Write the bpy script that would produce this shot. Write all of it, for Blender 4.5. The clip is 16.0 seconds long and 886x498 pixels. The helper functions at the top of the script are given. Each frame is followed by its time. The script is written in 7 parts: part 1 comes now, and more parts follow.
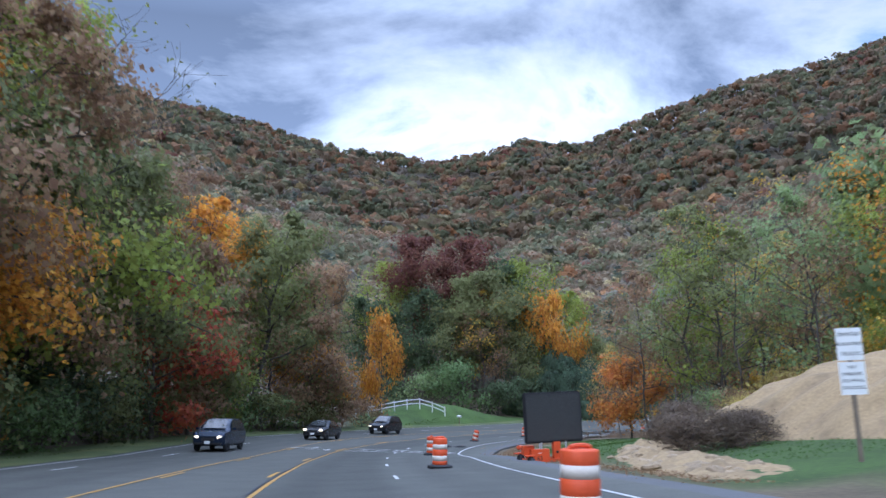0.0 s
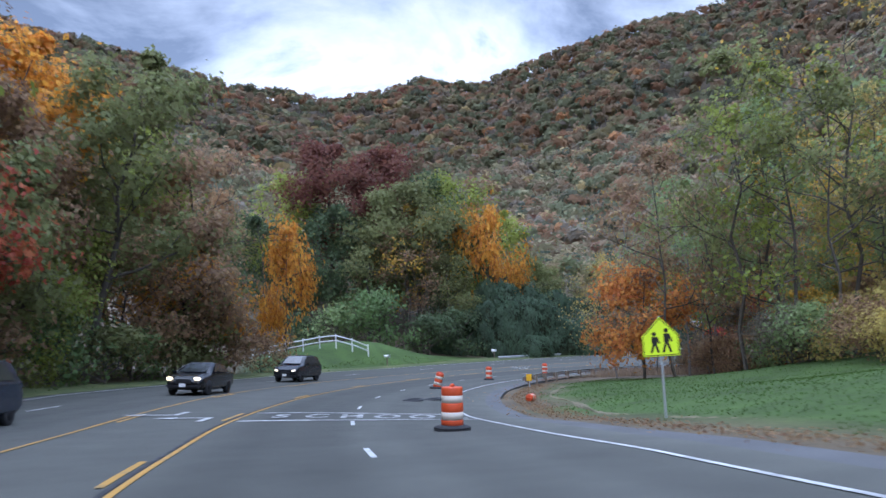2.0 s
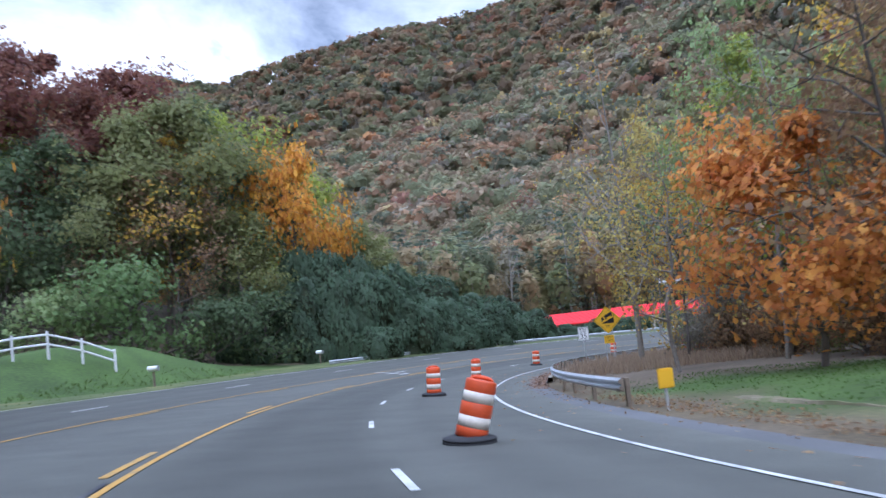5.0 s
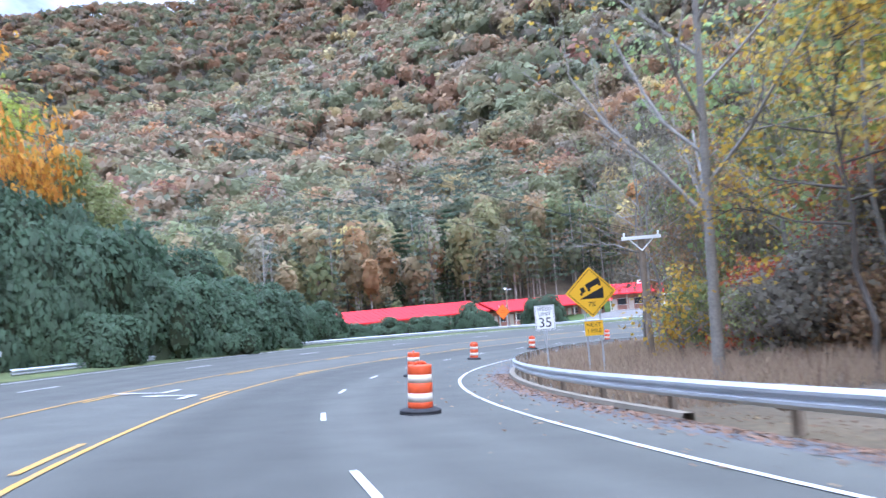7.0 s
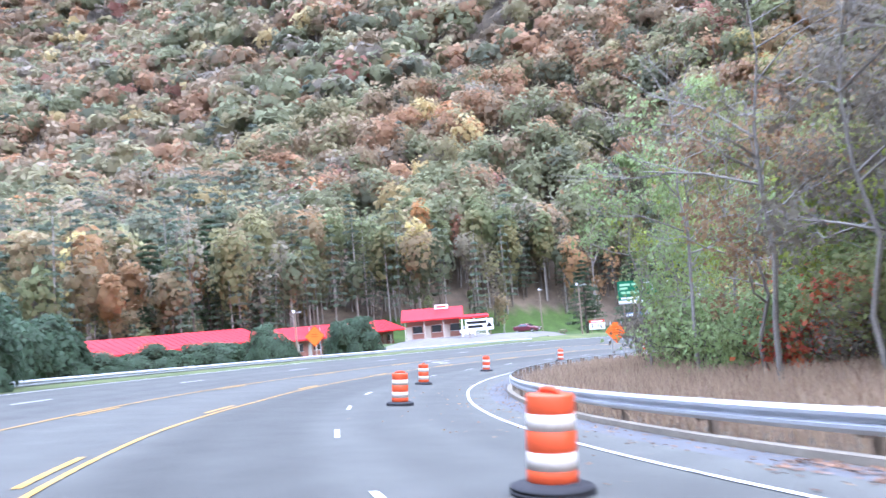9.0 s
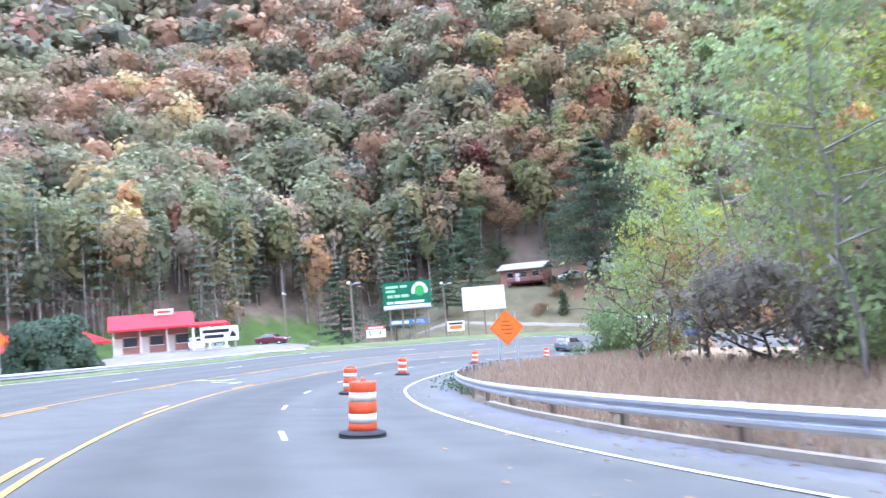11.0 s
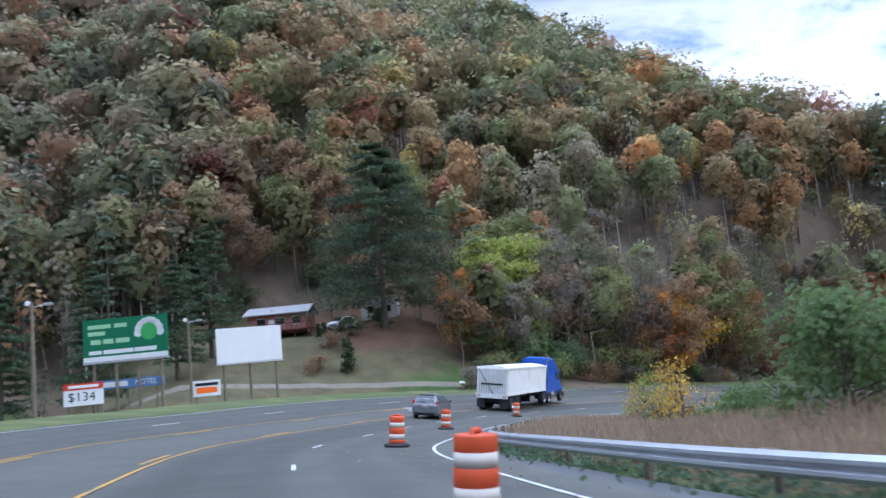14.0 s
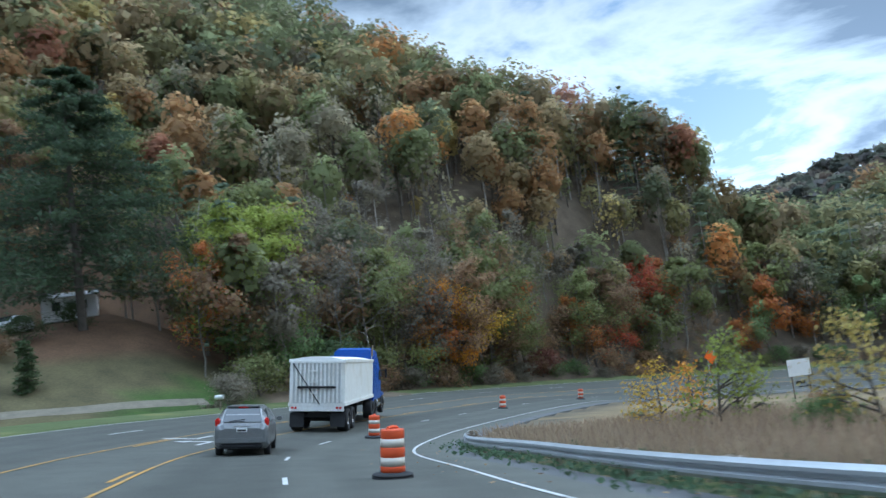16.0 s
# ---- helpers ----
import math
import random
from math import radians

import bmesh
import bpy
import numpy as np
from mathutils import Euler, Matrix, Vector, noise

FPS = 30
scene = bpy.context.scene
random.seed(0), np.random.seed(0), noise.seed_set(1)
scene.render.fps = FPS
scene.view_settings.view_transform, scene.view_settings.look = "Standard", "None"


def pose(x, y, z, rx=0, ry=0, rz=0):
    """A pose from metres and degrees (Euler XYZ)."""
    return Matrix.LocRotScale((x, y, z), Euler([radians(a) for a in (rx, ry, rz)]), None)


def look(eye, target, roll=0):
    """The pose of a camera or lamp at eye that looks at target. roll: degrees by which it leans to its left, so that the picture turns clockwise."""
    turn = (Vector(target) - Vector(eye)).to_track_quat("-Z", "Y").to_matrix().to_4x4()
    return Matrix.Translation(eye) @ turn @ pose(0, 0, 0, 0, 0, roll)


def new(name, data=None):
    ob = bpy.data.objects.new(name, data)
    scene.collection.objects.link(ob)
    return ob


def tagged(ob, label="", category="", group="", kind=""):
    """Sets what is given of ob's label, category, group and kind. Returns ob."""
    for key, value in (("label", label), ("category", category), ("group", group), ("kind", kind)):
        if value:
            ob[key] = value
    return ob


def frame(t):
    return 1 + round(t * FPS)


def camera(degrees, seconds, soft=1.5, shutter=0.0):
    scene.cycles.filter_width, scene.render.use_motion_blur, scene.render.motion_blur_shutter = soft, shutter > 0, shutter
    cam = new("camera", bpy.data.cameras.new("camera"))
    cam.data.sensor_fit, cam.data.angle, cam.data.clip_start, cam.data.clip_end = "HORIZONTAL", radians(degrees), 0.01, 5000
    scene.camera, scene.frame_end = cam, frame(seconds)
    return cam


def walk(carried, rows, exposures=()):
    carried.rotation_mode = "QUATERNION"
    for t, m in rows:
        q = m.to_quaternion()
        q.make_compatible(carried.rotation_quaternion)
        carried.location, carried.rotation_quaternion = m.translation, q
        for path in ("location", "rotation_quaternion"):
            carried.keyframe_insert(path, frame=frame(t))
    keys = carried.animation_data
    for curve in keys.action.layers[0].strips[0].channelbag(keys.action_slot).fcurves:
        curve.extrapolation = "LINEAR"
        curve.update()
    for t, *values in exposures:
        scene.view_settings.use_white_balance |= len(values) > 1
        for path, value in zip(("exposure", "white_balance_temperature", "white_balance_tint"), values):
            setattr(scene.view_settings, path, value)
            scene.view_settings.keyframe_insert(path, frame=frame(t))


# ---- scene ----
# ---- camera ----
cam = camera(57.26, 16.0, soft=1.45, shutter=0.35)
# seconds, eye, turn to the left from +y, tilt, lean
PATH = [
    (0.0, 0.00, -0.00, 1.35, -2.06, 9.20, -2.14),
    (0.5, -0.71, 6.16, 1.04, -2.52, 8.20, -2.24),
    (1.0, -1.32, 12.38, 0.70, -5.68, 6.99, -1.40),
    (1.5, -1.85, 18.55, 0.35, -7.81, 5.53, -2.95),
    (2.0, -2.35, 24.73, 0.01, -9.48, 4.98, -3.24),
    (2.5, -2.74, 30.91, -0.34, -12.96, 5.23, -3.62),
    (3.0, -2.86, 36.96, -0.70, -17.73, 5.28, -4.98),
    (3.5, -2.78, 43.02, -1.06, -19.78, 5.22, -5.12),
    (4.0, -2.48, 49.14, -1.41, -22.04, 4.70, -6.18),
    (4.2, -2.31, 51.60, -1.54, -22.85, 4.68, -6.41),
    (6.3, 3.59, 76.73, -2.75, -40.65, 3.70, -5.52),
    (6.5, 4.54, 79.04, -2.87, -43.00, 3.56, -5.71),
    (7.0, 7.18, 84.63, -3.17, -47.09, 3.26, -4.71),
    (7.5, 10.14, 89.98, -3.47, -51.62, 4.39, -3.94),
    (8.0, 13.58, 94.90, -3.79, -57.58, 4.55, -4.30),
    (8.5, 17.39, 99.88, -4.11, -61.75, 4.45, -5.09),
    (9.0, 21.51, 104.42, -4.39, -65.65, 4.40, -4.64),
    (9.5, 26.04, 108.64, -4.70, -71.10, 4.19, -4.81),
    (10.0, 31.02, 112.42, -4.98, -76.48, 3.90, -5.14),
    (10.2, 33.04, 113.89, -5.10, -78.46, 3.88, -5.01),
    (12.3, 57.13, 124.44, -6.39, -96.67, 5.19, -4.05),
    (12.5, 59.61, 125.04, -6.52, -97.14, 5.55, -4.02),
    (13.0, 65.84, 126.19, -6.82, -100.19, 7.03, -4.53),
    (13.5, 72.28, 126.85, -7.13, -105.75, 6.94, -5.12),
    (14.0, 78.69, 127.01, -7.45, -109.24, 7.42, -5.30),
    (14.5, 85.16, 126.83, -7.75, -114.97, 7.32, -5.76),
    (15.0, 91.63, 126.24, -8.02, -119.25, 7.23, -5.75),
    (15.5, 98.11, 125.10, -8.31, -125.85, 6.79, -6.55),
    (16.0, 104.44, 123.61, -8.60, -131.42, 6.36, -7.66),
]


def aimed(x, y, z, yaw, tilt, lean):
    a, b = radians(yaw), radians(tilt)
    ahead = Vector((-math.sin(a) * math.cos(b), math.cos(a) * math.cos(b), math.sin(b)))
    eye = Vector((x, y, z))
    return look(eye, eye + ahead, lean)


walk(cam, [(t, aimed(*row)) for t, *row in PATH],
     exposures=[(0.0, 0.13, 5250, 16), (2.8, 0.14, 5400, 17), (4.2, 0.05, 5450, 16), (6.3, 1.2, 5300, 20), (7.5, 1.28, 5350, 18), (8.5, 1.6, 5450, 21), (10.2, 1.7, 5450, 25), (12.3, 1.6, 5250, 21), (13.0, 1.48, 5250, 21), (13.5, 1.12, 5400, 18), (14.0, 0.33, 5450, 16), (14.5, 0.10, 5820, 15), (15.0, 0.0, 5780, 14), (15.5, 0.05, 5620, 7), (16.0, 0.04, 5370, 1)])

# ---- sky and sun ----
world = bpy.data.worlds.new("world")
scene.world = world
world.use_nodes = True
wt = world.node_tree
wt.nodes.clear()


def wn(kind, **props):
    node = wt.nodes.new(kind)
    for k, v in props.items():
        if k in ("operation", "blend_type", "data_type"):
            if k == "operation":
                node.operation = v
            elif k == "blend_type":
                node.blend_type = v
            else:
                node.data_type = v
    return node


sky = wn("ShaderNodeTexSky")
sky.sky_type = 'NISHITA'
sky.sun_disc = False
sky.sun_elevation = radians(28)
sky.sun_rotation = radians(205)
coord = wn("ShaderNodeTexCoord")
sep = wn("ShaderNodeSeparateXYZ")
wt.links.new(coord.outputs["Generated"], sep.inputs[0])
lift = wn("ShaderNodeMath", operation='ADD')
lift.inputs[1].default_value = 0.22
wt.links.new(sep.outputs["Z"], lift.inputs[0])
flat = wn("ShaderNodeVectorMath", operation='DIVIDE')
comb = wn("ShaderNodeCombineXYZ")
for k in range(3):
    wt.links.new(lift.outputs[0], comb.inputs[k])
wt.links.new(coord.outputs["Generated"], flat.inputs[0])
wt.links.new(comb.outputs[0], flat.inputs[1])
cloud = wn("ShaderNodeTexNoise")
cloud.inputs["Scale"].default_value = 1.45
cloud.inputs["Detail"].default_value = 9.0
cloud.inputs["Roughness"].default_value = 0.58
cloud.inputs["Distortion"].default_value = 0.35
wt.links.new(flat.outputs[0], cloud.inputs["Vector"])
cover = wn("ShaderNodeValToRGB")
cover.color_ramp.elements[0].position, cover.color_ramp.elements[1].position = 0.33, 0.42
cover.color_ramp.elements[0].color = (0.05, 0.05, 0.05, 1)
cover.color_ramp.elements[1].color = (1, 1, 1, 1)
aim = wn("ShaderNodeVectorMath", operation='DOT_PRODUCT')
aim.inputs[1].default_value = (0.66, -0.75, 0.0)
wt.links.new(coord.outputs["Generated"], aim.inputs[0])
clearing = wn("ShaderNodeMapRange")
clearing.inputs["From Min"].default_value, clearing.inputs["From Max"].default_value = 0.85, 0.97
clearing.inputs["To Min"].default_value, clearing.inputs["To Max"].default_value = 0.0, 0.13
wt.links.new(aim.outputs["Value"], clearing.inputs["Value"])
# a bright break over the head of the valley
aim_gap = wn("ShaderNodeVectorMath", operation='DOT_PRODUCT')
aim_gap.inputs[1].default_value = (0.12, 0.96, 0.25)
wt.links.new(coord.outputs["Generated"], aim_gap.inputs[0])
gap = wn("ShaderNodeMapRange")
gap.inputs["From Min"].default_value, gap.inputs["From Max"].default_value = 0.965, 1.0
gap.inputs["To Min"].default_value, gap.inputs["To Max"].default_value = 0.0, 0.075
wt.links.new(aim_gap.outputs["Value"], gap.inputs["Value"])
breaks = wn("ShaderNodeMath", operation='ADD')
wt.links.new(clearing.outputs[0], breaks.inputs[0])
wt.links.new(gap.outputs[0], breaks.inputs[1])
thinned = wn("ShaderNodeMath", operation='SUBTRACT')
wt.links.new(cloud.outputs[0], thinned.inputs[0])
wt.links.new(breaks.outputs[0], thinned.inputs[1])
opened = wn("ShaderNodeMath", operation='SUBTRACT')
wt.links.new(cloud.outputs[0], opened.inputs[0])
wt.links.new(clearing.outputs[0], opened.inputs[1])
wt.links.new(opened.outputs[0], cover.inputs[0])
body = wn("ShaderNodeValToRGB")
ramp = body.color_ramp
ramp.elements[0].position, ramp.elements[0].color = 0.37, (1.0, 1.03, 1.08, 1)
ramp.elements[1].position, ramp.elements[1].color = 0.56, (0.30, 0.37, 0.49, 1)
e_mid = ramp.elements.new(0.455)
e_mid.color = (0.70, 0.79, 0.93, 1)
wt.links.new(thinned.outputs[0], body.inputs[0])
# clouds are bright low over the ridges and thin overhead
low = wn("ShaderNodeMapRange")
low.inputs["From Min"].default_value, low.inputs["From Max"].default_value = 0.18, 0.42
low.inputs["To Min"].default_value, low.inputs["To Max"].default_value = 1.5, 0.85
wt.links.new(sep.outputs["Z"], low.inputs["Value"])
high = wn("ShaderNodeMapRange")
high.inputs["From Min"].default_value, high.inputs["From Max"].default_value = 0.42, 1.0
high.inputs["To Min"].default_value, high.inputs["To Max"].default_value = 0.0, 5.0
wt.links.new(sep.outputs["Z"], high.inputs["Value"])
both = wn("ShaderNodeMath", operation='ADD')
wt.links.new(low.outputs[0], both.inputs[0])
wt.links.new(high.outputs[0], both.inputs[1])
lit = wn("ShaderNodeVectorMath", operation='SCALE')
wt.links.new(body.outputs[0], lit.inputs[0])
glow = wn("ShaderNodeMath", operation='MULTIPLY_ADD')
glow.inputs[1].default_value = 1.6
wt.links.new(breaks.outputs[0], glow.inputs[0])
wt.links.new(both.outputs[0], glow.inputs[2])
wt.links.new(glow.outputs[0], lit.inputs["Scale"])
bg_sky = wn("ShaderNodeBackground")
bg_sky.inputs["Strength"].default_value = 0.15
wt.links.new(sky.outputs[0], bg_sky.inputs["Color"])
bg_cloud = wn("ShaderNodeBackground")
bg_cloud.inputs["Strength"].default_value = 0.85
wt.links.new(lit.outputs[0], bg_cloud.inputs["Color"])
mix = wn("ShaderNodeMixShader")
wt.links.new(cover.outputs[0], mix.inputs[0])
wt.links.new(bg_sky.outputs[0], mix.inputs[1])
wt.links.new(bg_cloud.outputs[0], mix.inputs[2])
wout = wn("ShaderNodeOutputWorld")
wt.links.new(mix.outputs[0], wout.inputs[0])

sun = new("sun", bpy.data.lights.new("sun", 'SUN'))
sun.data.energy, sun.data.angle, sun.data.color = 1.4, radians(60), (1.0, 0.97, 0.93)
sun.matrix_world = look((-60, -120, 110), (40, 60, 0))

# ---- materials ----


def material(name, color, rough=0.8, metal=0.0, vary=0.25, scale=3.0, fine=40.0, bump=0.15, island=0.0, obrand=0.0, tint=False,
             second=None, spots=0.5, spec=0.3, emit=None, trans=0.0, hue=0.0, gaps=None, relief=0.02):
    """A surface with a broad and a fine variation of colour, roughness and relief."""
    m = bpy.data.materials.new(name)
    m.use_nodes = True
    nt = m.node_tree
    b = nt.nodes["Principled BSDF"]
    b.inputs["Roughness"].default_value, b.inputs["Metallic"].default_value = rough, metal
    b.inputs["Specular IOR Level"].default_value = spec
    L = nt.links.new
    tc = nt.nodes.new("ShaderNodeTexCoord")
    n1, n2 = nt.nodes.new("ShaderNodeTexNoise"), nt.nodes.new("ShaderNodeTexNoise")
    for n, sc in ((n1, scale), (n2, fine)):
        n.inputs["Scale"].default_value, n.inputs["Detail"].default_value = sc, 5.0
        L(tc.outputs["Object"], n.inputs["Vector"])
    if tint:
        base = nt.nodes.new("ShaderNodeAttribute")
        base.attribute_name = "tint"
        col = base.outputs["Color"]
    else:
        base = nt.nodes.new("ShaderNodeRGB")
        base.outputs[0].default_value = (*color, 1)
        col = base.outputs[0]
    if second:
        mx = nt.nodes.new("ShaderNodeMix")
        mx.data_type = 'RGBA'
        rp = nt.nodes.new("ShaderNodeMapRange")
        rp.inputs["From Min"].default_value, rp.inputs["From Max"].default_value = spots - 0.12, spots + 0.12
        L(n1.outputs[0], rp.inputs["Value"])
        L(rp.outputs[0], mx.inputs["Factor"])
        L(col, mx.inputs["A"])
        mx.inputs["B"].default_value = (*second, 1)
        col = mx.outputs["Result"]
    add = nt.nodes.new("ShaderNodeMath")
    add.operation = 'ADD'
    L(n1.outputs[0], add.inputs[0])
    L(n2.outputs[0], add.inputs[1])
    val = nt.nodes.new("ShaderNodeMapRange")
    val.inputs["From Min"].default_value, val.inputs["From Max"].default_value = 0.6, 1.4
    val.inputs["To Min"].default_value, val.inputs["To Max"].default_value = 1 - vary, 1 + vary
    L(add.outputs[0], val.inputs["Value"])
    v = val.outputs[0]
    for amount, node, out in ((island, "ShaderNodeNewGeometry", "Random Per Island"), (obrand, "ShaderNodeObjectInfo", "Random")):
        if amount:
            g = nt.nodes.new(node)
            r = nt.nodes.new("ShaderNodeMapRange")
            r.inputs["To Min"].default_value, r.inputs["To Max"].default_value = 1 - amount, 1 + amount
            L(g.outputs[out], r.inputs["Value"])
            mu = nt.nodes.new("ShaderNodeMath")
            mu.operation = 'MULTIPLY'
            L(v, mu.inputs[0])
            L(r.outputs[0], mu.inputs[1])
            v = mu.outputs[0]
    hs = nt.nodes.new("ShaderNodeHueSaturation")
    L(col, hs.inputs["Color"])
    L(v, hs.inputs["Value"])
    if hue:
        g = nt.nodes.new("ShaderNodeNewGeometry")
        r = nt.nodes.new("ShaderNodeMapRange")
        r.inputs["To Min"].default_value, r.inputs["To Max"].default_value = 0.5 - hue, 0.5 + hue
        L(g.outputs["Random Per Island"], r.inputs["Value"])
        L(r.outputs[0], hs.inputs["Hue"])
    L(hs.outputs[0], b.inputs["Base Color"])
    rr = nt.nodes.new("ShaderNodeMapRange")
    rr.inputs["To Min"].default_value, rr.inputs["To Max"].default_value = max(0.02, rough - 0.12), min(1, rough + 0.1)
    L(n2.outputs[0], rr.inputs["Value"])
    L(rr.outputs[0], b.inputs["Roughness"])
    if bump:
        bp = nt.nodes.new("ShaderNodeBump")
        bp.inputs["Strength"].default_value, bp.inputs["Distance"].default_value = bump, relief
        L(n2.outputs[0], bp.inputs["Height"])
        L(bp.outputs[0], b.inputs["Normal"])
    if trans:
        b.inputs["Transmission Weight"].default_value = 0.0
        tr = nt.nodes.new("ShaderNodeBsdfTranslucent")
        L(hs.outputs[0], tr.inputs["Color"])
        ms = nt.nodes.new("ShaderNodeMixShader")
        ms.inputs[0].default_value = trans
        L(b.outputs[0], ms.inputs[1])
        L(tr.outputs[0], ms.inputs[2])
        L(ms.outputs[0], nt.nodes["Material Output"].inputs[0])
    if gaps:
        # the open spaces between the leaves of a spray
        holes, edge = nt.nodes.new("ShaderNodeTexNoise"), nt.nodes.new("ShaderNodeMath")
        holes.inputs["Scale"].default_value, holes.inputs["Detail"].default_value, holes.inputs["Roughness"].default_value = gaps[0], 2.0, 0.6
        edge.operation, edge.inputs[1].default_value = 'GREATER_THAN', gaps[1]
        clear, cut = nt.nodes.new("ShaderNodeBsdfTransparent"), nt.nodes.new("ShaderNodeMixShader")
        L(tc.outputs["Object"], holes.inputs["Vector"])
        L(holes.outputs[0], edge.inputs[0])
        L(edge.outputs[0], cut.inputs[0])
        L(clear.outputs[0], cut.inputs[1])
        L(ms.outputs[0], cut.inputs[2])
        L(cut.outputs[0], nt.nodes["Material Output"].inputs[0])
    if emit:
        b.inputs["Emission Color"].default_value = (*emit[:3], 1)
        b.inputs["Emission Strength"].default_value = emit[3]
    return m


ASPHALT = material("asphalt", (0, 0, 0), 0.84, vary=0.26, scale=0.8, fine=45, bump=0.3, tint=True)
TAR = material("tar_seam", (0.035, 0.035, 0.036), 0.7, vary=0.3, scale=1.5, fine=20, bump=0.2, second=(0.07, 0.07, 0.07), spots=0.58)
SHOULDER = material("shoulder_asphalt", (0.11, 0.11, 0.11), 0.9, vary=0.25, scale=0.6, fine=50, bump=0.3)
PAINT_W = material("road_paint_white", (0.52, 0.52, 0.50), 0.7, vary=0.25, scale=2.0, fine=25, second=(0.2, 0.2, 0.2), spots=0.60)
PAINT_WORN = material("worn_road_paint", (0.46, 0.46, 0.44), 0.75, vary=0.3, scale=2.6, fine=18, second=(0.11, 0.11, 0.108), spots=0.52)
PAINT_Y = material("road_paint_yellow", (0.44, 0.245, 0.05), 0.7, vary=0.25, scale=1.5, fine=25, second=(0.19, 0.15, 0.08), spots=0.60)
GROUND = material("ground", (0, 0, 0), 0.95, vary=0.5, scale=0.4, fine=6, bump=0.6, tint=True)
LAWN = material("lawn", (0.080, 0.100, 0.034), 0.95, vary=0.35, scale=0.35, fine=14, bump=0.5, second=(0.12, 0.12, 0.04), spots=0.62)
BARK = material("bark", (0.10, 0.085, 0.07), 0.95, vary=0.4, scale=2, fine=18, bump=0.8)
BARK_PALE = material("pale_bark", (0.24, 0.22, 0.19), 0.9, vary=0.35, scale=2, fine=16, bump=0.5)
ORANGE = material("orange_plastic", (0.62, 0.085, 0.022), 0.5, vary=0.12, scale=3, fine=30, bump=0.05, spec=0.4, obrand=0.1)
BAND_W = material("white_sheeting", (0.62, 0.555, 0.47), 0.45, vary=0.15, scale=5, fine=40, bump=0.03)
RUBBER = material("black_rubber", (0.032, 0.032, 0.034), 0.8, vary=0.3, scale=4, fine=40, bump=0.2)
GALV = material("galvanised_steel", (0.50, 0.52, 0.54), 0.42, metal=0.55, vary=0.2, scale=1.2, fine=20, bump=0.05)
WOOD_POST = material("weathered_post", (0.20, 0.16, 0.12), 0.9, vary=0.3, scale=3, fine=30, bump=0.4)
WHITE_PAINT = material("white_paint", (0.75, 0.75, 0.74), 0.6, vary=0.1, scale=2, fine=20, bump=0.05)
SIGN_BACK = material("sign_metal", (0.55, 0.56, 0.57), 0.4, metal=0.6, vary=0.1)
SIGN_W = material("sign_white", (0.78, 0.78, 0.77), 0.4, vary=0.06, scale=3, bump=0.02)
SIGN_Y = material("sign_yellow", (0.75, 0.42, 0.02), 0.4, vary=0.06, scale=3, bump=0.02)
# faint glow added to the lime and orange sheeting, which hold no lamp
SIGN_LIME = material("sign_lime", (0.62, 0.80, 0.02), 0.4, vary=0.05, scale=3, bump=0.02, emit=(0.62, 0.80, 0.02, 0.12))
SIGN_O = material("sign_orange", (0.90, 0.16, 0.02), 0.5, vary=0.06, scale=3, bump=0.02, emit=(0.9, 0.15, 0.02, 0.12))
INK = material("black_ink", (0.015, 0.015, 0.016), 0.5, vary=0.1, bump=0.0)
LEAF_TINT = material("forest_leaves", (0, 0, 0), 0.8, vary=0.18, scale=0.3, fine=1.2, bump=0.0, island=0.04, tint=True, trans=0.68, hue=0.006, gaps=(9.0, 0.41), spec=0.15)
LEAF_UPPER = material("upper_forest_leaves", (0, 0, 0), 0.8, vary=0.18, scale=0.15, fine=0.8, bump=0.0, island=0.04, tint=True, trans=0.68, hue=0.006, gaps=(5.0, 0.40), spec=0.15)
LEAF_FAR = material("far_forest_leaves", (0, 0, 0), 0.85, vary=0.2, scale=0.03, fine=0.4, bump=0.0, island=0.04, tint=True, trans=0.68, hue=0.004, gaps=(2.4, 0.39), spec=0.1)
STEM_TINT = material("forest_bark", (0, 0, 0), 0.9, vary=0.3, scale=0.9, fine=3.0, bump=0.0, tint=True, spec=0.1)


def leafmat(name, c, hue=0.014, gaps=(6.5, 0.45)):
    return material(name, c, 0.65, vary=0.25, scale=0.3, fine=2.0, bump=0.0, island=0.22, obrand=0.12, trans=0.5, hue=hue, gaps=gaps)


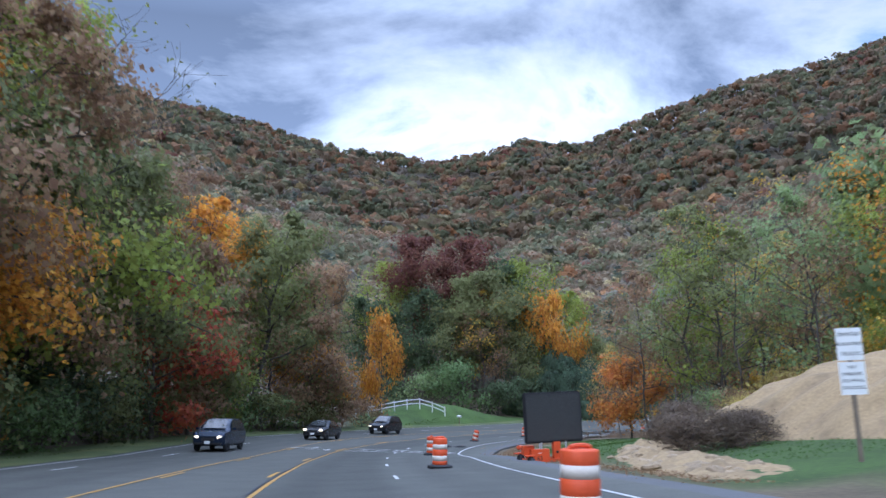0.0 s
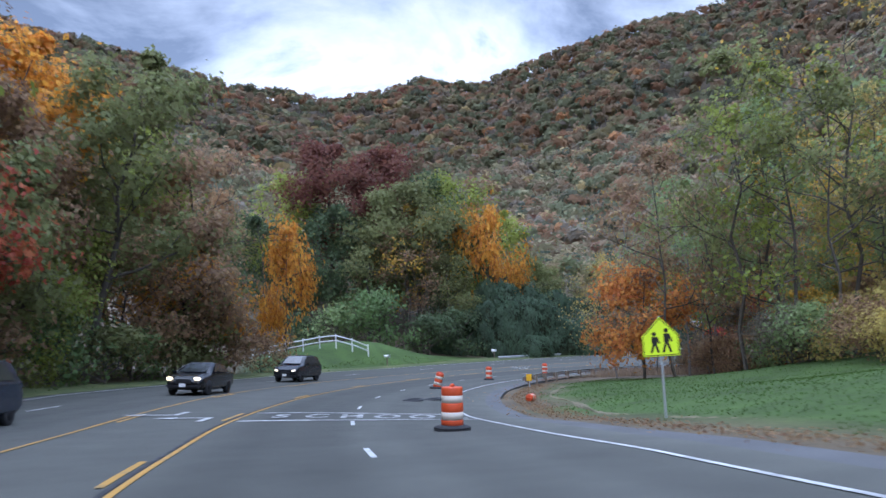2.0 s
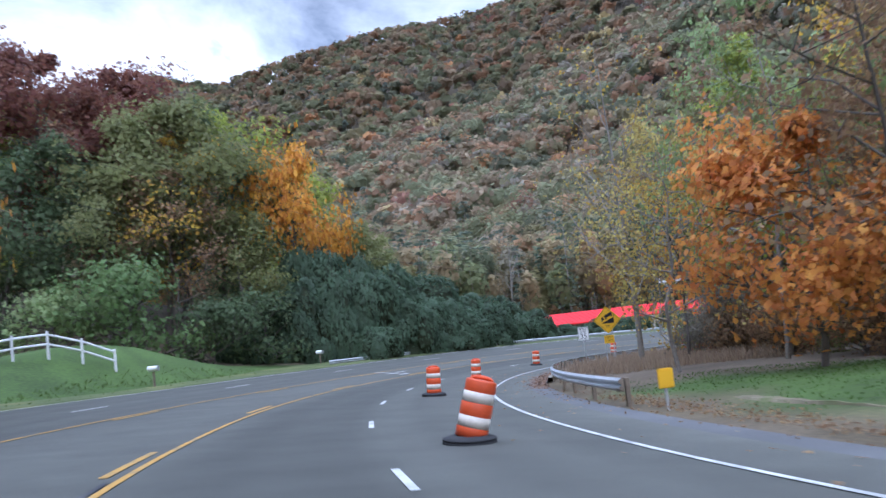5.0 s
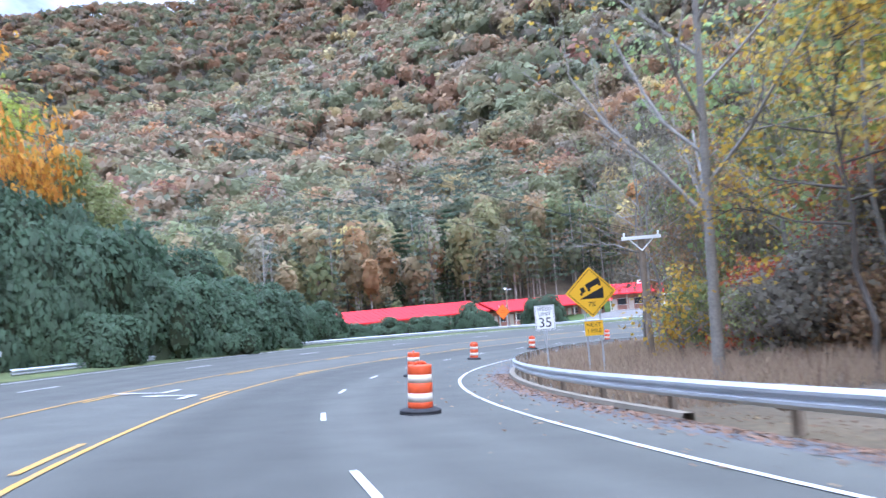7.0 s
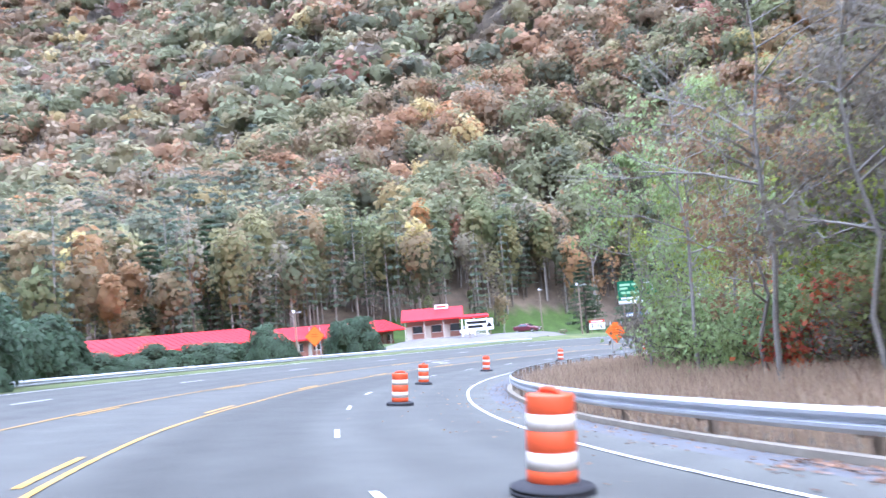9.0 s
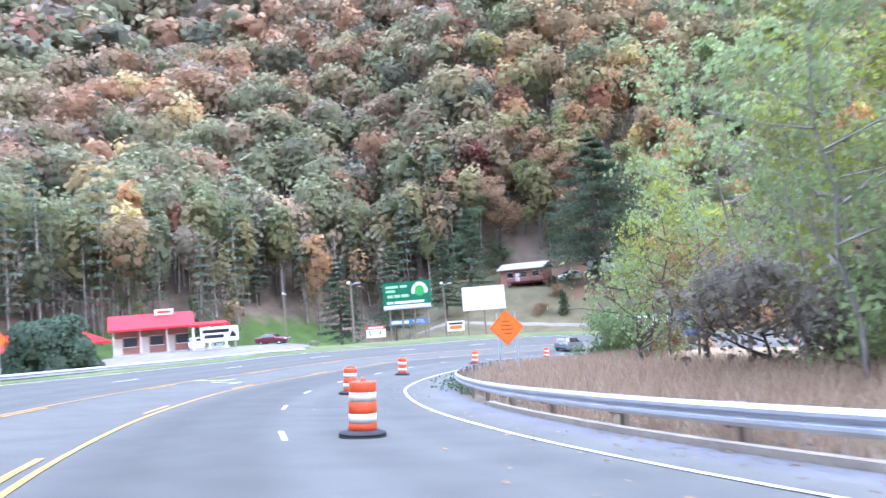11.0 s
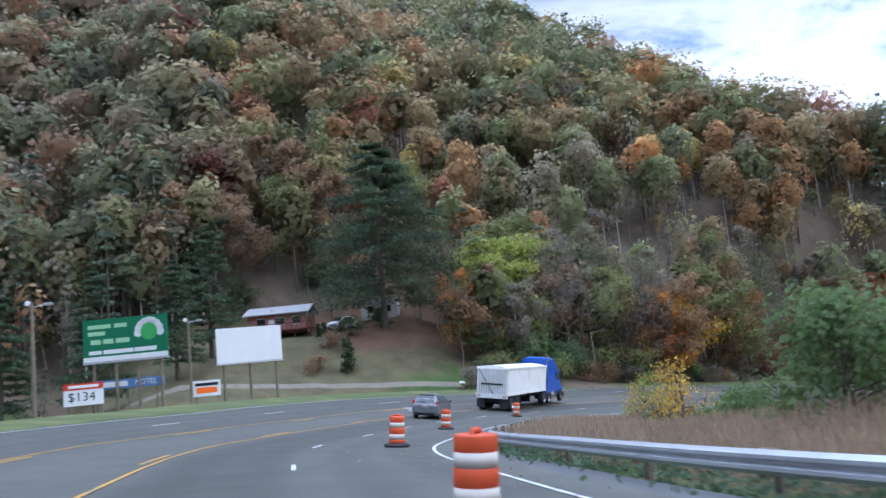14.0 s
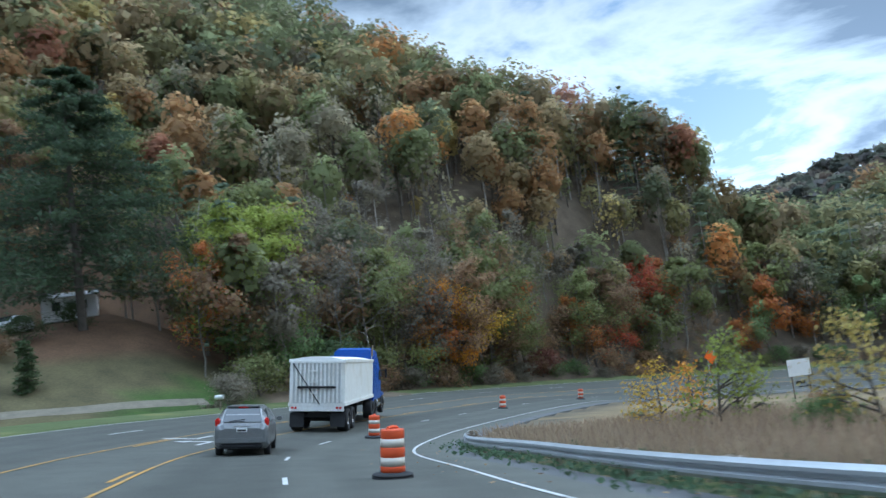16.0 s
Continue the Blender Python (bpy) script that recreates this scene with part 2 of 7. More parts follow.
LEAVES = {
    "olive": leafmat("olive_leaves", (0.214, 0.226, 0.083)),
    "green": leafmat("green_leaves", (0.141, 0.206, 0.074)),
    "dark": leafmat("dark_green_leaves", (0.097, 0.134, 0.061)),
    "lime": leafmat("lime_leaves", (0.290, 0.325, 0.063)),
    "pale": leafmat("pale_green_leaves", (0.27, 0.34, 0.14)),
    "yellow": leafmat("yellow_leaves", (0.558, 0.357, 0.057)),
    "straw_yellow": leafmat("pale_yellow_leaves", (0.50, 0.39, 0.12)),
    "gold": leafmat("golden_leaves", (0.66, 0.31, 0.045)),
    "orange": leafmat("orange_leaves", (0.47, 0.175, 0.05)),
    "amber": leafmat("amber_leaves", (0.58, 0.24, 0.06)),
    "red": leafmat("red_leaves", (0.42, 0.105, 0.05)),
    "maroon": leafmat("maroon_leaves", (0.170, 0.064, 0.042)),
    "brown": leafmat("brown_leaves", (0.313, 0.198, 0.108)),
    "grey": leafmat("grey_brown_leaves", (0.205, 0.178, 0.130)),
    "needles": leafmat("pine_needles", (0.084, 0.118, 0.064), 0.01),
    "kudzu": leafmat("vine_leaves", (0.082, 0.125, 0.070), 0.012),
    "leaf_litter": leafmat("fallen_leaves", (0.19, 0.12, 0.075), 0.01, None),
    "grass": leafmat("grass_blades", (0.086, 0.125, 0.032), 0.01, None),
    "lawn": leafmat("lawn_blades", (0.066, 0.116, 0.022), 0.01, None),
    "brush": leafmat("brush_leaves", (0.17, 0.125, 0.085), 0.01),
    "straw": leafmat("dry_grass", (0.36, 0.265, 0.18), 0.01, None),
}

SAND = material("pale_gravel", (0.31, 0.22, 0.115), 0.95, vary=0.3, scale=0.8, fine=9, bump=0.8, second=(0.17, 0.12, 0.066), spots=0.58)
ROCK = material("pale_rock", (0.30, 0.225, 0.14), 0.9, vary=0.35, scale=2, fine=12, bump=0.8, obrand=0.2)
RED_ROOF = material("red_metal_roof", (0.66, 0.03, 0.035), 0.7, spec=0.12, vary=0.1, scale=0.5, fine=8, bump=0.03)
BRICK_WALL = material("brick_wall", (0.33, 0.17, 0.13), 0.85, vary=0.25, scale=1.5, fine=14, bump=0.3)
GLASS_DARK = material("window_glass", (0.025, 0.029, 0.033), 0.14, vary=0.1, bump=0.0, spec=0.9)
CREAM = material("cream_wall", (0.55, 0.50, 0.43), 0.8, vary=0.12, scale=1, fine=10, bump=0.1)
BOARD_GREEN = material("billboard_green", (0.015, 0.16, 0.075), 0.5, vary=0.08, scale=1, bump=0.0)
BOARD_WHITE = material("billboard_white", (0.78, 0.78, 0.77), 0.55, vary=0.06, scale=0.8, bump=0.0)
BOARD_BLUE = material("sign_blue", (0.12, 0.22, 0.42), 0.5, vary=0.08, bump=0.0)
BOARD_RED = material("sign_red", (0.55, 0.05, 0.03), 0.5, vary=0.08, bump=0.0)
DRIVE = material("gravel_drive", (0.15, 0.14, 0.125), 0.95, vary=0.3, scale=0.8, fine=12, bump=0.5)
SILVER = material("silver_car_paint", (0.25, 0.255, 0.26), 0.3, metal=0.55, vary=0.05, scale=1, fine=60, bump=0.0, spec=0.6)
NAVY = material("dark_blue_car_paint", (0.02, 0.03, 0.055), 0.25, metal=0.3, vary=0.06, scale=1, fine=60, bump=0.0, spec=0.6)
BLACKCAR = material("black_car_paint", (0.015, 0.016, 0.018), 0.25, metal=0.2, vary=0.06, bump=0.0, spec=0.6)
MAROONCAR = material("maroon_car_paint", (0.13, 0.03, 0.04), 0.3, metal=0.2, vary=0.06, bump=0.0, spec=0.6)
WHITECAR = material("white_car_paint", (0.7, 0.7, 0.7), 0.3, vary=0.05, bump=0.0, spec=0.6)
TRUCK_BLUE = material("blue_lorry_paint", (0.015, 0.09, 0.42), 0.3, vary=0.08, scale=0.8, bump=0.0, spec=0.6)
TRAILER_WHITE = material("dusty_white_trailer_paint", (0.80, 0.80, 0.77), 0.5, vary=0.14, scale=0.9, fine=10, bump=0.04, second=(0.62, 0.60, 0.54), spots=0.62)
BLACK_PLASTIC = material("black_plastic", (0.022, 0.022, 0.024), 0.55, vary=0.15, bump=0.05)
CHROME = material("chrome", (0.7, 0.7, 0.72), 0.18, metal=1.0, vary=0.08, bump=0.0)
TAIL_RED = material("tail_lamp", (0.42, 0.02, 0.02), 0.2, vary=0.1, bump=0.0, emit=(1.0, 0.06, 0.03, 0.06))
HEAD_LAMP = material("head_lamp", (0.8, 0.8, 0.78), 0.2, vary=0.05, bump=0.0, emit=(1.0, 0.78, 0.45, 2.2))
TRAILER_ORANGE = material("orange_machine_paint", (0.62, 0.085, 0.02), 0.5, vary=0.15, scale=2, bump=0.05)
LED_PANEL = material("dark_display", (0.04, 0.04, 0.042), 0.28, vary=0.1, scale=1.2, bump=0.0, spec=0.55)
CONCRETE = material("concrete", (0.36, 0.35, 0.33), 0.9, vary=0.2, scale=1, fine=15, bump=0.3)
WIRE = material("cable", (0.03, 0.03, 0.032), 0.6, vary=0.1, bump=0.0)
# ---- the road's line ----
LINE = [(5.1, -59.8), (3.4, -39.9), (1.6, -19.9), (-0.1, 0.0), (-1.2, 12.4), (-2.3, 24.7), (-2.9, 37.0), (-2.5, 49.2), (-0.8, 61.4),
        (2.4, 73.2), (7.2, 84.6), (13.6, 95.0), (21.6, 104.4), (31.0, 112.4), (41.7, 118.8), (53.4, 123.5), (65.8, 126.2), (78.7, 127.1),
        (91.7, 126.1), (104.4, 123.7), (118.5, 116.7), (132.5, 106.9), (148.5, 84), (157, 66), (160.5, 48), (160, 29), (156, 10),
        (147, -8), (134, -22), (117, -32)]


def spline(points, n=24):
    c, out = np.array(points, float), []
    for i in range(len(c) - 1):
        p0, p1, p2, p3 = c[max(i - 1, 0)], c[i], c[i + 1], c[min(i + 2, len(c) - 1)]
        for u in np.arange(n) / n:
            out.append(0.5 * (2 * p1 + (p2 - p0) * u + (2 * p0 - 5 * p1 + 4 * p2 - p3) * u * u + (3 * p1 - p0 - 3 * p2 + p3) * u ** 3))
    return np.array(out + [c[-1]])


_dense = spline(LINE)
_s = np.r_[0, np.cumsum(np.hypot(*np.diff(_dense, axis=0).T))]
_s -= _s[3 * 24]
SG = np.arange(-60, _s[-1], 0.5)
RX, RY = np.interp(SG, _s, _dense[:, 0]), np.interp(SG, _s, _dense[:, 1])
for _ in range(6):
    RX[1:-1], RY[1:-1] = (RX[:-2] + 2 * RX[1:-1] + RX[2:]) / 4, (RY[:-2] + 2 * RY[1:-1] + RY[2:]) / 4
TX, TY = np.gradient(RX), np.gradient(RY)
_l = np.hypot(TX, TY)
_off = np.interp(SG, [0, 150, 170, 200, 230, 420], [0, 0, -0.4, -0.5, -0.6, -0.6])
RX, RY = RX + TY / _l * _off, RY - TX / _l * _off
TX, TY = np.gradient(RX), np.gradient(RY)
_l = np.hypot(TX, TY)
TX, TY = TX / _l, TY / _l
EYE_S = [-60, -20, 0, 40, 80, 120, 160, 200, 240, 280, 310, 350, 420]
EYE_Z = [5.04, 2.62, 1.41, -0.86, -2.88, -4.84, -6.77, -8.61, -11.17, -14.2, -17.4, -21.6, -27.0]
BANK_S, BANK = [-60, 40, 60, 100, 140, 180, 205, 226, 420], [-0.04, -0.045, -0.065, -0.055, -0.07, -0.075, -0.095, -0.125, -0.125]
EDGE_L, EDGE_R = -13.9, 6.7


def road_z(s, n):
    e = np.interp(s, BANK_S, BANK)
    n = np.asarray(n)
    # the nearer lanes lie flatter before the curve and steeper at its start
    lane = np.interp(s, [-60, 36, 44, 50, 58, 70, 85], [0.036, 0.036, 0.008, -0.022, -0.022, -0.010, 0.0])
    return np.interp(s, EYE_S, EYE_Z) - (1.40 + 2.9 * e) + e * n + lane * np.maximum(n, 0)


def on_road(s, n, dz=0.0):
    """A place s metres along the road and n metres to the right of the camera's lane."""
    x, y, tx, ty = (np.interp(s, SG, a) for a in (RX, RY, TX, TY))
    return np.array([x + ty * n, y - tx * n, road_z(s, n) + dz])


def heading(s):
    """The turn about z, in degrees, of a thing whose +y looks along the road."""
    return math.degrees(math.atan2(-np.interp(s, SG, TX), np.interp(s, SG, TY)))


def nearest(x, y):
    """s and n of places, as arrays."""
    x, y = np.atleast_1d(x).astype(float), np.atleast_1d(y).astype(float)
    best, d2 = np.zeros(len(x), int), np.full(len(x), 1e18)
    for i in range(0, len(SG), 2):
        d = (x - RX[i]) ** 2 + (y - RY[i]) ** 2
        m = d < d2
        best[m], d2[m] = i, d[m]
    n = (x - RX[best]) * TY[best] - (y - RY[best]) * TX[best]
    return SG[best], n


# ---- the land ----
HUB = (70.0, 80.0)
# bearing from the hub, foot of the hill, its crest and the crest's height, shape
HILLS = np.array([
    (-180, 150, 700, 120, 1.0), (-100, 105, 520, 130, 1.0), (-70, 100, 500, 150, 1.0), (-45, 95, 700, 230, 1.0), (-30, 120, 1100, 420, 1.2),
    (-21, 120, 1100, 385, 1.3), (-9, 115, 1100, 335, 1.4), (-2, 112, 1100, 308, 1.5), (5, 110, 1100, 340, 1.5), (10, 108, 1100, 325, 1.45),
    (14, 108, 1100, 355, 1.4), (21, 108, 1100, 395, 1.35), (28, 108, 1100, 412, 1.3), (35, 112, 1050, 425, 1.2), (42, 120, 900, 415, 1.1), (50, 128, 720, 385, 1.0),
    (65, 135, 500, 280, 0.95), (80, 130, 360, 175, 0.9), (95, 105, 260, 101, 0.9), (106, 100, 212, 71, 0.9), (114, 101, 165, 43, 0.9),
    (121, 104, 152, 27, 1.0), (127, 106, 146, 21, 1.0), (134, 112, 150, 0, 1.0), (145, 130, 200, 0, 1.0), (180, 150, 700, 120, 1.0)])


def rise(x, y):
    dx, dy = x - HUB[0], y - HUB[1]
    az, d = np.degrees(np.arctan2(dx, dy)), np.hypot(dx, dy)
    foot, crest, top, shape = (np.interp(az, HILLS[:, 0], HILLS[:, k]) for k in (1, 2, 3, 4))
    f = (d - foot) / (crest - foot)
    up = np.clip(f, 0, 1) ** shape * (top + 9) - np.clip(f - 1, 0, 4) * top * 0.25
    # far range to the south-east
    far = np.interp(az, [120, 134, 150, 175], [0, 55, 110, 150]) * np.clip((d - 380) / 600, 0, 1)
    return np.maximum(np.where(f > 0, up, 0), far)


def land(x, y):
    """The height of the ground."""
    x, y = np.atleast_1d(x).astype(float), np.atleast_1d(y).astype(float)
    s, n = nearest(x, y)
    near = road_z(s, np.clip(n, EDGE_L, EDGE_R))
    num, den = np.zeros(len(x)), np.zeros(len(x))
    for i in range(0, len(SG), 12):
        w = 1.0 / (((x - RX[i]) ** 2 + (y - RY[i]) ** 2) ** 2 + 1.0)
        num, den = num + w * road_z(SG[i], 0.0), den + w
    broad = num / den
    out = np.where(n > 0, n - EDGE_R, EDGE_L - n)
    k = np.clip((out - 4) / 30, 0, 1)
    z = near * (1 - k) + broad * k
    left, right = n < 0, n > 0
    # banks beside the road
    wood = left * np.interp(s, [-60, 70, 92, 105, 140, 160, 250, 275, 420], [0.22, 0.22, 0.06, 0.10, 0.16, 0.0, 0.0, 0.18, 0.3])
    z = z + wood * np.clip(out - 2.5, 0, 22)
    z = z + right * np.interp(s, [0, 30, 60, 95, 420], [0.03, 0.06, 0.075, 0.0, 0.0]) * np.clip(out - 3, 0, 25)
    z = z - right * np.interp(s, [0, 190, 205, 300, 420], [0, 0, 0.09, 0.09, 0.05]) * np.clip(out - 2, 0, 14)
    z = z - 0.10 * np.exp(-((out - 2.5) / 1.5) ** 2) * (out > 0.2)
    z = z + rise(x, y) * np.where(s > 240, np.clip((out - 3) / 16, 0, 1), 1.0)
    # the fenced lawn
    z = z + 2.6 * np.exp(-(((x - 3.0) / 12) ** 2 + ((y - 112) / 9) ** 2)) * np.clip((out - 1.5) / 4, 0, 1)
    # a knoll beyond the fenced lawn, and the sloping lawn below the house
    z = z + 7 * np.exp(-(((x - 6) / 16) ** 2 + ((y - 156) / 13) ** 2))
    z = z + np.interp((x - 161) * 0.97 + (y - 118) * 0.12, [0, 9, 18.5, 29, 42], [0, 4.0, 7.9, 10.0, 12.6]) * np.clip((140 - y) / 14, 0, 1) * np.clip((y - 70) / 25, 0, 1)
    z = z + 1.9 * np.clip((y - 138) / 9, 0, 1) * np.clip((x - 124) / 10, 0, 1) * np.clip((205 - x) / 25, 0, 1)
    wob = 0.25 * np.sin(x * 0.21 + 1.3 * np.sin(y * 0.13)) + 0.2 * np.sin(y * 0.27 + x * 0.11)
    z = z + wob * np.clip((out - 3) / 12, 0, 1) + 4.0 * np.sin(x * 0.021 + 2 * np.sin(y * 0.017)) * np.clip(rise(x, y) / 60, 0, 1)
    return np.where(out < 0.6, z - 0.16, z - 0.05)


def ground_z(x, y):
    return float(land(x, y)[0])


def axis(a, b, step, lo, hi):
    mid, grow = list(np.arange(a, b + 0.1, step)), 1.16
    left, right, st = [], [], step
    while (left[-1] if left else a) > lo:
        st *= grow
        left.append((left[-1] if left else a) - st)
    st = step
    while (right[-1] if right else b) < hi:
        st *= grow
        right.append((right[-1] if right else b) + st)
    return np.array(left[::-1] + mid + right)


def grid_mesh(name, xs, ys, zf):
    gx, gy = np.meshgrid(xs, ys)
    co = np.stack([gx.ravel(), gy.ravel(), zf(gx.ravel(), gy.ravel())], 1)
    w, h = len(xs), len(ys)
    i = (np.arange(h - 1)[:, None] * w + np.arange(w - 1)).ravel()
    return quads_mesh(name, co, np.stack([i, i + 1, i + w + 1, i + w], 1), smooth=True)


def quads_mesh(name, co, faces, smooth=False, tint=None, normals=None):
    """A mesh from arrays of corners and four-sided faces; normals round the shading of a crown."""
    me = bpy.data.meshes.new(name)
    me.vertices.add(len(co))
    me.vertices.foreach_set("co", np.ascontiguousarray(co, np.float32).ravel())
    me.loops.add(faces.size)
    me.loops.foreach_set("vertex_index", faces.astype(np.int32).ravel())
    me.polygons.add(len(faces))
    me.polygons.foreach_set("loop_start", (np.arange(len(faces)) * faces.shape[1]).astype(np.int32))
    me.polygons.foreach_set("use_smooth", np.full(len(faces), smooth or normals is not None))
    if normals is not None:
        nat = me.attributes.new("custom_normal", 'FLOAT_VECTOR', 'POINT')
        nat.data.foreach_set("vector", np.ascontiguousarray(normals, np.float32).ravel())
    if tint is not None:
        at = me.attributes.new("tint", 'FLOAT_COLOR', 'POINT')
        at.data.foreach_set("color", np.c_[tint, np.ones(len(tint))].astype(np.float32).ravel())
    me.update(calc_edges=True)
    return me


def thing(name, label, category, group="", kind="", at=None, data=None):
    ob = tagged(new(name, data), label, category, group, kind)
    if at is not None:
        ob.matrix_world = at
    return ob


def part(name, bm, mat, parent, label="", smooth=False):
    """Links a bmesh, or a mesh, as one mesh object under a thing or under a part."""
    if isinstance(bm, bmesh.types.BMesh):
        me = bpy.data.meshes.new(name)
        bmesh.ops.recalc_face_normals(bm, faces=bm.faces)
        bm.to_mesh(me)
        bm.free()
    else:
        me = bm
    if mat and not me.materials:
        me.materials.append(mat)
    if smooth:
        for p in me.polygons:
            p.use_smooth = True
    ob = new(name, me)
    if parent:
        ob.parent = parent
    if label:
        ob["label"] = label
    return ob


def box(size, at=(0, 0, 0), turn=(0, 0, 0), bevel=0.0, bm=None):
    bm = bm or bmesh.new()
    m = pose(*at, *turn) @ Matrix.Diagonal((*size, 1))
    made = bmesh.ops.create_cube(bm, size=1, matrix=m)
    if bevel:
        edges = {e for v in made["verts"] for e in v.link_edges}
        bmesh.ops.bevel(bm, geom=list(edges), offset=bevel, segments=2, affect='EDGES')
    return bm


def rod(a, b, r1, r2=None, seg=10, bm=None):
    """A round bar from a to b."""
    bm = bm or bmesh.new()
    a, b = Vector(a), Vector(b)
    d = b - a
    m = Matrix.Translation((a + b) / 2) @ d.to_track_quat("Z", "Y").to_matrix().to_4x4()
    bmesh.ops.create_cone(bm, cap_ends=True, segments=seg, radius1=r1, radius2=r1 if r2 is None else r2, depth=d.length, matrix=m)
    return bm


def lathe(profile, seg=20, bm=None, at=None):
    """A turned body from (radius, height) pairs."""
    bm = bm or bmesh.new()
    rings = []
    for r, z in profile:
        rings.append([bm.verts.new((r * math.cos(2 * math.pi * k / seg), r * math.sin(2 * math.pi * k / seg), z)) for k in range(seg)])
    for a, b in zip(rings, rings[1:]):
        for k in range(seg):
            bm.faces.new((a[k], a[(k + 1) % seg], b[(k + 1) % seg], b[k]))
    for ring in (rings[0], rings[-1]):
        if profile[0 if ring is rings[0] else -1][0] > 0.001:
            bm.faces.new(ring)
    if at is not None:
        bmesh.ops.transform(bm, matrix=at, verts=bm.verts)
    return bm


def panel(points, thick, bm=None, at=None):
    """A flat plate, its outline given in x and z, thick along y."""
    bm = bm or bmesh.new()
    f = [bm.verts.new((x, -thick / 2, z)) for x, z in points]
    b = [bm.verts.new((x, thick / 2, z)) for x, z in points]
    bm.faces.new(f)
    bm.faces.new(b[::-1])
    for i in range(len(f)):
        j = (i + 1) % len(f)
        bm.faces.new((f[j], f[i], b[i], b[j]))
    if at is not None:
        bmesh.ops.transform(bm, matrix=at, verts=bm.verts)
    return bm


def strip(s0, s1, n0, n1, dz, step=2.0, deep=0.0):
    """A strip along the road from n0 to n1, or from the line n0(s) on for n1 metres, with sides deep metres down."""
    count = max(2, int(abs(s1 - s0) / step) + 1)
    ss = np.linspace(s0, s1, count)
    if callable(n0):
        left, wide = n0, n1
        n0, n1 = 0.0, wide
    else:
        left = None
    cols = [(n0, dz - deep), (n0, dz), (n1, dz), (n1, dz - deep)] if deep else [(n0, dz), (n1, dz)]
    if not deep and n1 - n0 > 3:
        cols = [(n, dz) for n in np.linspace(n0, n1, int((n1 - n0) / 0.5) + 1)]
    co = np.array([on_road(s, n + (left(s) if left else 0.0), d) for s in ss for n, d in cols])
    w = len(cols)
    i = (np.arange(count - 1)[:, None] * w + np.arange(w - 1)).ravel()
    return co, np.stack([i, i + 1, i + w + 1, i + w], 1)


def strips(name, items):
    cos, fs, k = [], [], 0
    for it in items:
        co, f = strip(*it)
        cos.append(co)
        fs.append(f + k)
        k += len(co)
    return quads_mesh(name, np.concatenate(cos), np.concatenate(fs))


ground = thing("ground", "leaf-strewn grassy valley floor and wooded hillside soil", "ground", kind="structure",
               data=grid_mesh("ground", axis(-70, 225, 2.5, -2600, 2600), axis(-75, 205, 2.5, -2600, 2600), land))
ground.data.materials.append(GROUND)
_co = np.empty(len(ground.data.vertices) * 3, np.float32)
ground.data.vertices.foreach_get("co", _co)
_co = _co.reshape(-1, 3)


def soil(x, y):
    """The colour of the ground: leaf litter in the woods, mown grass, dry grass."""
    s, n = nearest(x, y)
    litter, grass, dry = np.array((0.125, 0.096, 0.066)), np.array((0.052, 0.088, 0.018)), np.array((0.19, 0.14, 0.075))
    c = np.tile(litter, (len(x), 1))
    c[np.hypot(x - HUB[0], y - HUB[1]) > 260] = (0.09, 0.072, 0.048)
    c[(n > 0) & (n < 60) & (s > 112)] = dry
    c[(n > 6) & (n < 9.2) & (s > 100)] = (0.105, 0.085, 0.058)
    c[(n > 6) & (n < 9) & (s > 170) & (s < 240)] = grass * 0.8
    c[(n > 8.6) & (n < 24) & (s > 36) & (s < 88)] = grass
    c[(n > 24) & (n < 30) & (s > 40) & (s < 80)] = grass * 0.8
    c[(n > 9) & (n < 30) & (s <= 38)] = grass * 0.85
    c[(n > 6) & (n <= 9) & (s <= 100)] = (0.11, 0.085, 0.05)
    c[(x > -9) & (x < 26) & (y > 96) & (y < 126) & (n < -13)] = grass
    c[(n < -13) & (n > -72) & (s > 165) & (s < 262) & (x < 190) & (y > 118)] = grass * 0.95
    c[(x >= 160) & (x < 200) & (y > 84) & (y < 138) & (n < -19)] = (0.088, 0.076, 0.036)
    c[(x >= 177) & (x < 200) & (y > 84) & (y < 107) & (n < -19)] = (0.125, 0.074, 0.042)
    c[(n < -15) & (n > -24) & (s > 236) & (s < 264)] = grass * 0.9
    return c


_at = ground.data.attributes.new("tint", 'FLOAT_COLOR', 'POINT')
_at.data.foreach_set("color", np.c_[soil(_co[:, 0], _co[:, 1]), np.ones(len(_co))].astype(np.float32).ravel())

ROAD_S = (-58, SG[-1] - 2)
road = thing("road", "worn grey asphalt highway banked through a curve", "road", kind="structure",
             data=strips("road", [(*ROAD_S, EDGE_L, 6.0, 0.0)]))
road.data.materials.append(ASPHALT)
_ns = np.linspace(EDGE_L, 6.0, int((6.0 - EDGE_L) / 0.5) + 1)
_rows = len(road.data.vertices) // len(_ns)
# polished wheel tracks, oil between them, and the greyer turning lane
_wear = np.full(len(_ns), 0.088)
for _c in (-0.9, 0.75, 2.6, 4.2, -6.9, -8.4, -10.5, -12.1):
    _wear -= 0.018 * np.exp(-((_ns - _c) / 0.42) ** 2)
_wear -= 0.020 * np.exp(-((_ns + 0.15) / 1.15) ** 2)
_wear += 0.012 * np.exp(-((_ns + 3.9) / 1.3) ** 2) + 0.018 * np.clip((_ns - 5.0) / 1.0, 0, 1)
_wear *= np.interp(_ns, [-14, -3, 0, 6], [0.86, 0.88, 0.98, 1.0])
_tone = np.stack([_wear * 1.0, _wear, _wear * 0.85], 1)
_at = road.data.attributes.new("tint", 'FLOAT_COLOR', 'POINT')
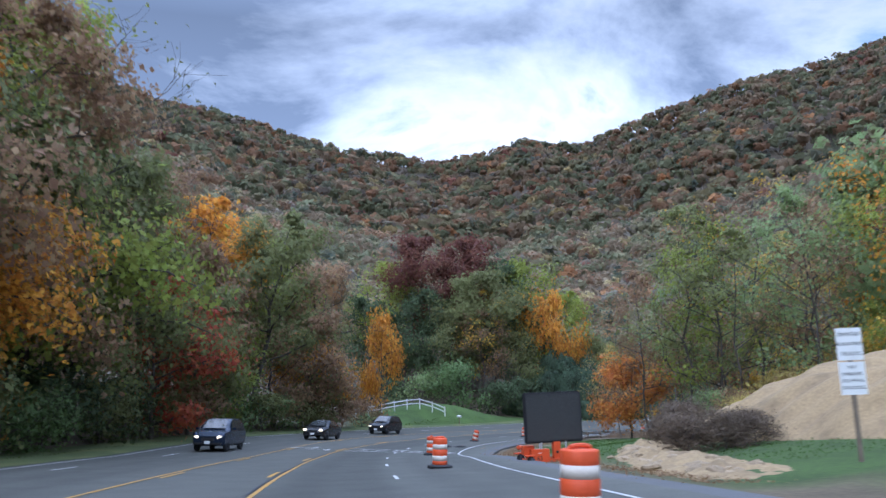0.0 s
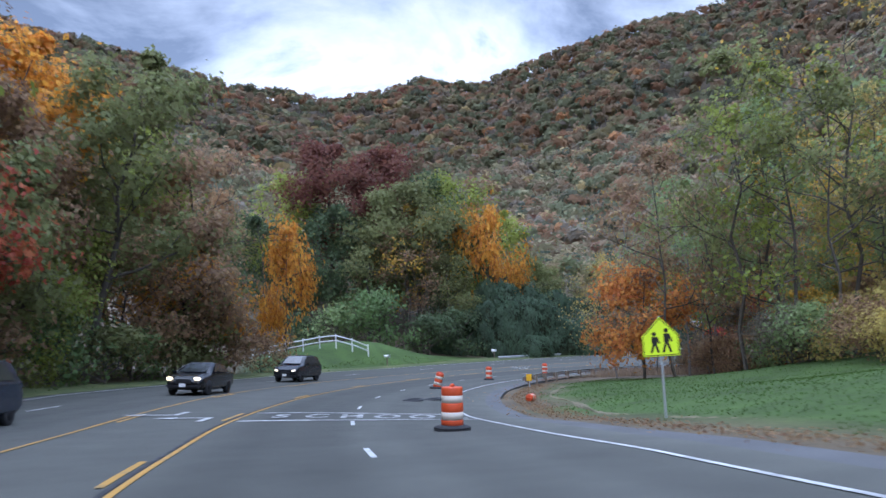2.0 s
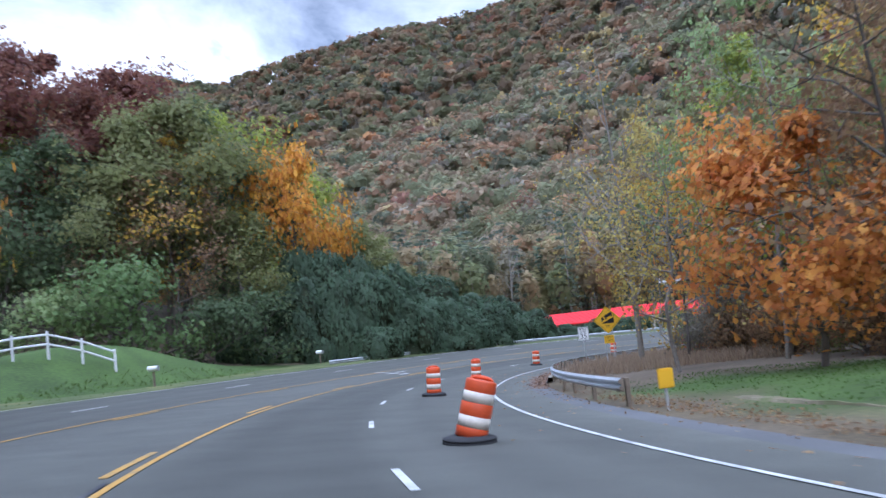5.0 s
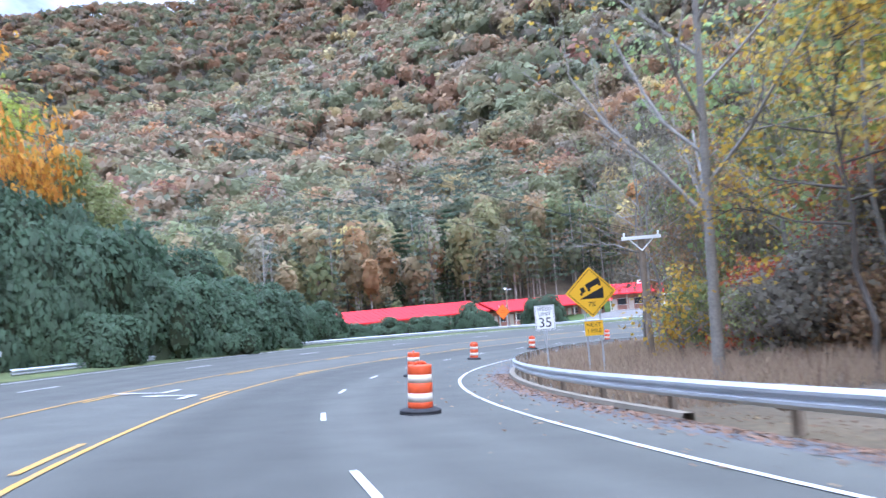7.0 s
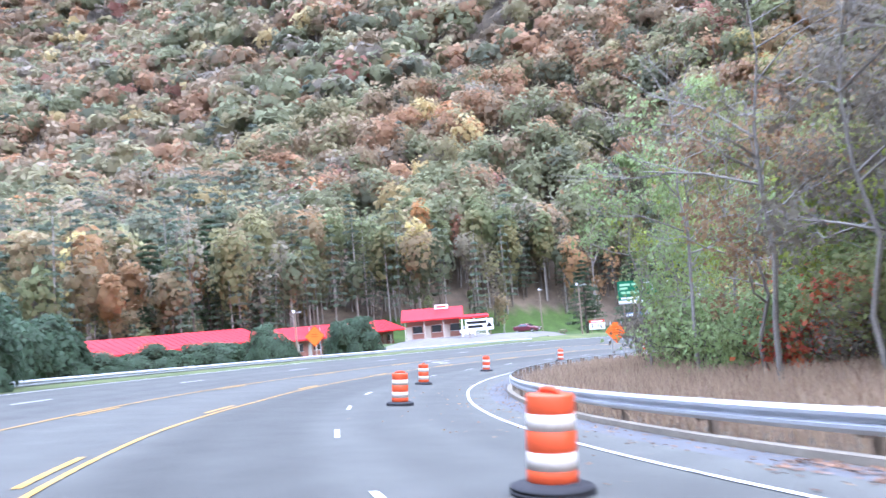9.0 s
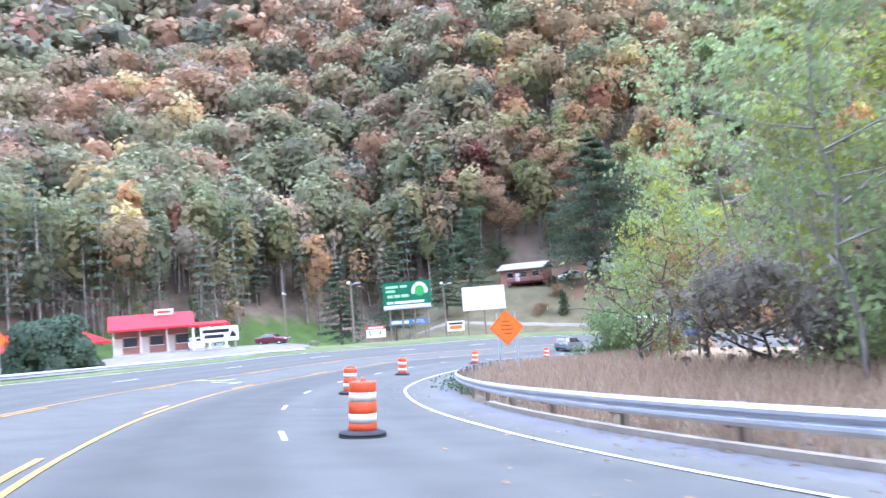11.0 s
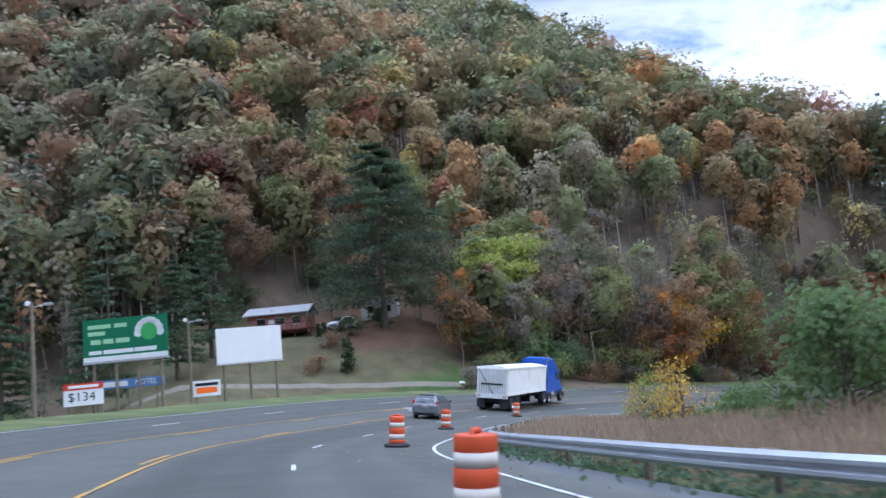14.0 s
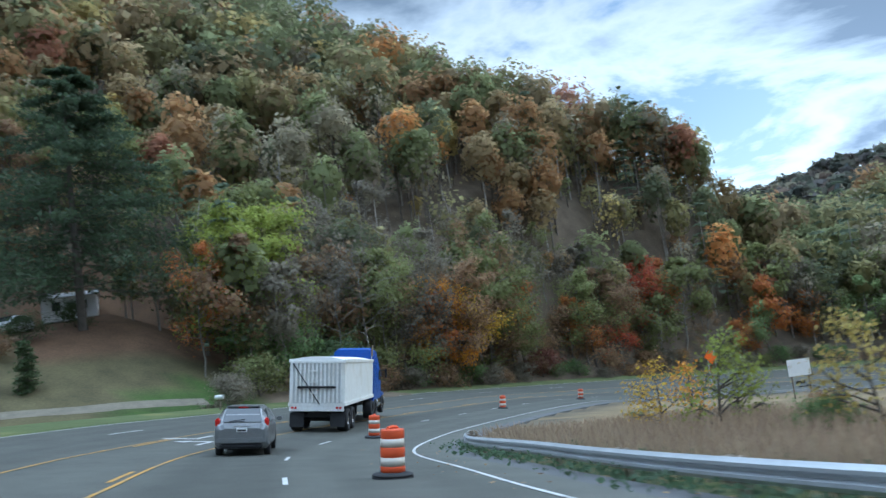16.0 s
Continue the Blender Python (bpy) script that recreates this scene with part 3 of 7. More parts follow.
_at.data.foreach_set("color", np.tile(np.c_[_tone, np.ones(len(_ns))], (_rows, 1)).astype(np.float32).ravel())
shoulder = thing("shoulder", "cracked paler asphalt shoulder along the road", "shoulder", kind="structure",
                 data=strips("shoulder", [(*ROAD_S, 6.0, EDGE_R, 0.0, 2.0, 0.25)]))
shoulder.data.materials.append(SHOULDER)
# the painted lines wander a little from the road's own line
def wander(*pairs):
    return lambda s: float(np.interp(s, pairs[::2], pairs[1::2]))


WR = wander(0, 4.7, 25, 4.8, 35, 5.0, 57, 4.6, 70, 4.5, 88, 4.65, 97, 4.84, 115, 4.9, 132, 5.22, 140, 5.28, 168, 4.8, 205, 5.05, 218, 4.95)
YR = wander(0, -1.7, 30, -1.75, 45, -1.95, 60, -1.8, 95, -2.05, 105, -1.92, 128, -1.85, 138, -1.52, 167, -2.0, 178, -1.85, 200, -1.85, 220, -2.1)
YL = wander(20, -5.1, 45, -5.1, 67, -6.0, 80, -6.2, 105, -5.5, 130, -5.4, 150, -5.6, 181, -6.0, 208, -5.9, 230, -5.65)
DASH = wander(20, 1.42, 35, 1.42, 60, 1.18, 95, 1.37, 103, 1.32, 133, 1.78, 141, 1.55, 164, 1.21, 208, 1.45, 217, 1.21)
WL = wander(28, -11.1, 45, -11.6, 70, -12.7, 95, -13.2, 117, -12.3, 145, -12.6, 170, -13.2, 193, -12.5, 237, -13.0)
MARK = 0.012
verge_left = thing("verge_left", "mown green grass verge beside the road", "grass verge", kind="structure",
                   data=strips("verge_left", [(*ROAD_S, lambda s: -17.2, 4.1, 0.006, 2.0, 0.5), (*ROAD_S, lambda s: WL(s) - 3.2, 2.6, 0.018, 2.0, 0.5)]))
verge_left.data.materials.append(LAWN)


def marking(name, label, items, mat):
    ob = thing(name, label, "road marking", kind="structure", data=strips(name, [(a, b, n0, n1, MARK, 1.5) for a, b, n0, n1 in items]))
    ob.data.materials.append(mat)
    return ob


def beside(line, off):
    return lambda s: line(s) + off


marking("edge_line_right", "solid white edge line of the carriageway", [(*ROAD_S, beside(WR, -0.05), 0.1)], PAINT_W)
marking("edge_line_left", "solid white edge line beside the grass verge", [(*ROAD_S, beside(WL, -0.05), 0.1)], PAINT_W)
marking("turn_lane_line_right", "solid yellow line of the turning lane", [(*ROAD_S, beside(YR, -0.04), 0.1)], PAINT_Y)
marking("turn_lane_line_left", "solid yellow line of the turning lane", [(*ROAD_S, beside(YL, -0.05), 0.1)], PAINT_Y)
marking("turn_lane_dashes_right", "broken yellow dashes inside the turning lane", [(s, s + 3, beside(YR, -0.32), 0.12) for s in np.arange(-50, 380, 12.2)], PAINT_Y)
marking("turn_lane_dashes_left", "broken yellow dashes inside the turning lane", [(s, s + 3, beside(YL, 0.2), 0.12) for s in np.arange(-50, 380, 12.2)], PAINT_Y)
marking("lane_dashes_right", "short white lane dashes", [(s, s + 1.7, beside(DASH, -0.05), 0.1) for s in [a + 2.4 * min(1.0, max(0.0, (a - 145) / 60)) for a in np.arange(-42.8, 380, 8.0)]], PAINT_W)
marking("lane_dashes_left", "short white lane dashes", [(s, s + 2.4, -9.4, -9.28) for s in np.arange(-45.4, 380, 12.2)], PAINT_W)
marking("tar_seam", "dark tar seam beside the yellow line", [(s, s + 7.5, beside(YR, -0.15), 0.08) for s in np.arange(-40, 66, 8.0)], TAR)
marking("school_bars", "wide white bars painted across the lanes", [(47.2, 47.6, YR(47) + 0.15, WR(47) - 0.1), (50.6, 50.95, YR(50) + 0.15, WR(50) - 0.1)], PAINT_WORN)
# ---- trees ----
rng = np.random.default_rng(7)


def unit(v):
    return v / (np.linalg.norm(v, axis=-1, keepdims=True) + 1e-9)


def leaf_quads(p, size, flat=0.0, out=None, loose=0.5):
    """Small leaf sprays, one crooked four-cornered face at each place, turned outwards."""
    n = len(p)
    a = rng.normal(size=(n, 3))
    a[:, 2] *= 1 - flat
    if out is None:
        a = unit(a)
        b = unit(np.cross(a, rng.normal(size=(n, 3))))
    else:
        face = unit(unit(out) + rng.normal(size=(n, 3)) * loose)
        a = unit(np.cross(face, a))
        b = np.cross(face, a)
    size = np.broadcast_to(size, n)[:, None] * rng.uniform(0.6, 1.35, (n, 1))
    c = [p + a * size * 0.62, p + b * size * 0.5 + a * size * rng.uniform(-0.2, 0.2, (n, 1)),
         p - a * size * 0.5, p - b * size * 0.5 + a * size * rng.uniform(-0.2, 0.3, (n, 1))]
    return np.stack(c, 1).reshape(-1, 3), np.arange(4 * n).reshape(n, 4)


def limb_quads(segments, seg=6):
    """Tapered limbs, from rows of (from, to, radius, radius)."""
    cos, fs, k = [], [], 0
    for a, b, r1, r2 in segments:
        a, b = np.asarray(a, float), np.asarray(b, float)
        d = (b - a) / (np.linalg.norm(b - a) + 1e-9)
        u = np.cross(d, (0.31, 0.93, 0.2))
        u /= np.linalg.norm(u)
        v = np.cross(d, u)
        th = np.arange(seg) * 2 * np.pi / seg
        ring = np.cos(th)[:, None] * u + np.sin(th)[:, None] * v
        cos += [a + ring * r1, b + ring * r2]
        i = np.arange(seg)
        fs.append(np.stack([i, (i + 1) % seg, (i + 1) % seg + seg, i + seg], 1) + k)
        k += 2 * seg
    return np.concatenate(cos), np.concatenate(fs)


def branching(height, spread, base, levels, rnd, lean=0.06, forks=7, stout=1.0):
    """Trunk and limbs of a broadleaf tree; also the places where leaves grow."""
    segs, tips = [], []
    top = np.array([rnd.normal() * lean * height, rnd.normal() * lean * height, height * 0.9])
    r0 = (0.012 * height + 0.06) * stout
    pts = [np.zeros(3)]
    for k in range(1, 8):
        f = k / 7
        pts.append(top * f + np.array([rnd.normal(), rnd.normal(), 0]) * 0.012 * height)
    for k in range(7):
        segs.append((pts[k], pts[k + 1], r0 * (1 - k / 7.6), r0 * (1 - (k + 1) / 7.6)))

    def grow(p, d, length, r, level):
        q = p + d * length
        mid = (p + q) / 2 + rnd.normal(size=3) * length * 0.06
        segs.append((p, mid, r, r * 0.75))
        segs.append((mid, q, r * 0.75, r * 0.45))
        tips.append((mid, length * 0.5))
        tips.append((q, length * 0.5))
        if level:
            for _ in range(3):
                nd = d * 0.8 + rnd.normal(size=3) * 0.55 + np.array([0, 0, 0.18])
                nd /= np.linalg.norm(nd)
                grow(mid + (q - mid) * rnd.uniform(0.1, 0.9), nd, length * rnd.uniform(0.5, 0.75), r * 0.5, level - 1)

    for k in range(forks * 2):
        f = base + (1 - base) * (k + rnd.uniform(0, 1)) / (forks * 2)
        p = np.array([np.interp(f * 7, range(8), [q[j] for q in pts]) for j in range(3)])
        ang = rnd.uniform(0, 2 * np.pi)
        wide = math.sin(math.pi * min(1, 0.25 + 0.78 * (f - base) / (1 - base))) ** 0.7
        d = np.array([math.cos(ang), math.sin(ang), rnd.uniform(0.15, 0.75)])
        d /= np.linalg.norm(d)
        grow(p, d, spread * 0.5 * wide * rnd.uniform(0.6, 1.05) + 0.4, r0 * (1 - f) * 0.55 + 0.015, levels)
    return segs, tips


def broadleaf(seed, height, spread, base, leaves, size, levels=1, sides=6):
    """The meshes of one broadleaf tree: wood and crown."""
    rnd = np.random.default_rng(seed)
    segs, tips = branching(height, spread, base, levels, rnd, stout=0.5 if levels > 1 else 0.85)
    wood = quads_mesh("trunk", *limb_quads(segs, sides), smooth=True)
    if not leaves:
        return wood, None
    c = np.array([t[0] for t in tips])
    r = np.array([t[1] for t in tips])
    pick = rnd.integers(0, len(c), leaves)
    away = rnd.normal(size=(leaves, 3)) * np.array([1, 1, 0.75])
    p = c[pick] + away * (r[pick] * 0.40 + 0.22)[:, None]
    p[:, 2] = np.maximum(p[:, 2], 0.3)
    out = unit(away) * 0.8 + unit(p - np.array([0, 0, height * (base + 1) * 0.42])) * 0.7 + np.array([0, 0, 0.35])
    round_ = unit(unit(p - np.array([0, 0, height * (base + 1) * 0.40])) * 0.8 + unit(away) * 0.7 + np.array([0, 0, 0.25]) + rnd.normal(size=(leaves, 3)) * 0.18)
    return wood, quads_mesh("crown", *leaf_quads(p, size, out=out), normals=np.repeat(round_, 4, 0))


def conifer(seed, height, spread, base, tiers=16, size=0.5, per=70):
    """Trunk and drooping whorls of a pine."""
    rnd = np.random.default_rng(seed)
    segs = [((0, 0, 0), (0.1, 0, height * 0.5), 0.02 * height, 0.012 * height), ((0.1, 0, height * 0.5), (0, 0, height), 0.012 * height, 0.02)]
    leaves = []
    for k in range(tiers):
        f = base + (0.98 - base) * k / (tiers - 1)
        reach = spread * 0.5 * (1 - (f - base) / (1 - base)) ** 0.6 * rnd.uniform(0.8, 1.1) + 0.25
        for j in range(6):
            ang = rnd.uniform(0, 2 * np.pi)
            q = np.array([math.cos(ang) * reach, math.sin(ang) * reach, f * height - reach * rnd.uniform(-0.05, 0.22)])
            p = np.array([0, 0, f * height])
            segs.append((p, q, 0.05, 0.015))
            u = rnd.uniform(0.15, 1.05, per // 2)[:, None]
            leaves.append(p + (q - p) * u + rnd.normal(size=(per // 2, 3)) * np.array([0.35, 0.35, 0.14]) * (0.3 + reach * 0.18))
    return quads_mesh("trunk", *limb_quads(segs, 5), smooth=True), quads_mesh("crown", *leaf_quads(np.concatenate(leaves), size, 0.5))


def plant(meshes, x, y, mat, bark, label, scale=1.0, turn=0.0, z=None, tall=1.0, name="tree", group="", category="tree", sink=0.15):
    t = thing(name, label, category, group)
    t.matrix_world = Matrix.Translation((x, y, (ground_z(x, y) if z is None else z) - sink)) @ Matrix.Rotation(turn, 4, 'Z') @ Matrix.Diagonal((scale, scale, scale * tall, 1))
    for nm, me, mm in (("trunk", meshes[0], bark), ("crown", meshes[1], mat)):
        if me is None:
            continue
        if not me.materials:
            me.materials.append(mm)
        o = new(nm, me)
        o.parent = t
        o.material_slots[0].link = 'OBJECT'
        o.material_slots[0].material = mm
    return t


FULL = [broadleaf(10 + k, 20, 11, 0.20, 7500, 0.35, 1, 5) for k in range(4)]
BACK = [broadleaf(20 + k, 20, 11, 0.22, 2600, 0.66, 1, 4) for k in range(3)]
LOW = [broadleaf(30 + k, 12, 9, 0.10, 5600, 0.29, 1, 5) for k in range(3)]
THIN = [broadleaf(50 + k, 17, 7, 0.25, 2800, 0.24, 2, 3) for k in range(4)]
BARE = [broadleaf(70 + k, 18, 8, 0.35, 420, 0.17, 2, 3) for k in range(3)]
MAPLE = [broadleaf(80 + k, 9, 7.5, 0.12, 6000, 0.28, 1, 5) for k in range(2)]
SHRUB = [broadleaf(90 + k, 4, 5.0, 0.02, 2800, 0.22, 1, 3) for k in range(3)]
SAPLING = [broadleaf(100 + k, 5, 2.8, 0.10, 700, 0.19, 1, 4) for k in range(3)]
PINE = [conifer(110 + k, 22, 11, 0.16, 17, 0.46, 150) for k in range(3)]
BIG_PINE = conifer(117, 24, 23, 0.16, 20, 0.34, 420)
CEDAR = [conifer(120, 3.4, 1.1, 0.02, 14, 0.18, 60)]


NEAR = [broadleaf(140 + k, 20, 11, 0.12, 13000, 0.26, 1, 5) for k in range(2)]


def first(seq, k):
    return seq[k % len(seq)]


TREE_WORDS = {"pale": "pale green", "olive": "olive-green", "green": "green", "dark": "dark green", "lime": "lime-green", "yellow": "yellow", "gold": "golden-orange", "orange": "orange",
              "straw_yellow": "pale yellow", "red": "red", "maroon": "maroon", "brown": "brown", "grey": "grey-brown", "kudzu": "vine-draped green", "brush": "dry brown"}


def roadside(kind, s, n, mat, scale=1.0, tall=1.0, k=0, bark=None, group="roadside woods"):
    x, y, _ = on_road(s, n)
    words = {"NEAR": "tall broadleaf tree with fine %s autumn leaves", "BACK": "tall broadleaf tree with a deep %s autumn crown", "FULL": "tall broadleaf tree with a dense %s autumn crown", "LOW": "low spreading tree with %s autumn leaves", "THIN": "slender thinning tree with sparse %s leaves",
             "BARE": "nearly bare grey tree with a few %s leaves", "MAPLE": "small round maple with bright %s leaves", "SHRUB": "bushy %s shrub in rough grass",
             "SAPLING": "young sapling with %s leaves in tall grass", "PINE": "tall dark pine with drooping %s boughs"}[kind]
    meshes = first({"FULL": FULL, "BACK": BACK, "NEAR": NEAR, "LOW": LOW, "THIN": THIN, "BARE": BARE, "MAPLE": MAPLE, "SHRUB": SHRUB, "SAPLING": SAPLING, "PINE": PINE}[kind], k)
    return plant(meshes, x, y, LEAVES[mat], bark or BARK, words % TREE_WORDS.get(mat, "green"), scale, k * 2.399, tall=tall, group=group,
                 name={"SHRUB": "shrub", "SAPLING": "sapling", "PINE": "pine_tree"}.get(kind, "tree"), category="shrub" if kind == "SHRUB" else "tree")


# the wall of woods on the outer side of the first stretch
pick = random.Random(3)
left_mix = ["olive", "straw_yellow", "olive", "lime", "olive", "lime", "olive", "yellow", "gold", "brown"]
k = 0
for row, n0 in enumerate((-19.5, -25, -31.5)):
    for s in np.arange(6 + row * 2.5, 90 - row * 3, 5.4 + row * 0.8):
        k += 1
        mat = pick.choice(left_mix)
        kind = ("NEAR" if s < 52 else pick.choice(("FULL", "FULL", "LOW"))) if row == 0 else ("FULL" if row == 1 else "BACK")
        roadside(kind, s + pick.uniform(-1.3, 1.3), n0 + pick.uniform(-1.4, 1.2), mat, pick.uniform(0.78, 1.0) * (1.05, 1.25, 1.35)[row] * (1.2 if 30 < s < 64 else 1.0), k=k)
for s in np.arange(6, 92, 3.6):
    k += 1
    roadside("SHRUB", s + pick.uniform(-1, 1), -17.4 + pick.uniform(-0.5, 0.5), pick.choice(("olive", "dark", "green", "brown")), pick.uniform(0.7, 1.15), k=k)
roadside("LOW", 40, -17.2, "gold", 1.15, k=1)
roadside("NEAR", 47, -20, "lime", 1.45, k=1)
roadside("BARE", 49, -21, "olive", 1.75, k=2)
roadside("NEAR", 36, -18.5, "gold", 1.0, k=1)
roadside("BARE", 84, -20, "olive", 1.3, k=1)
roadside("LOW", 55, -16.6, "red", 1.0, k=2)
roadside("NEAR", 29, -19.5, "gold", 1.05, k=0)
roadside("LOW", 61, -17.2, "olive", 1.0, k=0)
roadside("FULL", 72, -19.0, "olive", 1.1, k=3)
roadside("LOW", 80, -18.2, "brown", 1.05, k=0)
roadside("LOW", 68, -17.3, "lime", 0.55, k=1)
roadside("LOW", 83, -20.5, "olive", 1.1, k=4)
plant(first(MAPLE, 0), -4.6, 99.3, LEAVES["gold"], BARK, "slender tree with bright golden leaves at the lawn", 0.62, 0.3, tall=2.5, group="roadside woods")

# the big group beyond the fenced lawn
plant(first(MAPLE, 1), 22.9, 136.6, LEAVES["gold"], BARK, "tall tree with a bright golden domed crown above the vines", 1.15, 0.8, tall=1.98, group="trees beyond the lawn")
plant(first(THIN, 2), 12.6, 135.2, LEAVES["yellow"], BARK, "tall tree with thinning yellow leaves beyond the lawn", 1.25, 0.3, group="trees beyond the lawn")
for x, y, mat, kind, sc in ((1, 150, "maroon", FULL, 1.38), (7, 151, "maroon", FULL, 1.38), (4, 146, "maroon", FULL, 1.25), (-6, 149, "lime", FULL, 1.15), (8, 140, "olive", FULL, 1.12), (18.3, 151, "lime", FULL, 1.3), (25, 152, "lime", FULL, 1.05),
                            (1, 140, "dark", FULL, 1.05), (10.5, 137.4, "olive", FULL, 1.22), (18, 138, "dark", FULL, 1.0), (-3, 139, "dark", FULL, 1.0), (14, 149, "dark", FULL, 1.25),
                            (11, 132, "brown", THIN, 1.05), (-8, 140, "dark", FULL, 1.0), (29, 138, "olive", FULL, 0.75), (16, 132, "olive", FULL, 0.72), (5, 134, "olive", FULL, 0.9), (33, 142, "olive", FULL, 0.7), (0, 127, "pale", SHRUB, 1.5),
                            (6, 125, "green", SHRUB, 1.8), (-5, 129, "dark", SHRUB, 1.3), (12, 127, "dark", SHRUB, 1.3), (17, 128, "dark", SHRUB, 1.4)):
    k += 1
    plant(first(kind, k), x, y, LEAVES[mat], BARK, "tall tree with a full %s autumn crown above the lawn" % TREE_WORDS[mat] if kind is not SHRUB else "rounded green shrub at the edge of the lawn",
          sc, k * 1.7, group="trees beyond the lawn", name="shrub" if kind is SHRUB else "tree", category="shrub" if kind is SHRUB else "tree")

# vine-covered thicket on the outer bank
def vine_mound(seed):
    """A lumpy heap of vines: a solid dark core under overlapping leafy lobes."""
    rnd = np.random.default_rng(seed)
    count = 26
    a, u = rnd.uniform(0, 2 * np.pi, count), rnd.uniform(0, 1, count)
    r = np.sqrt(1 - u ** 2)
    lobe = np.stack([np.cos(a) * r, np.sin(a) * r, u], 1) * rnd.uniform(2.3, 3.1, (count, 1))
    big = rnd.uniform(0.8, 1.4, count)
    n = 9500
    which = rnd.integers(0, count, n)
    v = unit(rnd.normal(size=(n, 3)) + unit(lobe)[which] * 0.9 + np.array([0, 0, 0.25]))
    p = lobe[which] + v * big[which][:, None] * rnd.uniform(0.85, 1.12, (n, 1))
    p[:, 2] = np.abs(p[:, 2])
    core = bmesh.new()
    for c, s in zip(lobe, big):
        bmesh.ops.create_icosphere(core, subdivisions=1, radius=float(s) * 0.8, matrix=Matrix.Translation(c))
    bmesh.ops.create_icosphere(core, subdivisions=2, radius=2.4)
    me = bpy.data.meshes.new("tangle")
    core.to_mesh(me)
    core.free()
    nrm = unit(v * 0.7 + unit(p) * 0.6 + np.array([0, 0, 0.2]) + rnd.normal(size=(n, 3)) * 0.15)
    return me, quads_mesh("leaves", *leaf_quads(p, 0.25, out=nrm, loose=0.4), normals=np.repeat(nrm, 4, 0))


MOUND = [vine_mound(3), vine_mound(8)]
VINE_CORE = material("dark_vine_core", (0.035, 0.045, 0.022), 0.9, vary=0.4, scale=1.5, fine=8, bump=0.8)


def mound(x, y, r, h, mat="kudzu", label="dome of trees smothered in green vines", k=0):
    t = thing("vine_thicket", label, "vine thicket", "vine-covered bank")
    t.matrix_world = Matrix.Translation((x, y, ground_z(x, y) - 0.3)) @ Matrix.Rotation(k * 1.9, 4, 'Z') @ Matrix.Diagonal((r / 4, r / 4, h / 4, 1))
    for nm, me, mm in (("tangle", MOUND[k % 2][0], VINE_CORE), ("leaves", MOUND[k % 2][1], LEAVES[mat])):
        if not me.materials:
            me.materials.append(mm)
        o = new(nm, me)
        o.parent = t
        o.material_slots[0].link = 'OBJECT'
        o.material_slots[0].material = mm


for k2, (x, y, r, h) in enumerate(((20.5, 130.0, 4.0, 8.0), (24.0, 131.0, 4.2, 10.0), (26.5, 131.2, 4.2, 9.0), (30, 132, 4.2, 7.2), (33.5, 133.5, 4.2, 6.2), (38, 136, 4.4, 5.6), (43, 138.5, 4.4, 5.2), (48, 141.5, 4.0, 5.0), (30, 138, 6, 10), (38, 142, 6, 8), (45, 146.5, 5.4, 6.4), (16, 131, 3.6, 4.5),
                                   (26, 127.6, 2.8, 3.6), (36, 132.4, 2.8, 3.0), (22.5, 133.5, 3.4, 11.5), (28, 135, 4.4, 10), (53, 144.5, 3.8, 4.4), (50, 147.5, 5, 6))):
    mound(x, y, r, h, k=k2)

# woods on the inner side of the curve
right_mix = ["yellow", "pale", "straw_yellow", "yellow", "lime", "olive", "brown", "straw_yellow", "lime", "gold"]
for row, n0 in enumerate((17, 23, 30, 38, 47)):
    for s in np.arange((86, 72, 50, 42, 40)[row], 120 + row * 4, 5.4 + row * 1.3):
        k += 1
        kind = pick.choice(("THIN", "THIN", "THIN", "BARE")) if row < 3 else pick.choice(("BACK", "THIN", "BACK"))
        roadside(kind, s + pick.uniform(-2, 2), n0 + pick.uniform(-2, 2), pick.choice(right_mix), pick.uniform(0.8, 1.15) * (1.0 + 0.08 * row), k=k, bark=BARK if s < 96 else BARK_PALE)
for s in np.arange(88, 118, 3.0):
    k += 1
    roadside("SHRUB", s, 18 + pick.uniform(-1.5, 3), pick.choice(("olive", "brown", "grey", "brown")), pick.uniform(0.5, 0.85), k=k)
for s in np.arange(44, 86, 4.0):
    k += 1
    roadside("SHRUB", s, 29 + pick.uniform(-1.5, 1.5), pick.choice(("olive", "brown", "pale", "straw_yellow")), pick.uniform(0.6, 1.0), k=k)
plant(first(MAPLE, 0), 19.9, 77.8, LEAVES["amber"], BARK, "small round maple with bright orange leaves beside the lawn", 0.86, 0.4, tall=1.04, group="roadside woods")
plant(broadleaf(203, 10.4, 4.4, 0.10, 3600, 0.13, 2, 4), 20.6, 84.6, LEAVES["straw_yellow"], BARK_PALE, "slender tree with thinning pale yellow leaves beside the maple", 1.0, 0.9, group="roadside woods")
for s in np.arange(46, 92, 4.2):
    k += 1
    roadside("LOW", s, 34 + pick.uniform(-1.5, 1.5), pick.choice(("yellow", "lime", "pale", "brown")), pick.uniform(0.55, 0.8), k=k)
plant(first(THIN, 1), 23.8, 71.3, LEAVES["olive"], BARK, "tall dark-trunked tree with sparse yellow-green leaves", 1.3, 0.8, group="roadside woods")
plant(first(BARE, 2), 27.5, 66.0, LEAVES["yellow"], BARK, "tall dark-trunked tree with few yellowing leaves above the lawn", 1.25, 2.1, group="roadside woods")
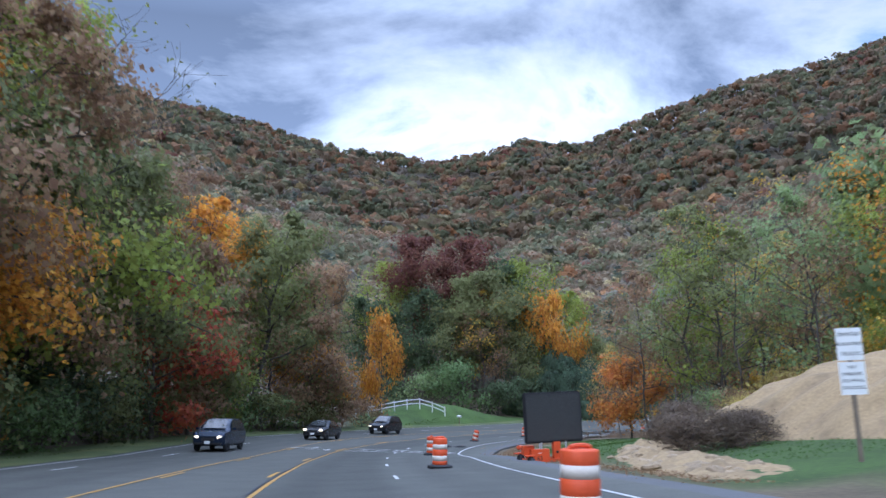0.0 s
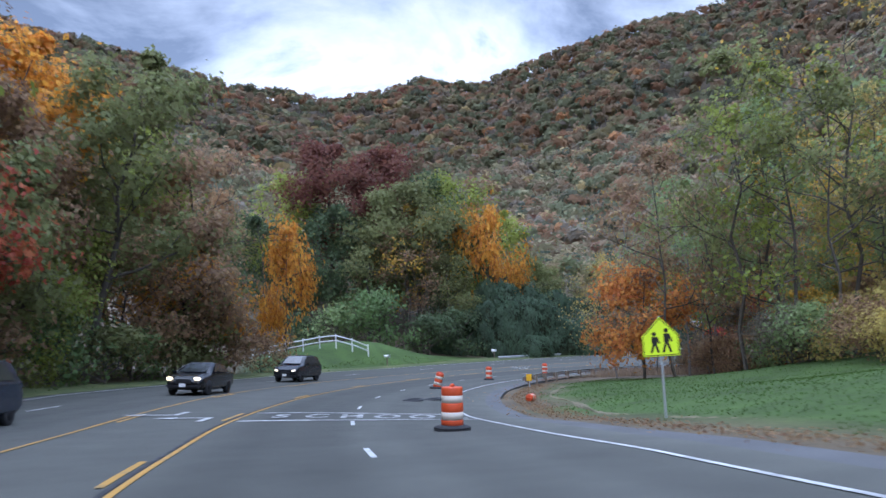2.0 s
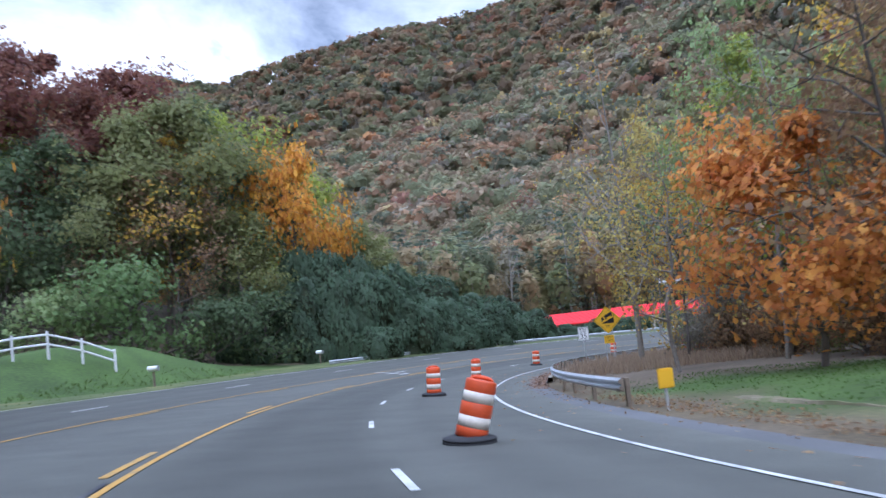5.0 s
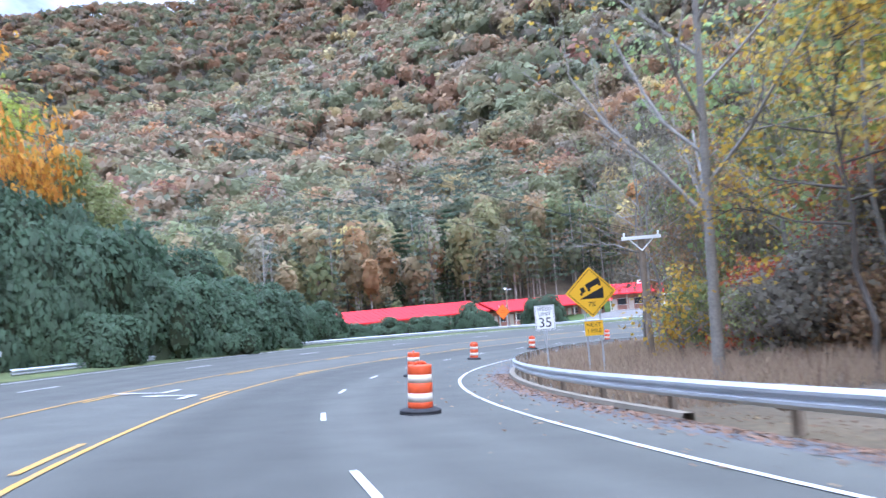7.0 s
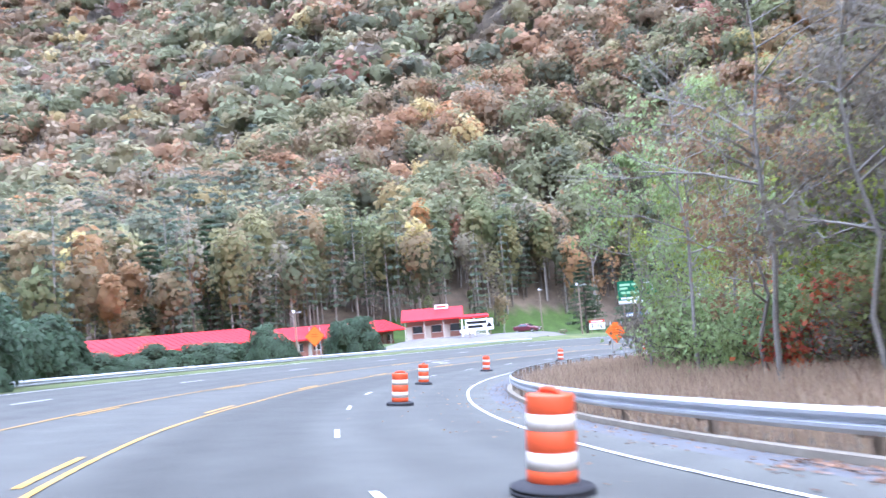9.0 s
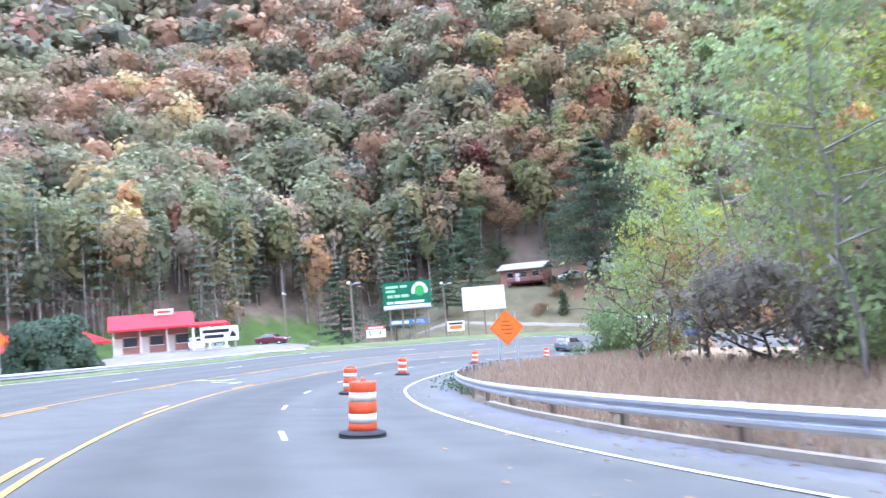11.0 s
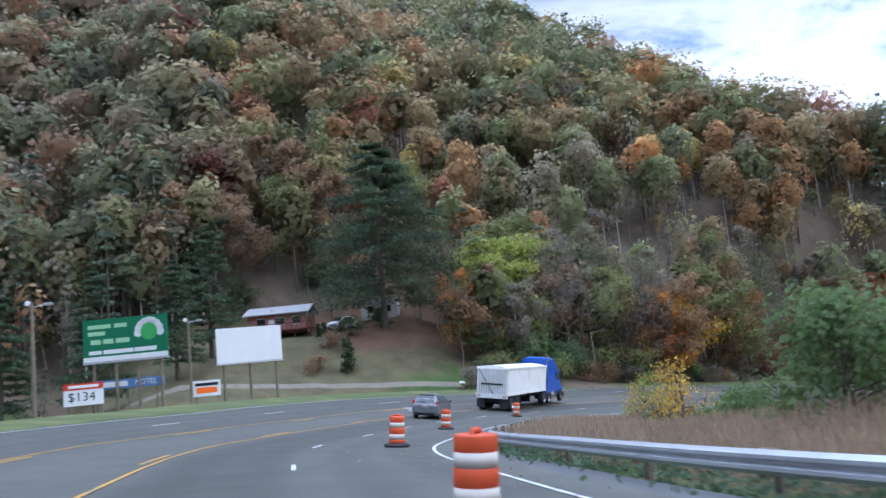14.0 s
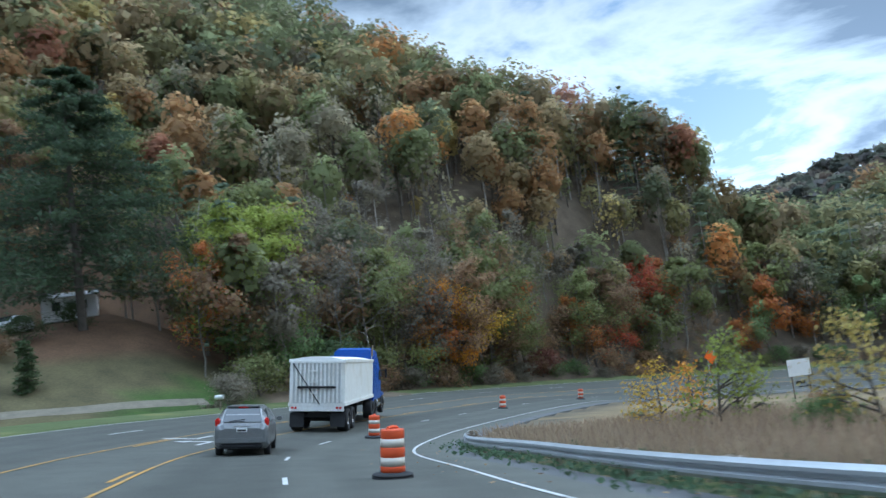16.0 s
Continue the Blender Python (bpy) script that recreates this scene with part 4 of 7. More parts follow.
for s, n, mat, kind in ((122, 15, "brown", "THIN"), (125, 17, "olive", "THIN"), (133, 17, "grey", "THIN"), (136, 18, "red", "SAPLING"), (141, 17, "olive", "THIN"), (122, 13, "grey", "BARE"), (127, 13.5, "grey", "THIN"), (131, 12.8, "brown", "BARE"), (135, 14, "brown", "THIN"), (139, 15, "grey", "BARE"), (143, 14, "olive", "BARE"),
                        (147, 15, "pale", "THIN"), (150, 13, "pale", "THIN"), (153, 15, "lime", "THIN"), (157, 16, "pale", "THIN"), (130, 19, "grey", "BARE"), (138, 21, "olive", "THIN"),
                        (146, 22, "brown", "THIN"), (154, 23, "pale", "THIN"), (160, 20, "olive", "THIN"), (164, 17, "pale", "THIN")):
    k += 1
    roadside(kind, s, n, mat, pick.uniform(0.62, 0.8), k=k, bark=BARK_PALE)
# the tangled brush under them
tangle = random.Random(77)
for row, n0 in enumerate((15.6, 19.0, 23.5)):
    for s in np.arange(107 + row, 159, 2.5 + 0.5 * row):
        k += 1
        mat = tangle.choice(("grey", "olive", "brown", "pale", "grey", "red") if s < 136 else ("pale", "lime", "olive", "grey", "pale", "straw_yellow"))
        if row == 0 or tangle.random() < 0.4:
            roadside("SHRUB", s, n0 + tangle.uniform(-0.8, 1.2), mat, tangle.uniform(0.5, 0.85), k=k, group="brush inside the curve")
        else:
            roadside("LOW", s, n0 + tangle.uniform(-1.0, 1.5), mat, tangle.uniform(0.4, 0.62) * (1 + 0.12 * row), k=k, bark=BARK_PALE, group="brush inside the curve")
for s in np.arange(58, 88, 3.2):
    k += 1
    roadside("SHRUB", s, 23.5 + tangle.uniform(-1.2, 1.2), tangle.choice(("straw_yellow", "brown", "grey", "pale")), tangle.uniform(0.55, 0.8), k=k, group="brush inside the curve")

# ---- far woods ----
HUES = {"olive": (0.225, 0.208, 0.098), "green": (0.165, 0.184, 0.088), "dark": (0.122, 0.138, 0.080), "brown": (0.245, 0.188, 0.104), "rust": (0.285, 0.172, 0.084), "orange": (0.400, 0.205, 0.075),
        "yellow": (0.370, 0.300, 0.115), "grey": (0.215, 0.190, 0.132), "red": (0.260, 0.122, 0.078), "needles": (0.088, 0.116, 0.080)}
HUE_NAMES = list(HUES)
HUE_ODDS = np.array([0.27, 0.23, 0.11, 0.14, 0.07, 0.018, 0.04, 0.07, 0.02, 0.03])
PINES = (160.0, 228.0)


def clear_of(x, y):
    s, n = nearest(x, y)
    ok = (n < -21) | (n > 30)
    ok &= ~((x > -8) & (x < 24) & (y > 98) & (y < 128))
    ok &= ~((x > 60) & (x < 152) & (y > 134) & (y < 181))
    ok &= ~((x >= 152) & (x < 186) & (y > 134) & (y < 160))
    ok &= ~((x > 140) & (x < 186) & (y > 91) & (y < 136))
    ok &= (np.hypot(x - 191, y - 112) > 10) & (np.hypot(x - 193, y - 97.5) > 6) & (np.hypot(x - 187, y - 104) > 5)
    return ok


def forest(name, label, d0, d1, per_tree_area, clumps, size, az0=-75, az1=152, under=False, girth=(0.20, 0.28), lum=1.0, warm=0.0, leaves=None, tone=(1, 1, 1), rich=1.0,
           sparse=0.25, stout=1.0, tall_range=(13, 21), length=(0.24, 0.33)):
    """Many trees on the slopes: stems, rounded crowns of several lobes, and leaf sprays over them."""
    area = math.pi * (d1 ** 2 - d0 ** 2) * (az1 - az0) / 360
    count = int(area / per_tree_area)
    d = np.sqrt(rng.uniform(d0 ** 2, d1 ** 2, count))
    az = np.radians(rng.uniform(az0, az1, count))
    x, y = HUB[0] + d * np.sin(az), HUB[1] + d * np.cos(az)
    up = rise(x, y)
    s_, n_ = nearest(x, y)
    ok = clear_of(x, y) & ((up > 0.02) | ((s_ > 262) & (n_ < -18)))
    x, y, d, az, up = x[ok], y[ok], d[ok], az[ok], up[ok]
    z = land(x, y)
    n = len(x)
    # drifts of one kind of tree
    patch = np.sin(x * 0.045 + 2.1 * np.sin(y * 0.031)) + np.sin(y * 0.052 + 1.7 * np.sin(x * 0.027))
    odds = np.cumsum(HUE_ODDS / HUE_ODDS.sum())
    hue = np.searchsorted(odds, rng.uniform(size=n))
    flip = rng.uniform(size=n) < 0.40
    hue = np.where(flip & (patch > 0.5), 1, np.where(flip & (patch < -0.6), np.where(rng.uniform(size=n) < 0.4, 4, 3), hue))
    hue = np.where(rng.uniform(size=n) < warm, rng.integers(3, 5, n), hue)
    low = up < 9
    hue = np.where(low & (hue > 3) & (rng.uniform(size=n) < 0.4), rng.integers(0, 3, n), hue)
    hue = np.where(low & (rng.uniform(size=n) < 0.16), 9, hue)
    grove = np.exp(-(((x - PINES[0]) / 24) ** 2 + ((y - PINES[1]) / 16) ** 2))
    hue = np.where(rng.uniform(size=n) < grove * 0.75, 9, hue)
    pine = hue == 9
    thin = (rng.uniform(size=n) < sparse) & ~pine
    hue = np.where(thin & (rng.uniform(size=n) < 0.6), 7, hue)
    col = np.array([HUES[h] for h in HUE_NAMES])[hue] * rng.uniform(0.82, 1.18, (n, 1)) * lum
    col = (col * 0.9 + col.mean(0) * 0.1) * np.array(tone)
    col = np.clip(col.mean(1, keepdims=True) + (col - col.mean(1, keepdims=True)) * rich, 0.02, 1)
    tall = rng.uniform(*tall_range, n) * np.where(pine, 1.15, 1.0)
    small = (rng.uniform(size=n) < 0.35) if under else np.zeros(n, bool)
    tall = np.where(small, tall * rng.uniform(0.3, 0.55, n), tall)
    wide = rng.uniform(*girth, n) * tall * np.where(small, 1.35, 1.0) * np.where(pine, 0.8, 1.0)
    deep = tall * rng.uniform(*length, n) * np.where(small, 1.3, 1.0)
    centre = np.stack([x, y, z + np.where(small, 0.55 * tall, tall - deep * 1.05)], 1)
    reach = np.stack([wide, wide, deep], 1)
    # lobes of each crown
    lobes = 13
    ld = unit(rng.normal(size=(n, lobes, 3)) + np.array([0, 0, 0.45]))
    lc = ld * reach[:, None] * rng.uniform(0.38, 0.66, (n, lobes, 1))
    lr = np.minimum(wide, deep * 1.2)[:, None] * rng.uniform(0.40, 0.58, (n, lobes))
    cos, fs, tints, norms, kinds, base = [], [], [], [], [], 0

    def add(co, f, tint, nrm, kind):
        nonlocal base
        cos.append(co)
        fs.append(f + base)
        tints.append(tint)
        norms.append(nrm)
        kinds.append(np.full(len(f), kind, np.int32))
        base += len(co)

    # leaf sprays over the lobes
    which = np.tile(np.arange(clumps) % lobes, (n, 1))
    rows_ = np.arange(n)[:, None]
    v = unit(rng.normal(size=(n, clumps, 3)) + ld[rows_, which] * 0.8 + np.array([0, 0, 0.3]))
    c = lc[rows_, which] + v * lr[rows_, which][:, :, None] * rng.uniform(0.8, 1.1, (n, clumps, 1))
    # a third of them, larger, fill the inside
    inside = np.arange(clumps) % 3 == 0
    c = np.where(inside[None, :, None], v * reach[:, None] * rng.uniform(0.45, 0.78, (n, clumps, 1)), c)
    nrm = unit(v * 0.5 + unit(c / reach[:, None]) * 0.8 + np.array([0, 0, 0.2]) + rng.normal(size=v.shape) * 0.08)
    # boughs of the pines lie in tiers
    tiers = 11
    fz = (rng.integers(0, tiers, (n, clumps)) / tiers) ** 1.15
    arm = rng.integers(0, 7, (n, clumps)) * (2 * np.pi / 7) + fz * 40 + rng.normal(size=(n, clumps)) * 0.16
    rr = wide[:, None] * ((1 - fz) ** 0.8 + 0.06) * rng.uniform(0.15, 1.05, (n, clumps))
    cz = np.stack([rr * np.cos(arm), rr * np.sin(arm), (fz * 0.82 + 0.2) * tall[:, None] - rr * 0.16], 2) + np.array([0, 0, 1.0]) * (z - centre[:, 2])[:, None, None]
    pn = unit(np.stack([np.cos(arm) * 0.6, np.sin(arm) * 0.6, np.full_like(arm, 0.9)], 2))
    is_pine = pine[:, None, None]
    c, nrm = np.where(is_pine, cz, c), np.where(is_pine, pn, nrm)
    keep = (rng.uniform(size=(n, clumps)) < np.where(thin, 0.42, 1.0)[:, None] * np.clip(tall / 14, 0.35, 1.0)[:, None]).ravel()
    p = (centre[:, None] + c).reshape(-1, 3)[keep]
    nrm = nrm.reshape(-1, 3)[keep]
    shade = (col[:, None] * rng.uniform(0.93, 1.07, (n, clumps, 1))).reshape(-1, 3)[keep]
    spray = (size * (np.clip(tall / 15, 0.6, 1.1) * np.where(thin, 0.7, 1.0))[:, None] * np.where(inside & ~is_pine[:, :, 0], 1.9, 1.0)).ravel()[keep]
    co, f = leaf_quads(p, spray, out=nrm, loose=0.35)
    add(co, f, np.repeat(shade, 4, 0), np.repeat(nrm, 4, 0), 0)

    # stems, and the bare boughs of the thin trees
    def stems(a, b, ra, rb, tint):
        m = len(a)
        ring, rn = [], []
        for j in range(3):
            o = np.array([np.cos(2.1 * j), np.sin(2.1 * j), 0])
            ring += [a + o * ra[:, None], b + o * rb[:, None]]
            rn += [np.tile(o, (m, 1))] * 2
        first_ = (np.arange(m) * 6)[:, None]
        q = np.concatenate([first_ + np.array([2 * j, 2 * ((j + 1) % 3), 2 * ((j + 1) % 3) + 1, 2 * j + 1]) for j in range(3)])
        add(np.stack(ring, 1).reshape(-1, 3), q, np.repeat(tint, 6, 0), np.stack(rn, 1).reshape(-1, 3), 1)

    bark = np.where(rng.uniform(size=(n, 1)) < (0.45 if sparse > 0.15 else 0.12), (0.33, 0.30, 0.27), (0.14, 0.12, 0.10))
    r = (0.09 + tall * 0.006) * stout
    foot = np.stack([x, y, z - 0.5], 1)
    head = foot + np.stack([rng.normal(size=n) * 0.3, rng.normal(size=n) * 0.3, tall * 0.86], 1)
    stems(foot, head, r, r * 0.3, bark)
    if sparse > 0.1:
        bare = np.flatnonzero(thin)
        for j in range(9):
            h = rng.uniform(0.4, 0.85, len(bare))[:, None]
            a = foot[bare] + (head[bare] - foot[bare]) * h
            th = rng.uniform(0, 2 * np.pi, len(bare))
            ln = (wide[bare] * rng.uniform(0.6, 1.2, len(bare)))[:, None]
            b = a + np.stack([np.cos(th) * 0.6, np.sin(th) * 0.6, rng.uniform(0.6, 1.3, len(bare))], 1) * ln
            stems(a, b, r[bare] * 0.4, r[bare] * 0.12, bark[bare])
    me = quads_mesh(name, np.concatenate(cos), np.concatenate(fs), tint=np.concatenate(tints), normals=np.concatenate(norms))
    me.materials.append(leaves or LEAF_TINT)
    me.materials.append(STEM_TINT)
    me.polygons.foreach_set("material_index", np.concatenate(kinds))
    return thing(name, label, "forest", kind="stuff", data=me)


forest("hillside_edge_woods", "mixed autumn trees with pale trunks at the foot of the hillside", 84, 150, 8.2, 310, 0.60, -40, 78, under=True, girth=(0.14, 0.21), lum=1.4, warm=0.1, sparse=0.34, tall_range=(13, 23), length=(0.30, 0.40), tone=(1.0, 1.0, 1.0), rich=0.95)
forest("bend_edge_woods", "mixed autumn trees with pale trunks along the foot of the slope by the bend", 84, 150, 11.0, 430, 0.50, 78, 152, under=True, girth=(0.17, 0.25), lum=1.46, warm=0.1, sparse=0.28, tall_range=(12, 19), length=(0.26, 0.36), tone=(1.01, 1.0, 0.98))
forest("hillside_woods", "mixed autumn forest on the steep hillside above the road", 145, 235, 16, 230, 0.85, -40, 78, under=True, girth=(0.28, 0.37), lum=1.38, rich=0.85, warm=0.13, sparse=0.12, length=(0.26, 0.36), tone=(1.03, 0.98, 1.02))
forest("bend_hillside_woods", "mixed green and brown autumn forest on the slope above the bend", 145, 235, 16, 270, 0.75, 78, 152, under=True, girth=(0.28, 0.37), lum=1.3, rich=0.95, warm=0.04, sparse=0.08, length=(0.25, 0.34), tone=(1.02, 1.0, 0.98))
# tone puts bluish haze into the leaf colour of these farther woods
forest("upper_woods", "mixed olive, rust and green autumn forest on the mountainside", 235, 560, 48, 66, 1.95, -50, 118, girth=(0.38, 0.52), lum=1.3, warm=0.2, leaves=LEAF_UPPER, rich=0.85, sparse=0.05, stout=1.3, tone=(1.0, 0.97, 1.06))
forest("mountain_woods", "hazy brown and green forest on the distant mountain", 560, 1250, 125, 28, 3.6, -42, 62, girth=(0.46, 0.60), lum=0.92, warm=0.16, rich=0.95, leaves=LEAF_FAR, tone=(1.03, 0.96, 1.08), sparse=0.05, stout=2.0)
forest("distant_woods", "dark forest on a distant ridge, haze put into its tint", 400, 1100, 220, 18, 5.0, 122, 160, girth=(0.36, 0.5), lum=0.72, tone=(0.96, 0.97, 1.28), rich=0.6, leaves=LEAF_FAR, sparse=0.05, stout=2.0)
# ---- work-zone drums ----


DRUM_PARTS = []


def drum_meshes():
    if DRUM_PARTS:
        return DRUM_PARTS
    prof = [(0.298, 0.08), (0.298, 0.225), (0.290, 0.235), (0.290, 0.415), (0.296, 0.425), (0.294, 0.605), (0.284, 0.615), (0.283, 0.785), (0.288, 0.795), (0.284, 0.945), (0.272, 0.965), (0.18, 0.972), (0.001, 0.972)]
    slim = Matrix.Diagonal((0.80, 0.80, 0.94, 1))
    shell = lathe(prof, 28, at=slim)
    band = []
    for z0, z1, r in ((0.238, 0.412, 0.292), (0.618, 0.782, 0.2855)):
        band.append(lathe([(r - 0.004, z0), (r + 0.001, z0), (r, z1), (r - 0.006, z1)], 28, at=slim))
    grip = bmesh.new()
    arch = [(-0.20, 0.955), (-0.17, 0.995), (-0.08, 1.01), (0.08, 1.01), (0.17, 0.995), (0.20, 0.955)]
    for (xa, za), (xb, zb_) in zip(arch, arch[1:]):
        rod((xa * 0.8, 0, za * 0.94), (xb * 0.8, 0, zb_ * 0.94), 0.03, seg=8, bm=grip)
    base = lathe([(0.25, 0.0), (0.50, 0.0), (0.50, 0.03), (0.45, 0.045), (0.50, 0.05), (0.49, 0.075), (0.36, 0.11), (0.30, 0.12)], 28, at=slim)
    for nm, b, m in (("body", shell, ORANGE), ("stripe", band[0], BAND_W), ("stripe", band[1], BAND_W), ("handle", grip, ORANGE), ("rubber_base", base, RUBBER)):
        me = bpy.data.meshes.new(nm)
        bmesh.ops.recalc_face_normals(b, faces=b.faces)
        b.to_mesh(me)
        b.free()
        me.materials.append(m)
        if nm != "handle":
            me.polygons.foreach_set("use_smooth", np.full(len(me.polygons), True))
        DRUM_PARTS.append((nm, me))
    return DRUM_PARTS


def make_drum(s, n, tilt=(0, 0, 0), turn=0, label=None, base=True, lift=0.0, group="drums along the lane"):
    at = on_road(s, n, lift + MARK)
    t = thing("traffic_drum", label or "orange and white striped traffic drum on a black rubber base", "traffic drum", group)
    t.matrix_world = Matrix.Translation(at) @ pose(0, 0, 0, 0, 0, heading(s)) @ pose(0, 0, 0, 0, -math.degrees(math.atan(float(np.interp(s, BANK_S, BANK)))), 0) @ pose(0, 0, 0, 0, 0, turn)
    for nm, me in drum_meshes():
        if nm == "rubber_base" and not base:
            continue
        o = new(nm, me)
        o.parent = t
        if nm != "rubber_base":
            o.matrix_local = pose(0, 0, 0, *tilt)
    return t


# along the road and across it
for s, n, turn in ((9.6, 2.8, 20), (26.3, 3.0, 0), (42.3, 3.4, 70), (88.6, 2.75, 10), (101.8, 3.15, 40), (118.0, 3.1, 100), (134.8, 3.15, 30), (149.5, 2.7, 80), (165.1, 2.9, 15), (182.2, 2.98, 60), (200.0, 3.87, 0),
                   (216.0, 3.25, 45), (235.4, 2.45, 90), (265, 1.7, 20), (283, 2.4, 20)):
    make_drum(s, n, turn=turn)
make_drum(73.4, 2.57, tilt=(0, 14, 0), label="leaning orange and white striped traffic drum")


def rubber_ring(s, n, turn, tip):
    r = thing("rubber_ring", "flat black rubber drum base lying on the asphalt", "drum base", "loose drum bases")
    r.matrix_world = Matrix.Translation(on_road(s, n, 0.02)) @ pose(0, 0, 0, tip, 0, turn)
    part("ring", lathe([(0.28, 0.0), (0.47, 0.0), (0.47, 0.025), (0.42, 0.05), (0.32, 0.06), (0.28, 0.05), (0.28, 0.0)], 28), RUBBER, r, smooth=True)


rubber_ring(60.0, 2.95, 10, 1.5)
rubber_ring(61.3, 3.75, 60, -1.0)

fallen = thing("traffic_drum", "orange and white drum lying on its side in the grass", "traffic drum")
gx, gy, _ = on_road(63.0, 8.15)
fallen.matrix_world = Matrix.Translation((gx, gy, ground_z(gx, gy) + 0.17)) @ pose(0, 0, 0, 0, 0, heading(61.6) - 18) @ pose(0, 0, 0, 86, 0, 0) @ Matrix.Diagonal((0.72, 0.72, 0.72, 1))
for nm, me in drum_meshes():
    if nm != "rubber_base":
        new(nm, me).parent = fallen


# ---- guard rails ----
def guard_rail(name, s0, s1, line, label, flare=0.0, sink=0.0):
    """A rail along line(s) on posts; it sits lower towards the end of the curve."""
    t = thing(name, label, "guard rail", kind="")
    n, drop = line(s0), wander(180, 0.0, 205, 0.12)
    ss = np.arange(s0, s1, 0.95)
    prof = [(0.0, 0.44), (-0.035, 0.47), (-0.08, 0.50), (-0.08, 0.545), (-0.015, 0.58), (-0.015, 0.61), (-0.08, 0.645), (-0.08, 0.69), (-0.035, 0.72), (0.0, 0.75), (0.008, 0.745),
            (-0.07, 0.69), (-0.07, 0.64), (-0.005, 0.605), (-0.005, 0.58), (-0.07, 0.545), (-0.07, 0.50), (0.008, 0.445)]
    side = 1 if n > 0 else -1
    rows = []
    for s in ss:
        off = flare * max(0, (s0 + 8 - s) / 8) ** 2 * side
        rows += [on_road(s, line(s) + off + side * dx, dz - 0.14 - sink - drop(s)) for dx, dz in prof]
    w, count = len(prof), len(ss)
    i = (np.arange(count - 1)[:, None] * w + np.arange(w)).ravel()
    j = (np.arange(count - 1)[:, None] * w + (np.arange(w) + 1) % w).ravel()
    part("rail", quads_mesh("rail", np.array(rows), np.stack([i, j, j + w, i + w], 1)), GALV, t, "pale galvanised corrugated rail")
    blocks, posts = None, None
    for k, s in enumerate(np.arange(s0 + 0.5, s1, 3.8)):
        off = flare * max(0, (s0 + 8 - s) / 8) ** 2 * side
        p = on_road(s, line(s) + off + side * 0.09, -sink - 0.06 - drop(s))
        q = on_road(s, line(s) + off + side * 0.26, -sink - 0.08 - drop(s))
        if posts is None:
            posts = bpy.data.meshes.new("post")
            b = box((0.10, 0.15, 1.15), (0, 0, 0.10), bevel=0.008)
            b.to_mesh(posts)
            b.free()
            posts.materials.append(WOOD_POST)
            blocks = bpy.data.meshes.new("spacer")
            b = box((0.15, 0.14, 0.34), (0, 0, 0.5), bevel=0.008)
            b.to_mesh(blocks)
            b.free()
            blocks.materials.append(WOOD_POST)
        for nm, me, at in (("post", posts, q), ("spacer", blocks, p)):
            o = new(nm, me)
            o.parent = t
            o.matrix_local = Matrix.Translation(at) @ pose(0, 0, 0, 0, 0, heading(s))
    return t


guard_rail("guard_rail", 80, 233, wander(80, 7.0, 148, 6.92, 192, 6.8, 233, 6.74), "galvanised steel guard rail on wooden posts beside the shoulder")
guard_rail("guard_rail", 121, 205, wander(121, -15.0, 205, -15.0), "galvanised steel guard rail along the outer verge", sink=0.3)


# ---- signs ----
def glyphs(text, size, at, mat, parent, name="lettering", align='CENTER', spacing=1.0):
    cu = bpy.data.curves.new(name, 'FONT')
    cu.body, cu.size, cu.align_x, cu.align_y, cu.extrude = text, size, align, 'CENTER', 0.002
    cu.space_character = spacing
    cu.materials.append(mat)
    tmp = new(name, cu)
    me = bpy.data.meshes.new_from_object(tmp)
    bpy.data.objects.remove(tmp)
    o = new(name, me)
    o.parent = parent
    o.matrix_local = Matrix.Translation(at) @ pose(0, 0, 0, 90, 0, 0)
    return o


def upright(x, y, yaw, z=None):
    return Matrix.Translation((x, y, ground_z(x, y) if z is None else z)) @ pose(0, 0, 0, 0, 0, yaw)


def bars(parent, rows, mat, y, name="writing_bar"):
    """Plain bars where writing cannot be read: (centre x, z, width, height)."""
    for cx, cz, w, h in rows:
        part(name, box((w, 0.004, h), (cx, y, cz)), mat, parent)


def diamond(half, thick=0.006, r=0.05):
    pts = []
    for cx, cz, a in ((0, half, 90), (-half, 0, 180), (0, -half, 270), (half, 0, 0)):
        for d in (30, 0, -30):
            t = radians(a - d)
            k = r * 1.2
            pts.append((cx * (1 - k / half) + math.cos(t) * k, cz * (1 - k / half) + math.sin(t) * k))
    return panel(pts, thick)


def post(parent, x, h0, h1, w=0.05, mat=None, name="post"):
    return part(name, box((w, w, h1 - h0), (x, 0.045, (h0 + h1) / 2), bevel=0.006), mat or GALV, parent)


def shifted(bm, x=0, y=0, z=0):
    bmesh.ops.translate(bm, vec=(x, y, z), verts=bm.verts)
    return bm


# school crossing sign, its front towards the traffic
sc = thing("school_sign", "fluorescent yellow-green pentagonal school crossing sign on a steel post", "road sign", at=upright(6.35, 44.25, heading(44) - 6))
post(sc, 0, -0.4, 2.62)
part("plate", shifted(panel([(-0.38, 0), (0.38, 0), (0.38, 0.42), (0, 0.80), (-0.38, 0.42)], 0.005), 0, 0, 1.78), SIGN_LIME, sc)
rim = [(-0.355, 0.025), (0.355, 0.025), (0.355, 0.41), (0, 0.765), (-0.355, 0.41)]
edge = bmesh.new()
for (x0, z0), (x1, z1) in zip(rim, rim[1:] + rim[:1]):
    rod((x0, -0.006, z0 + 1.78), (x1, -0.006, z1 + 1.78), 0.007, seg=6, bm=edge)
part("border", edge, INK, sc)
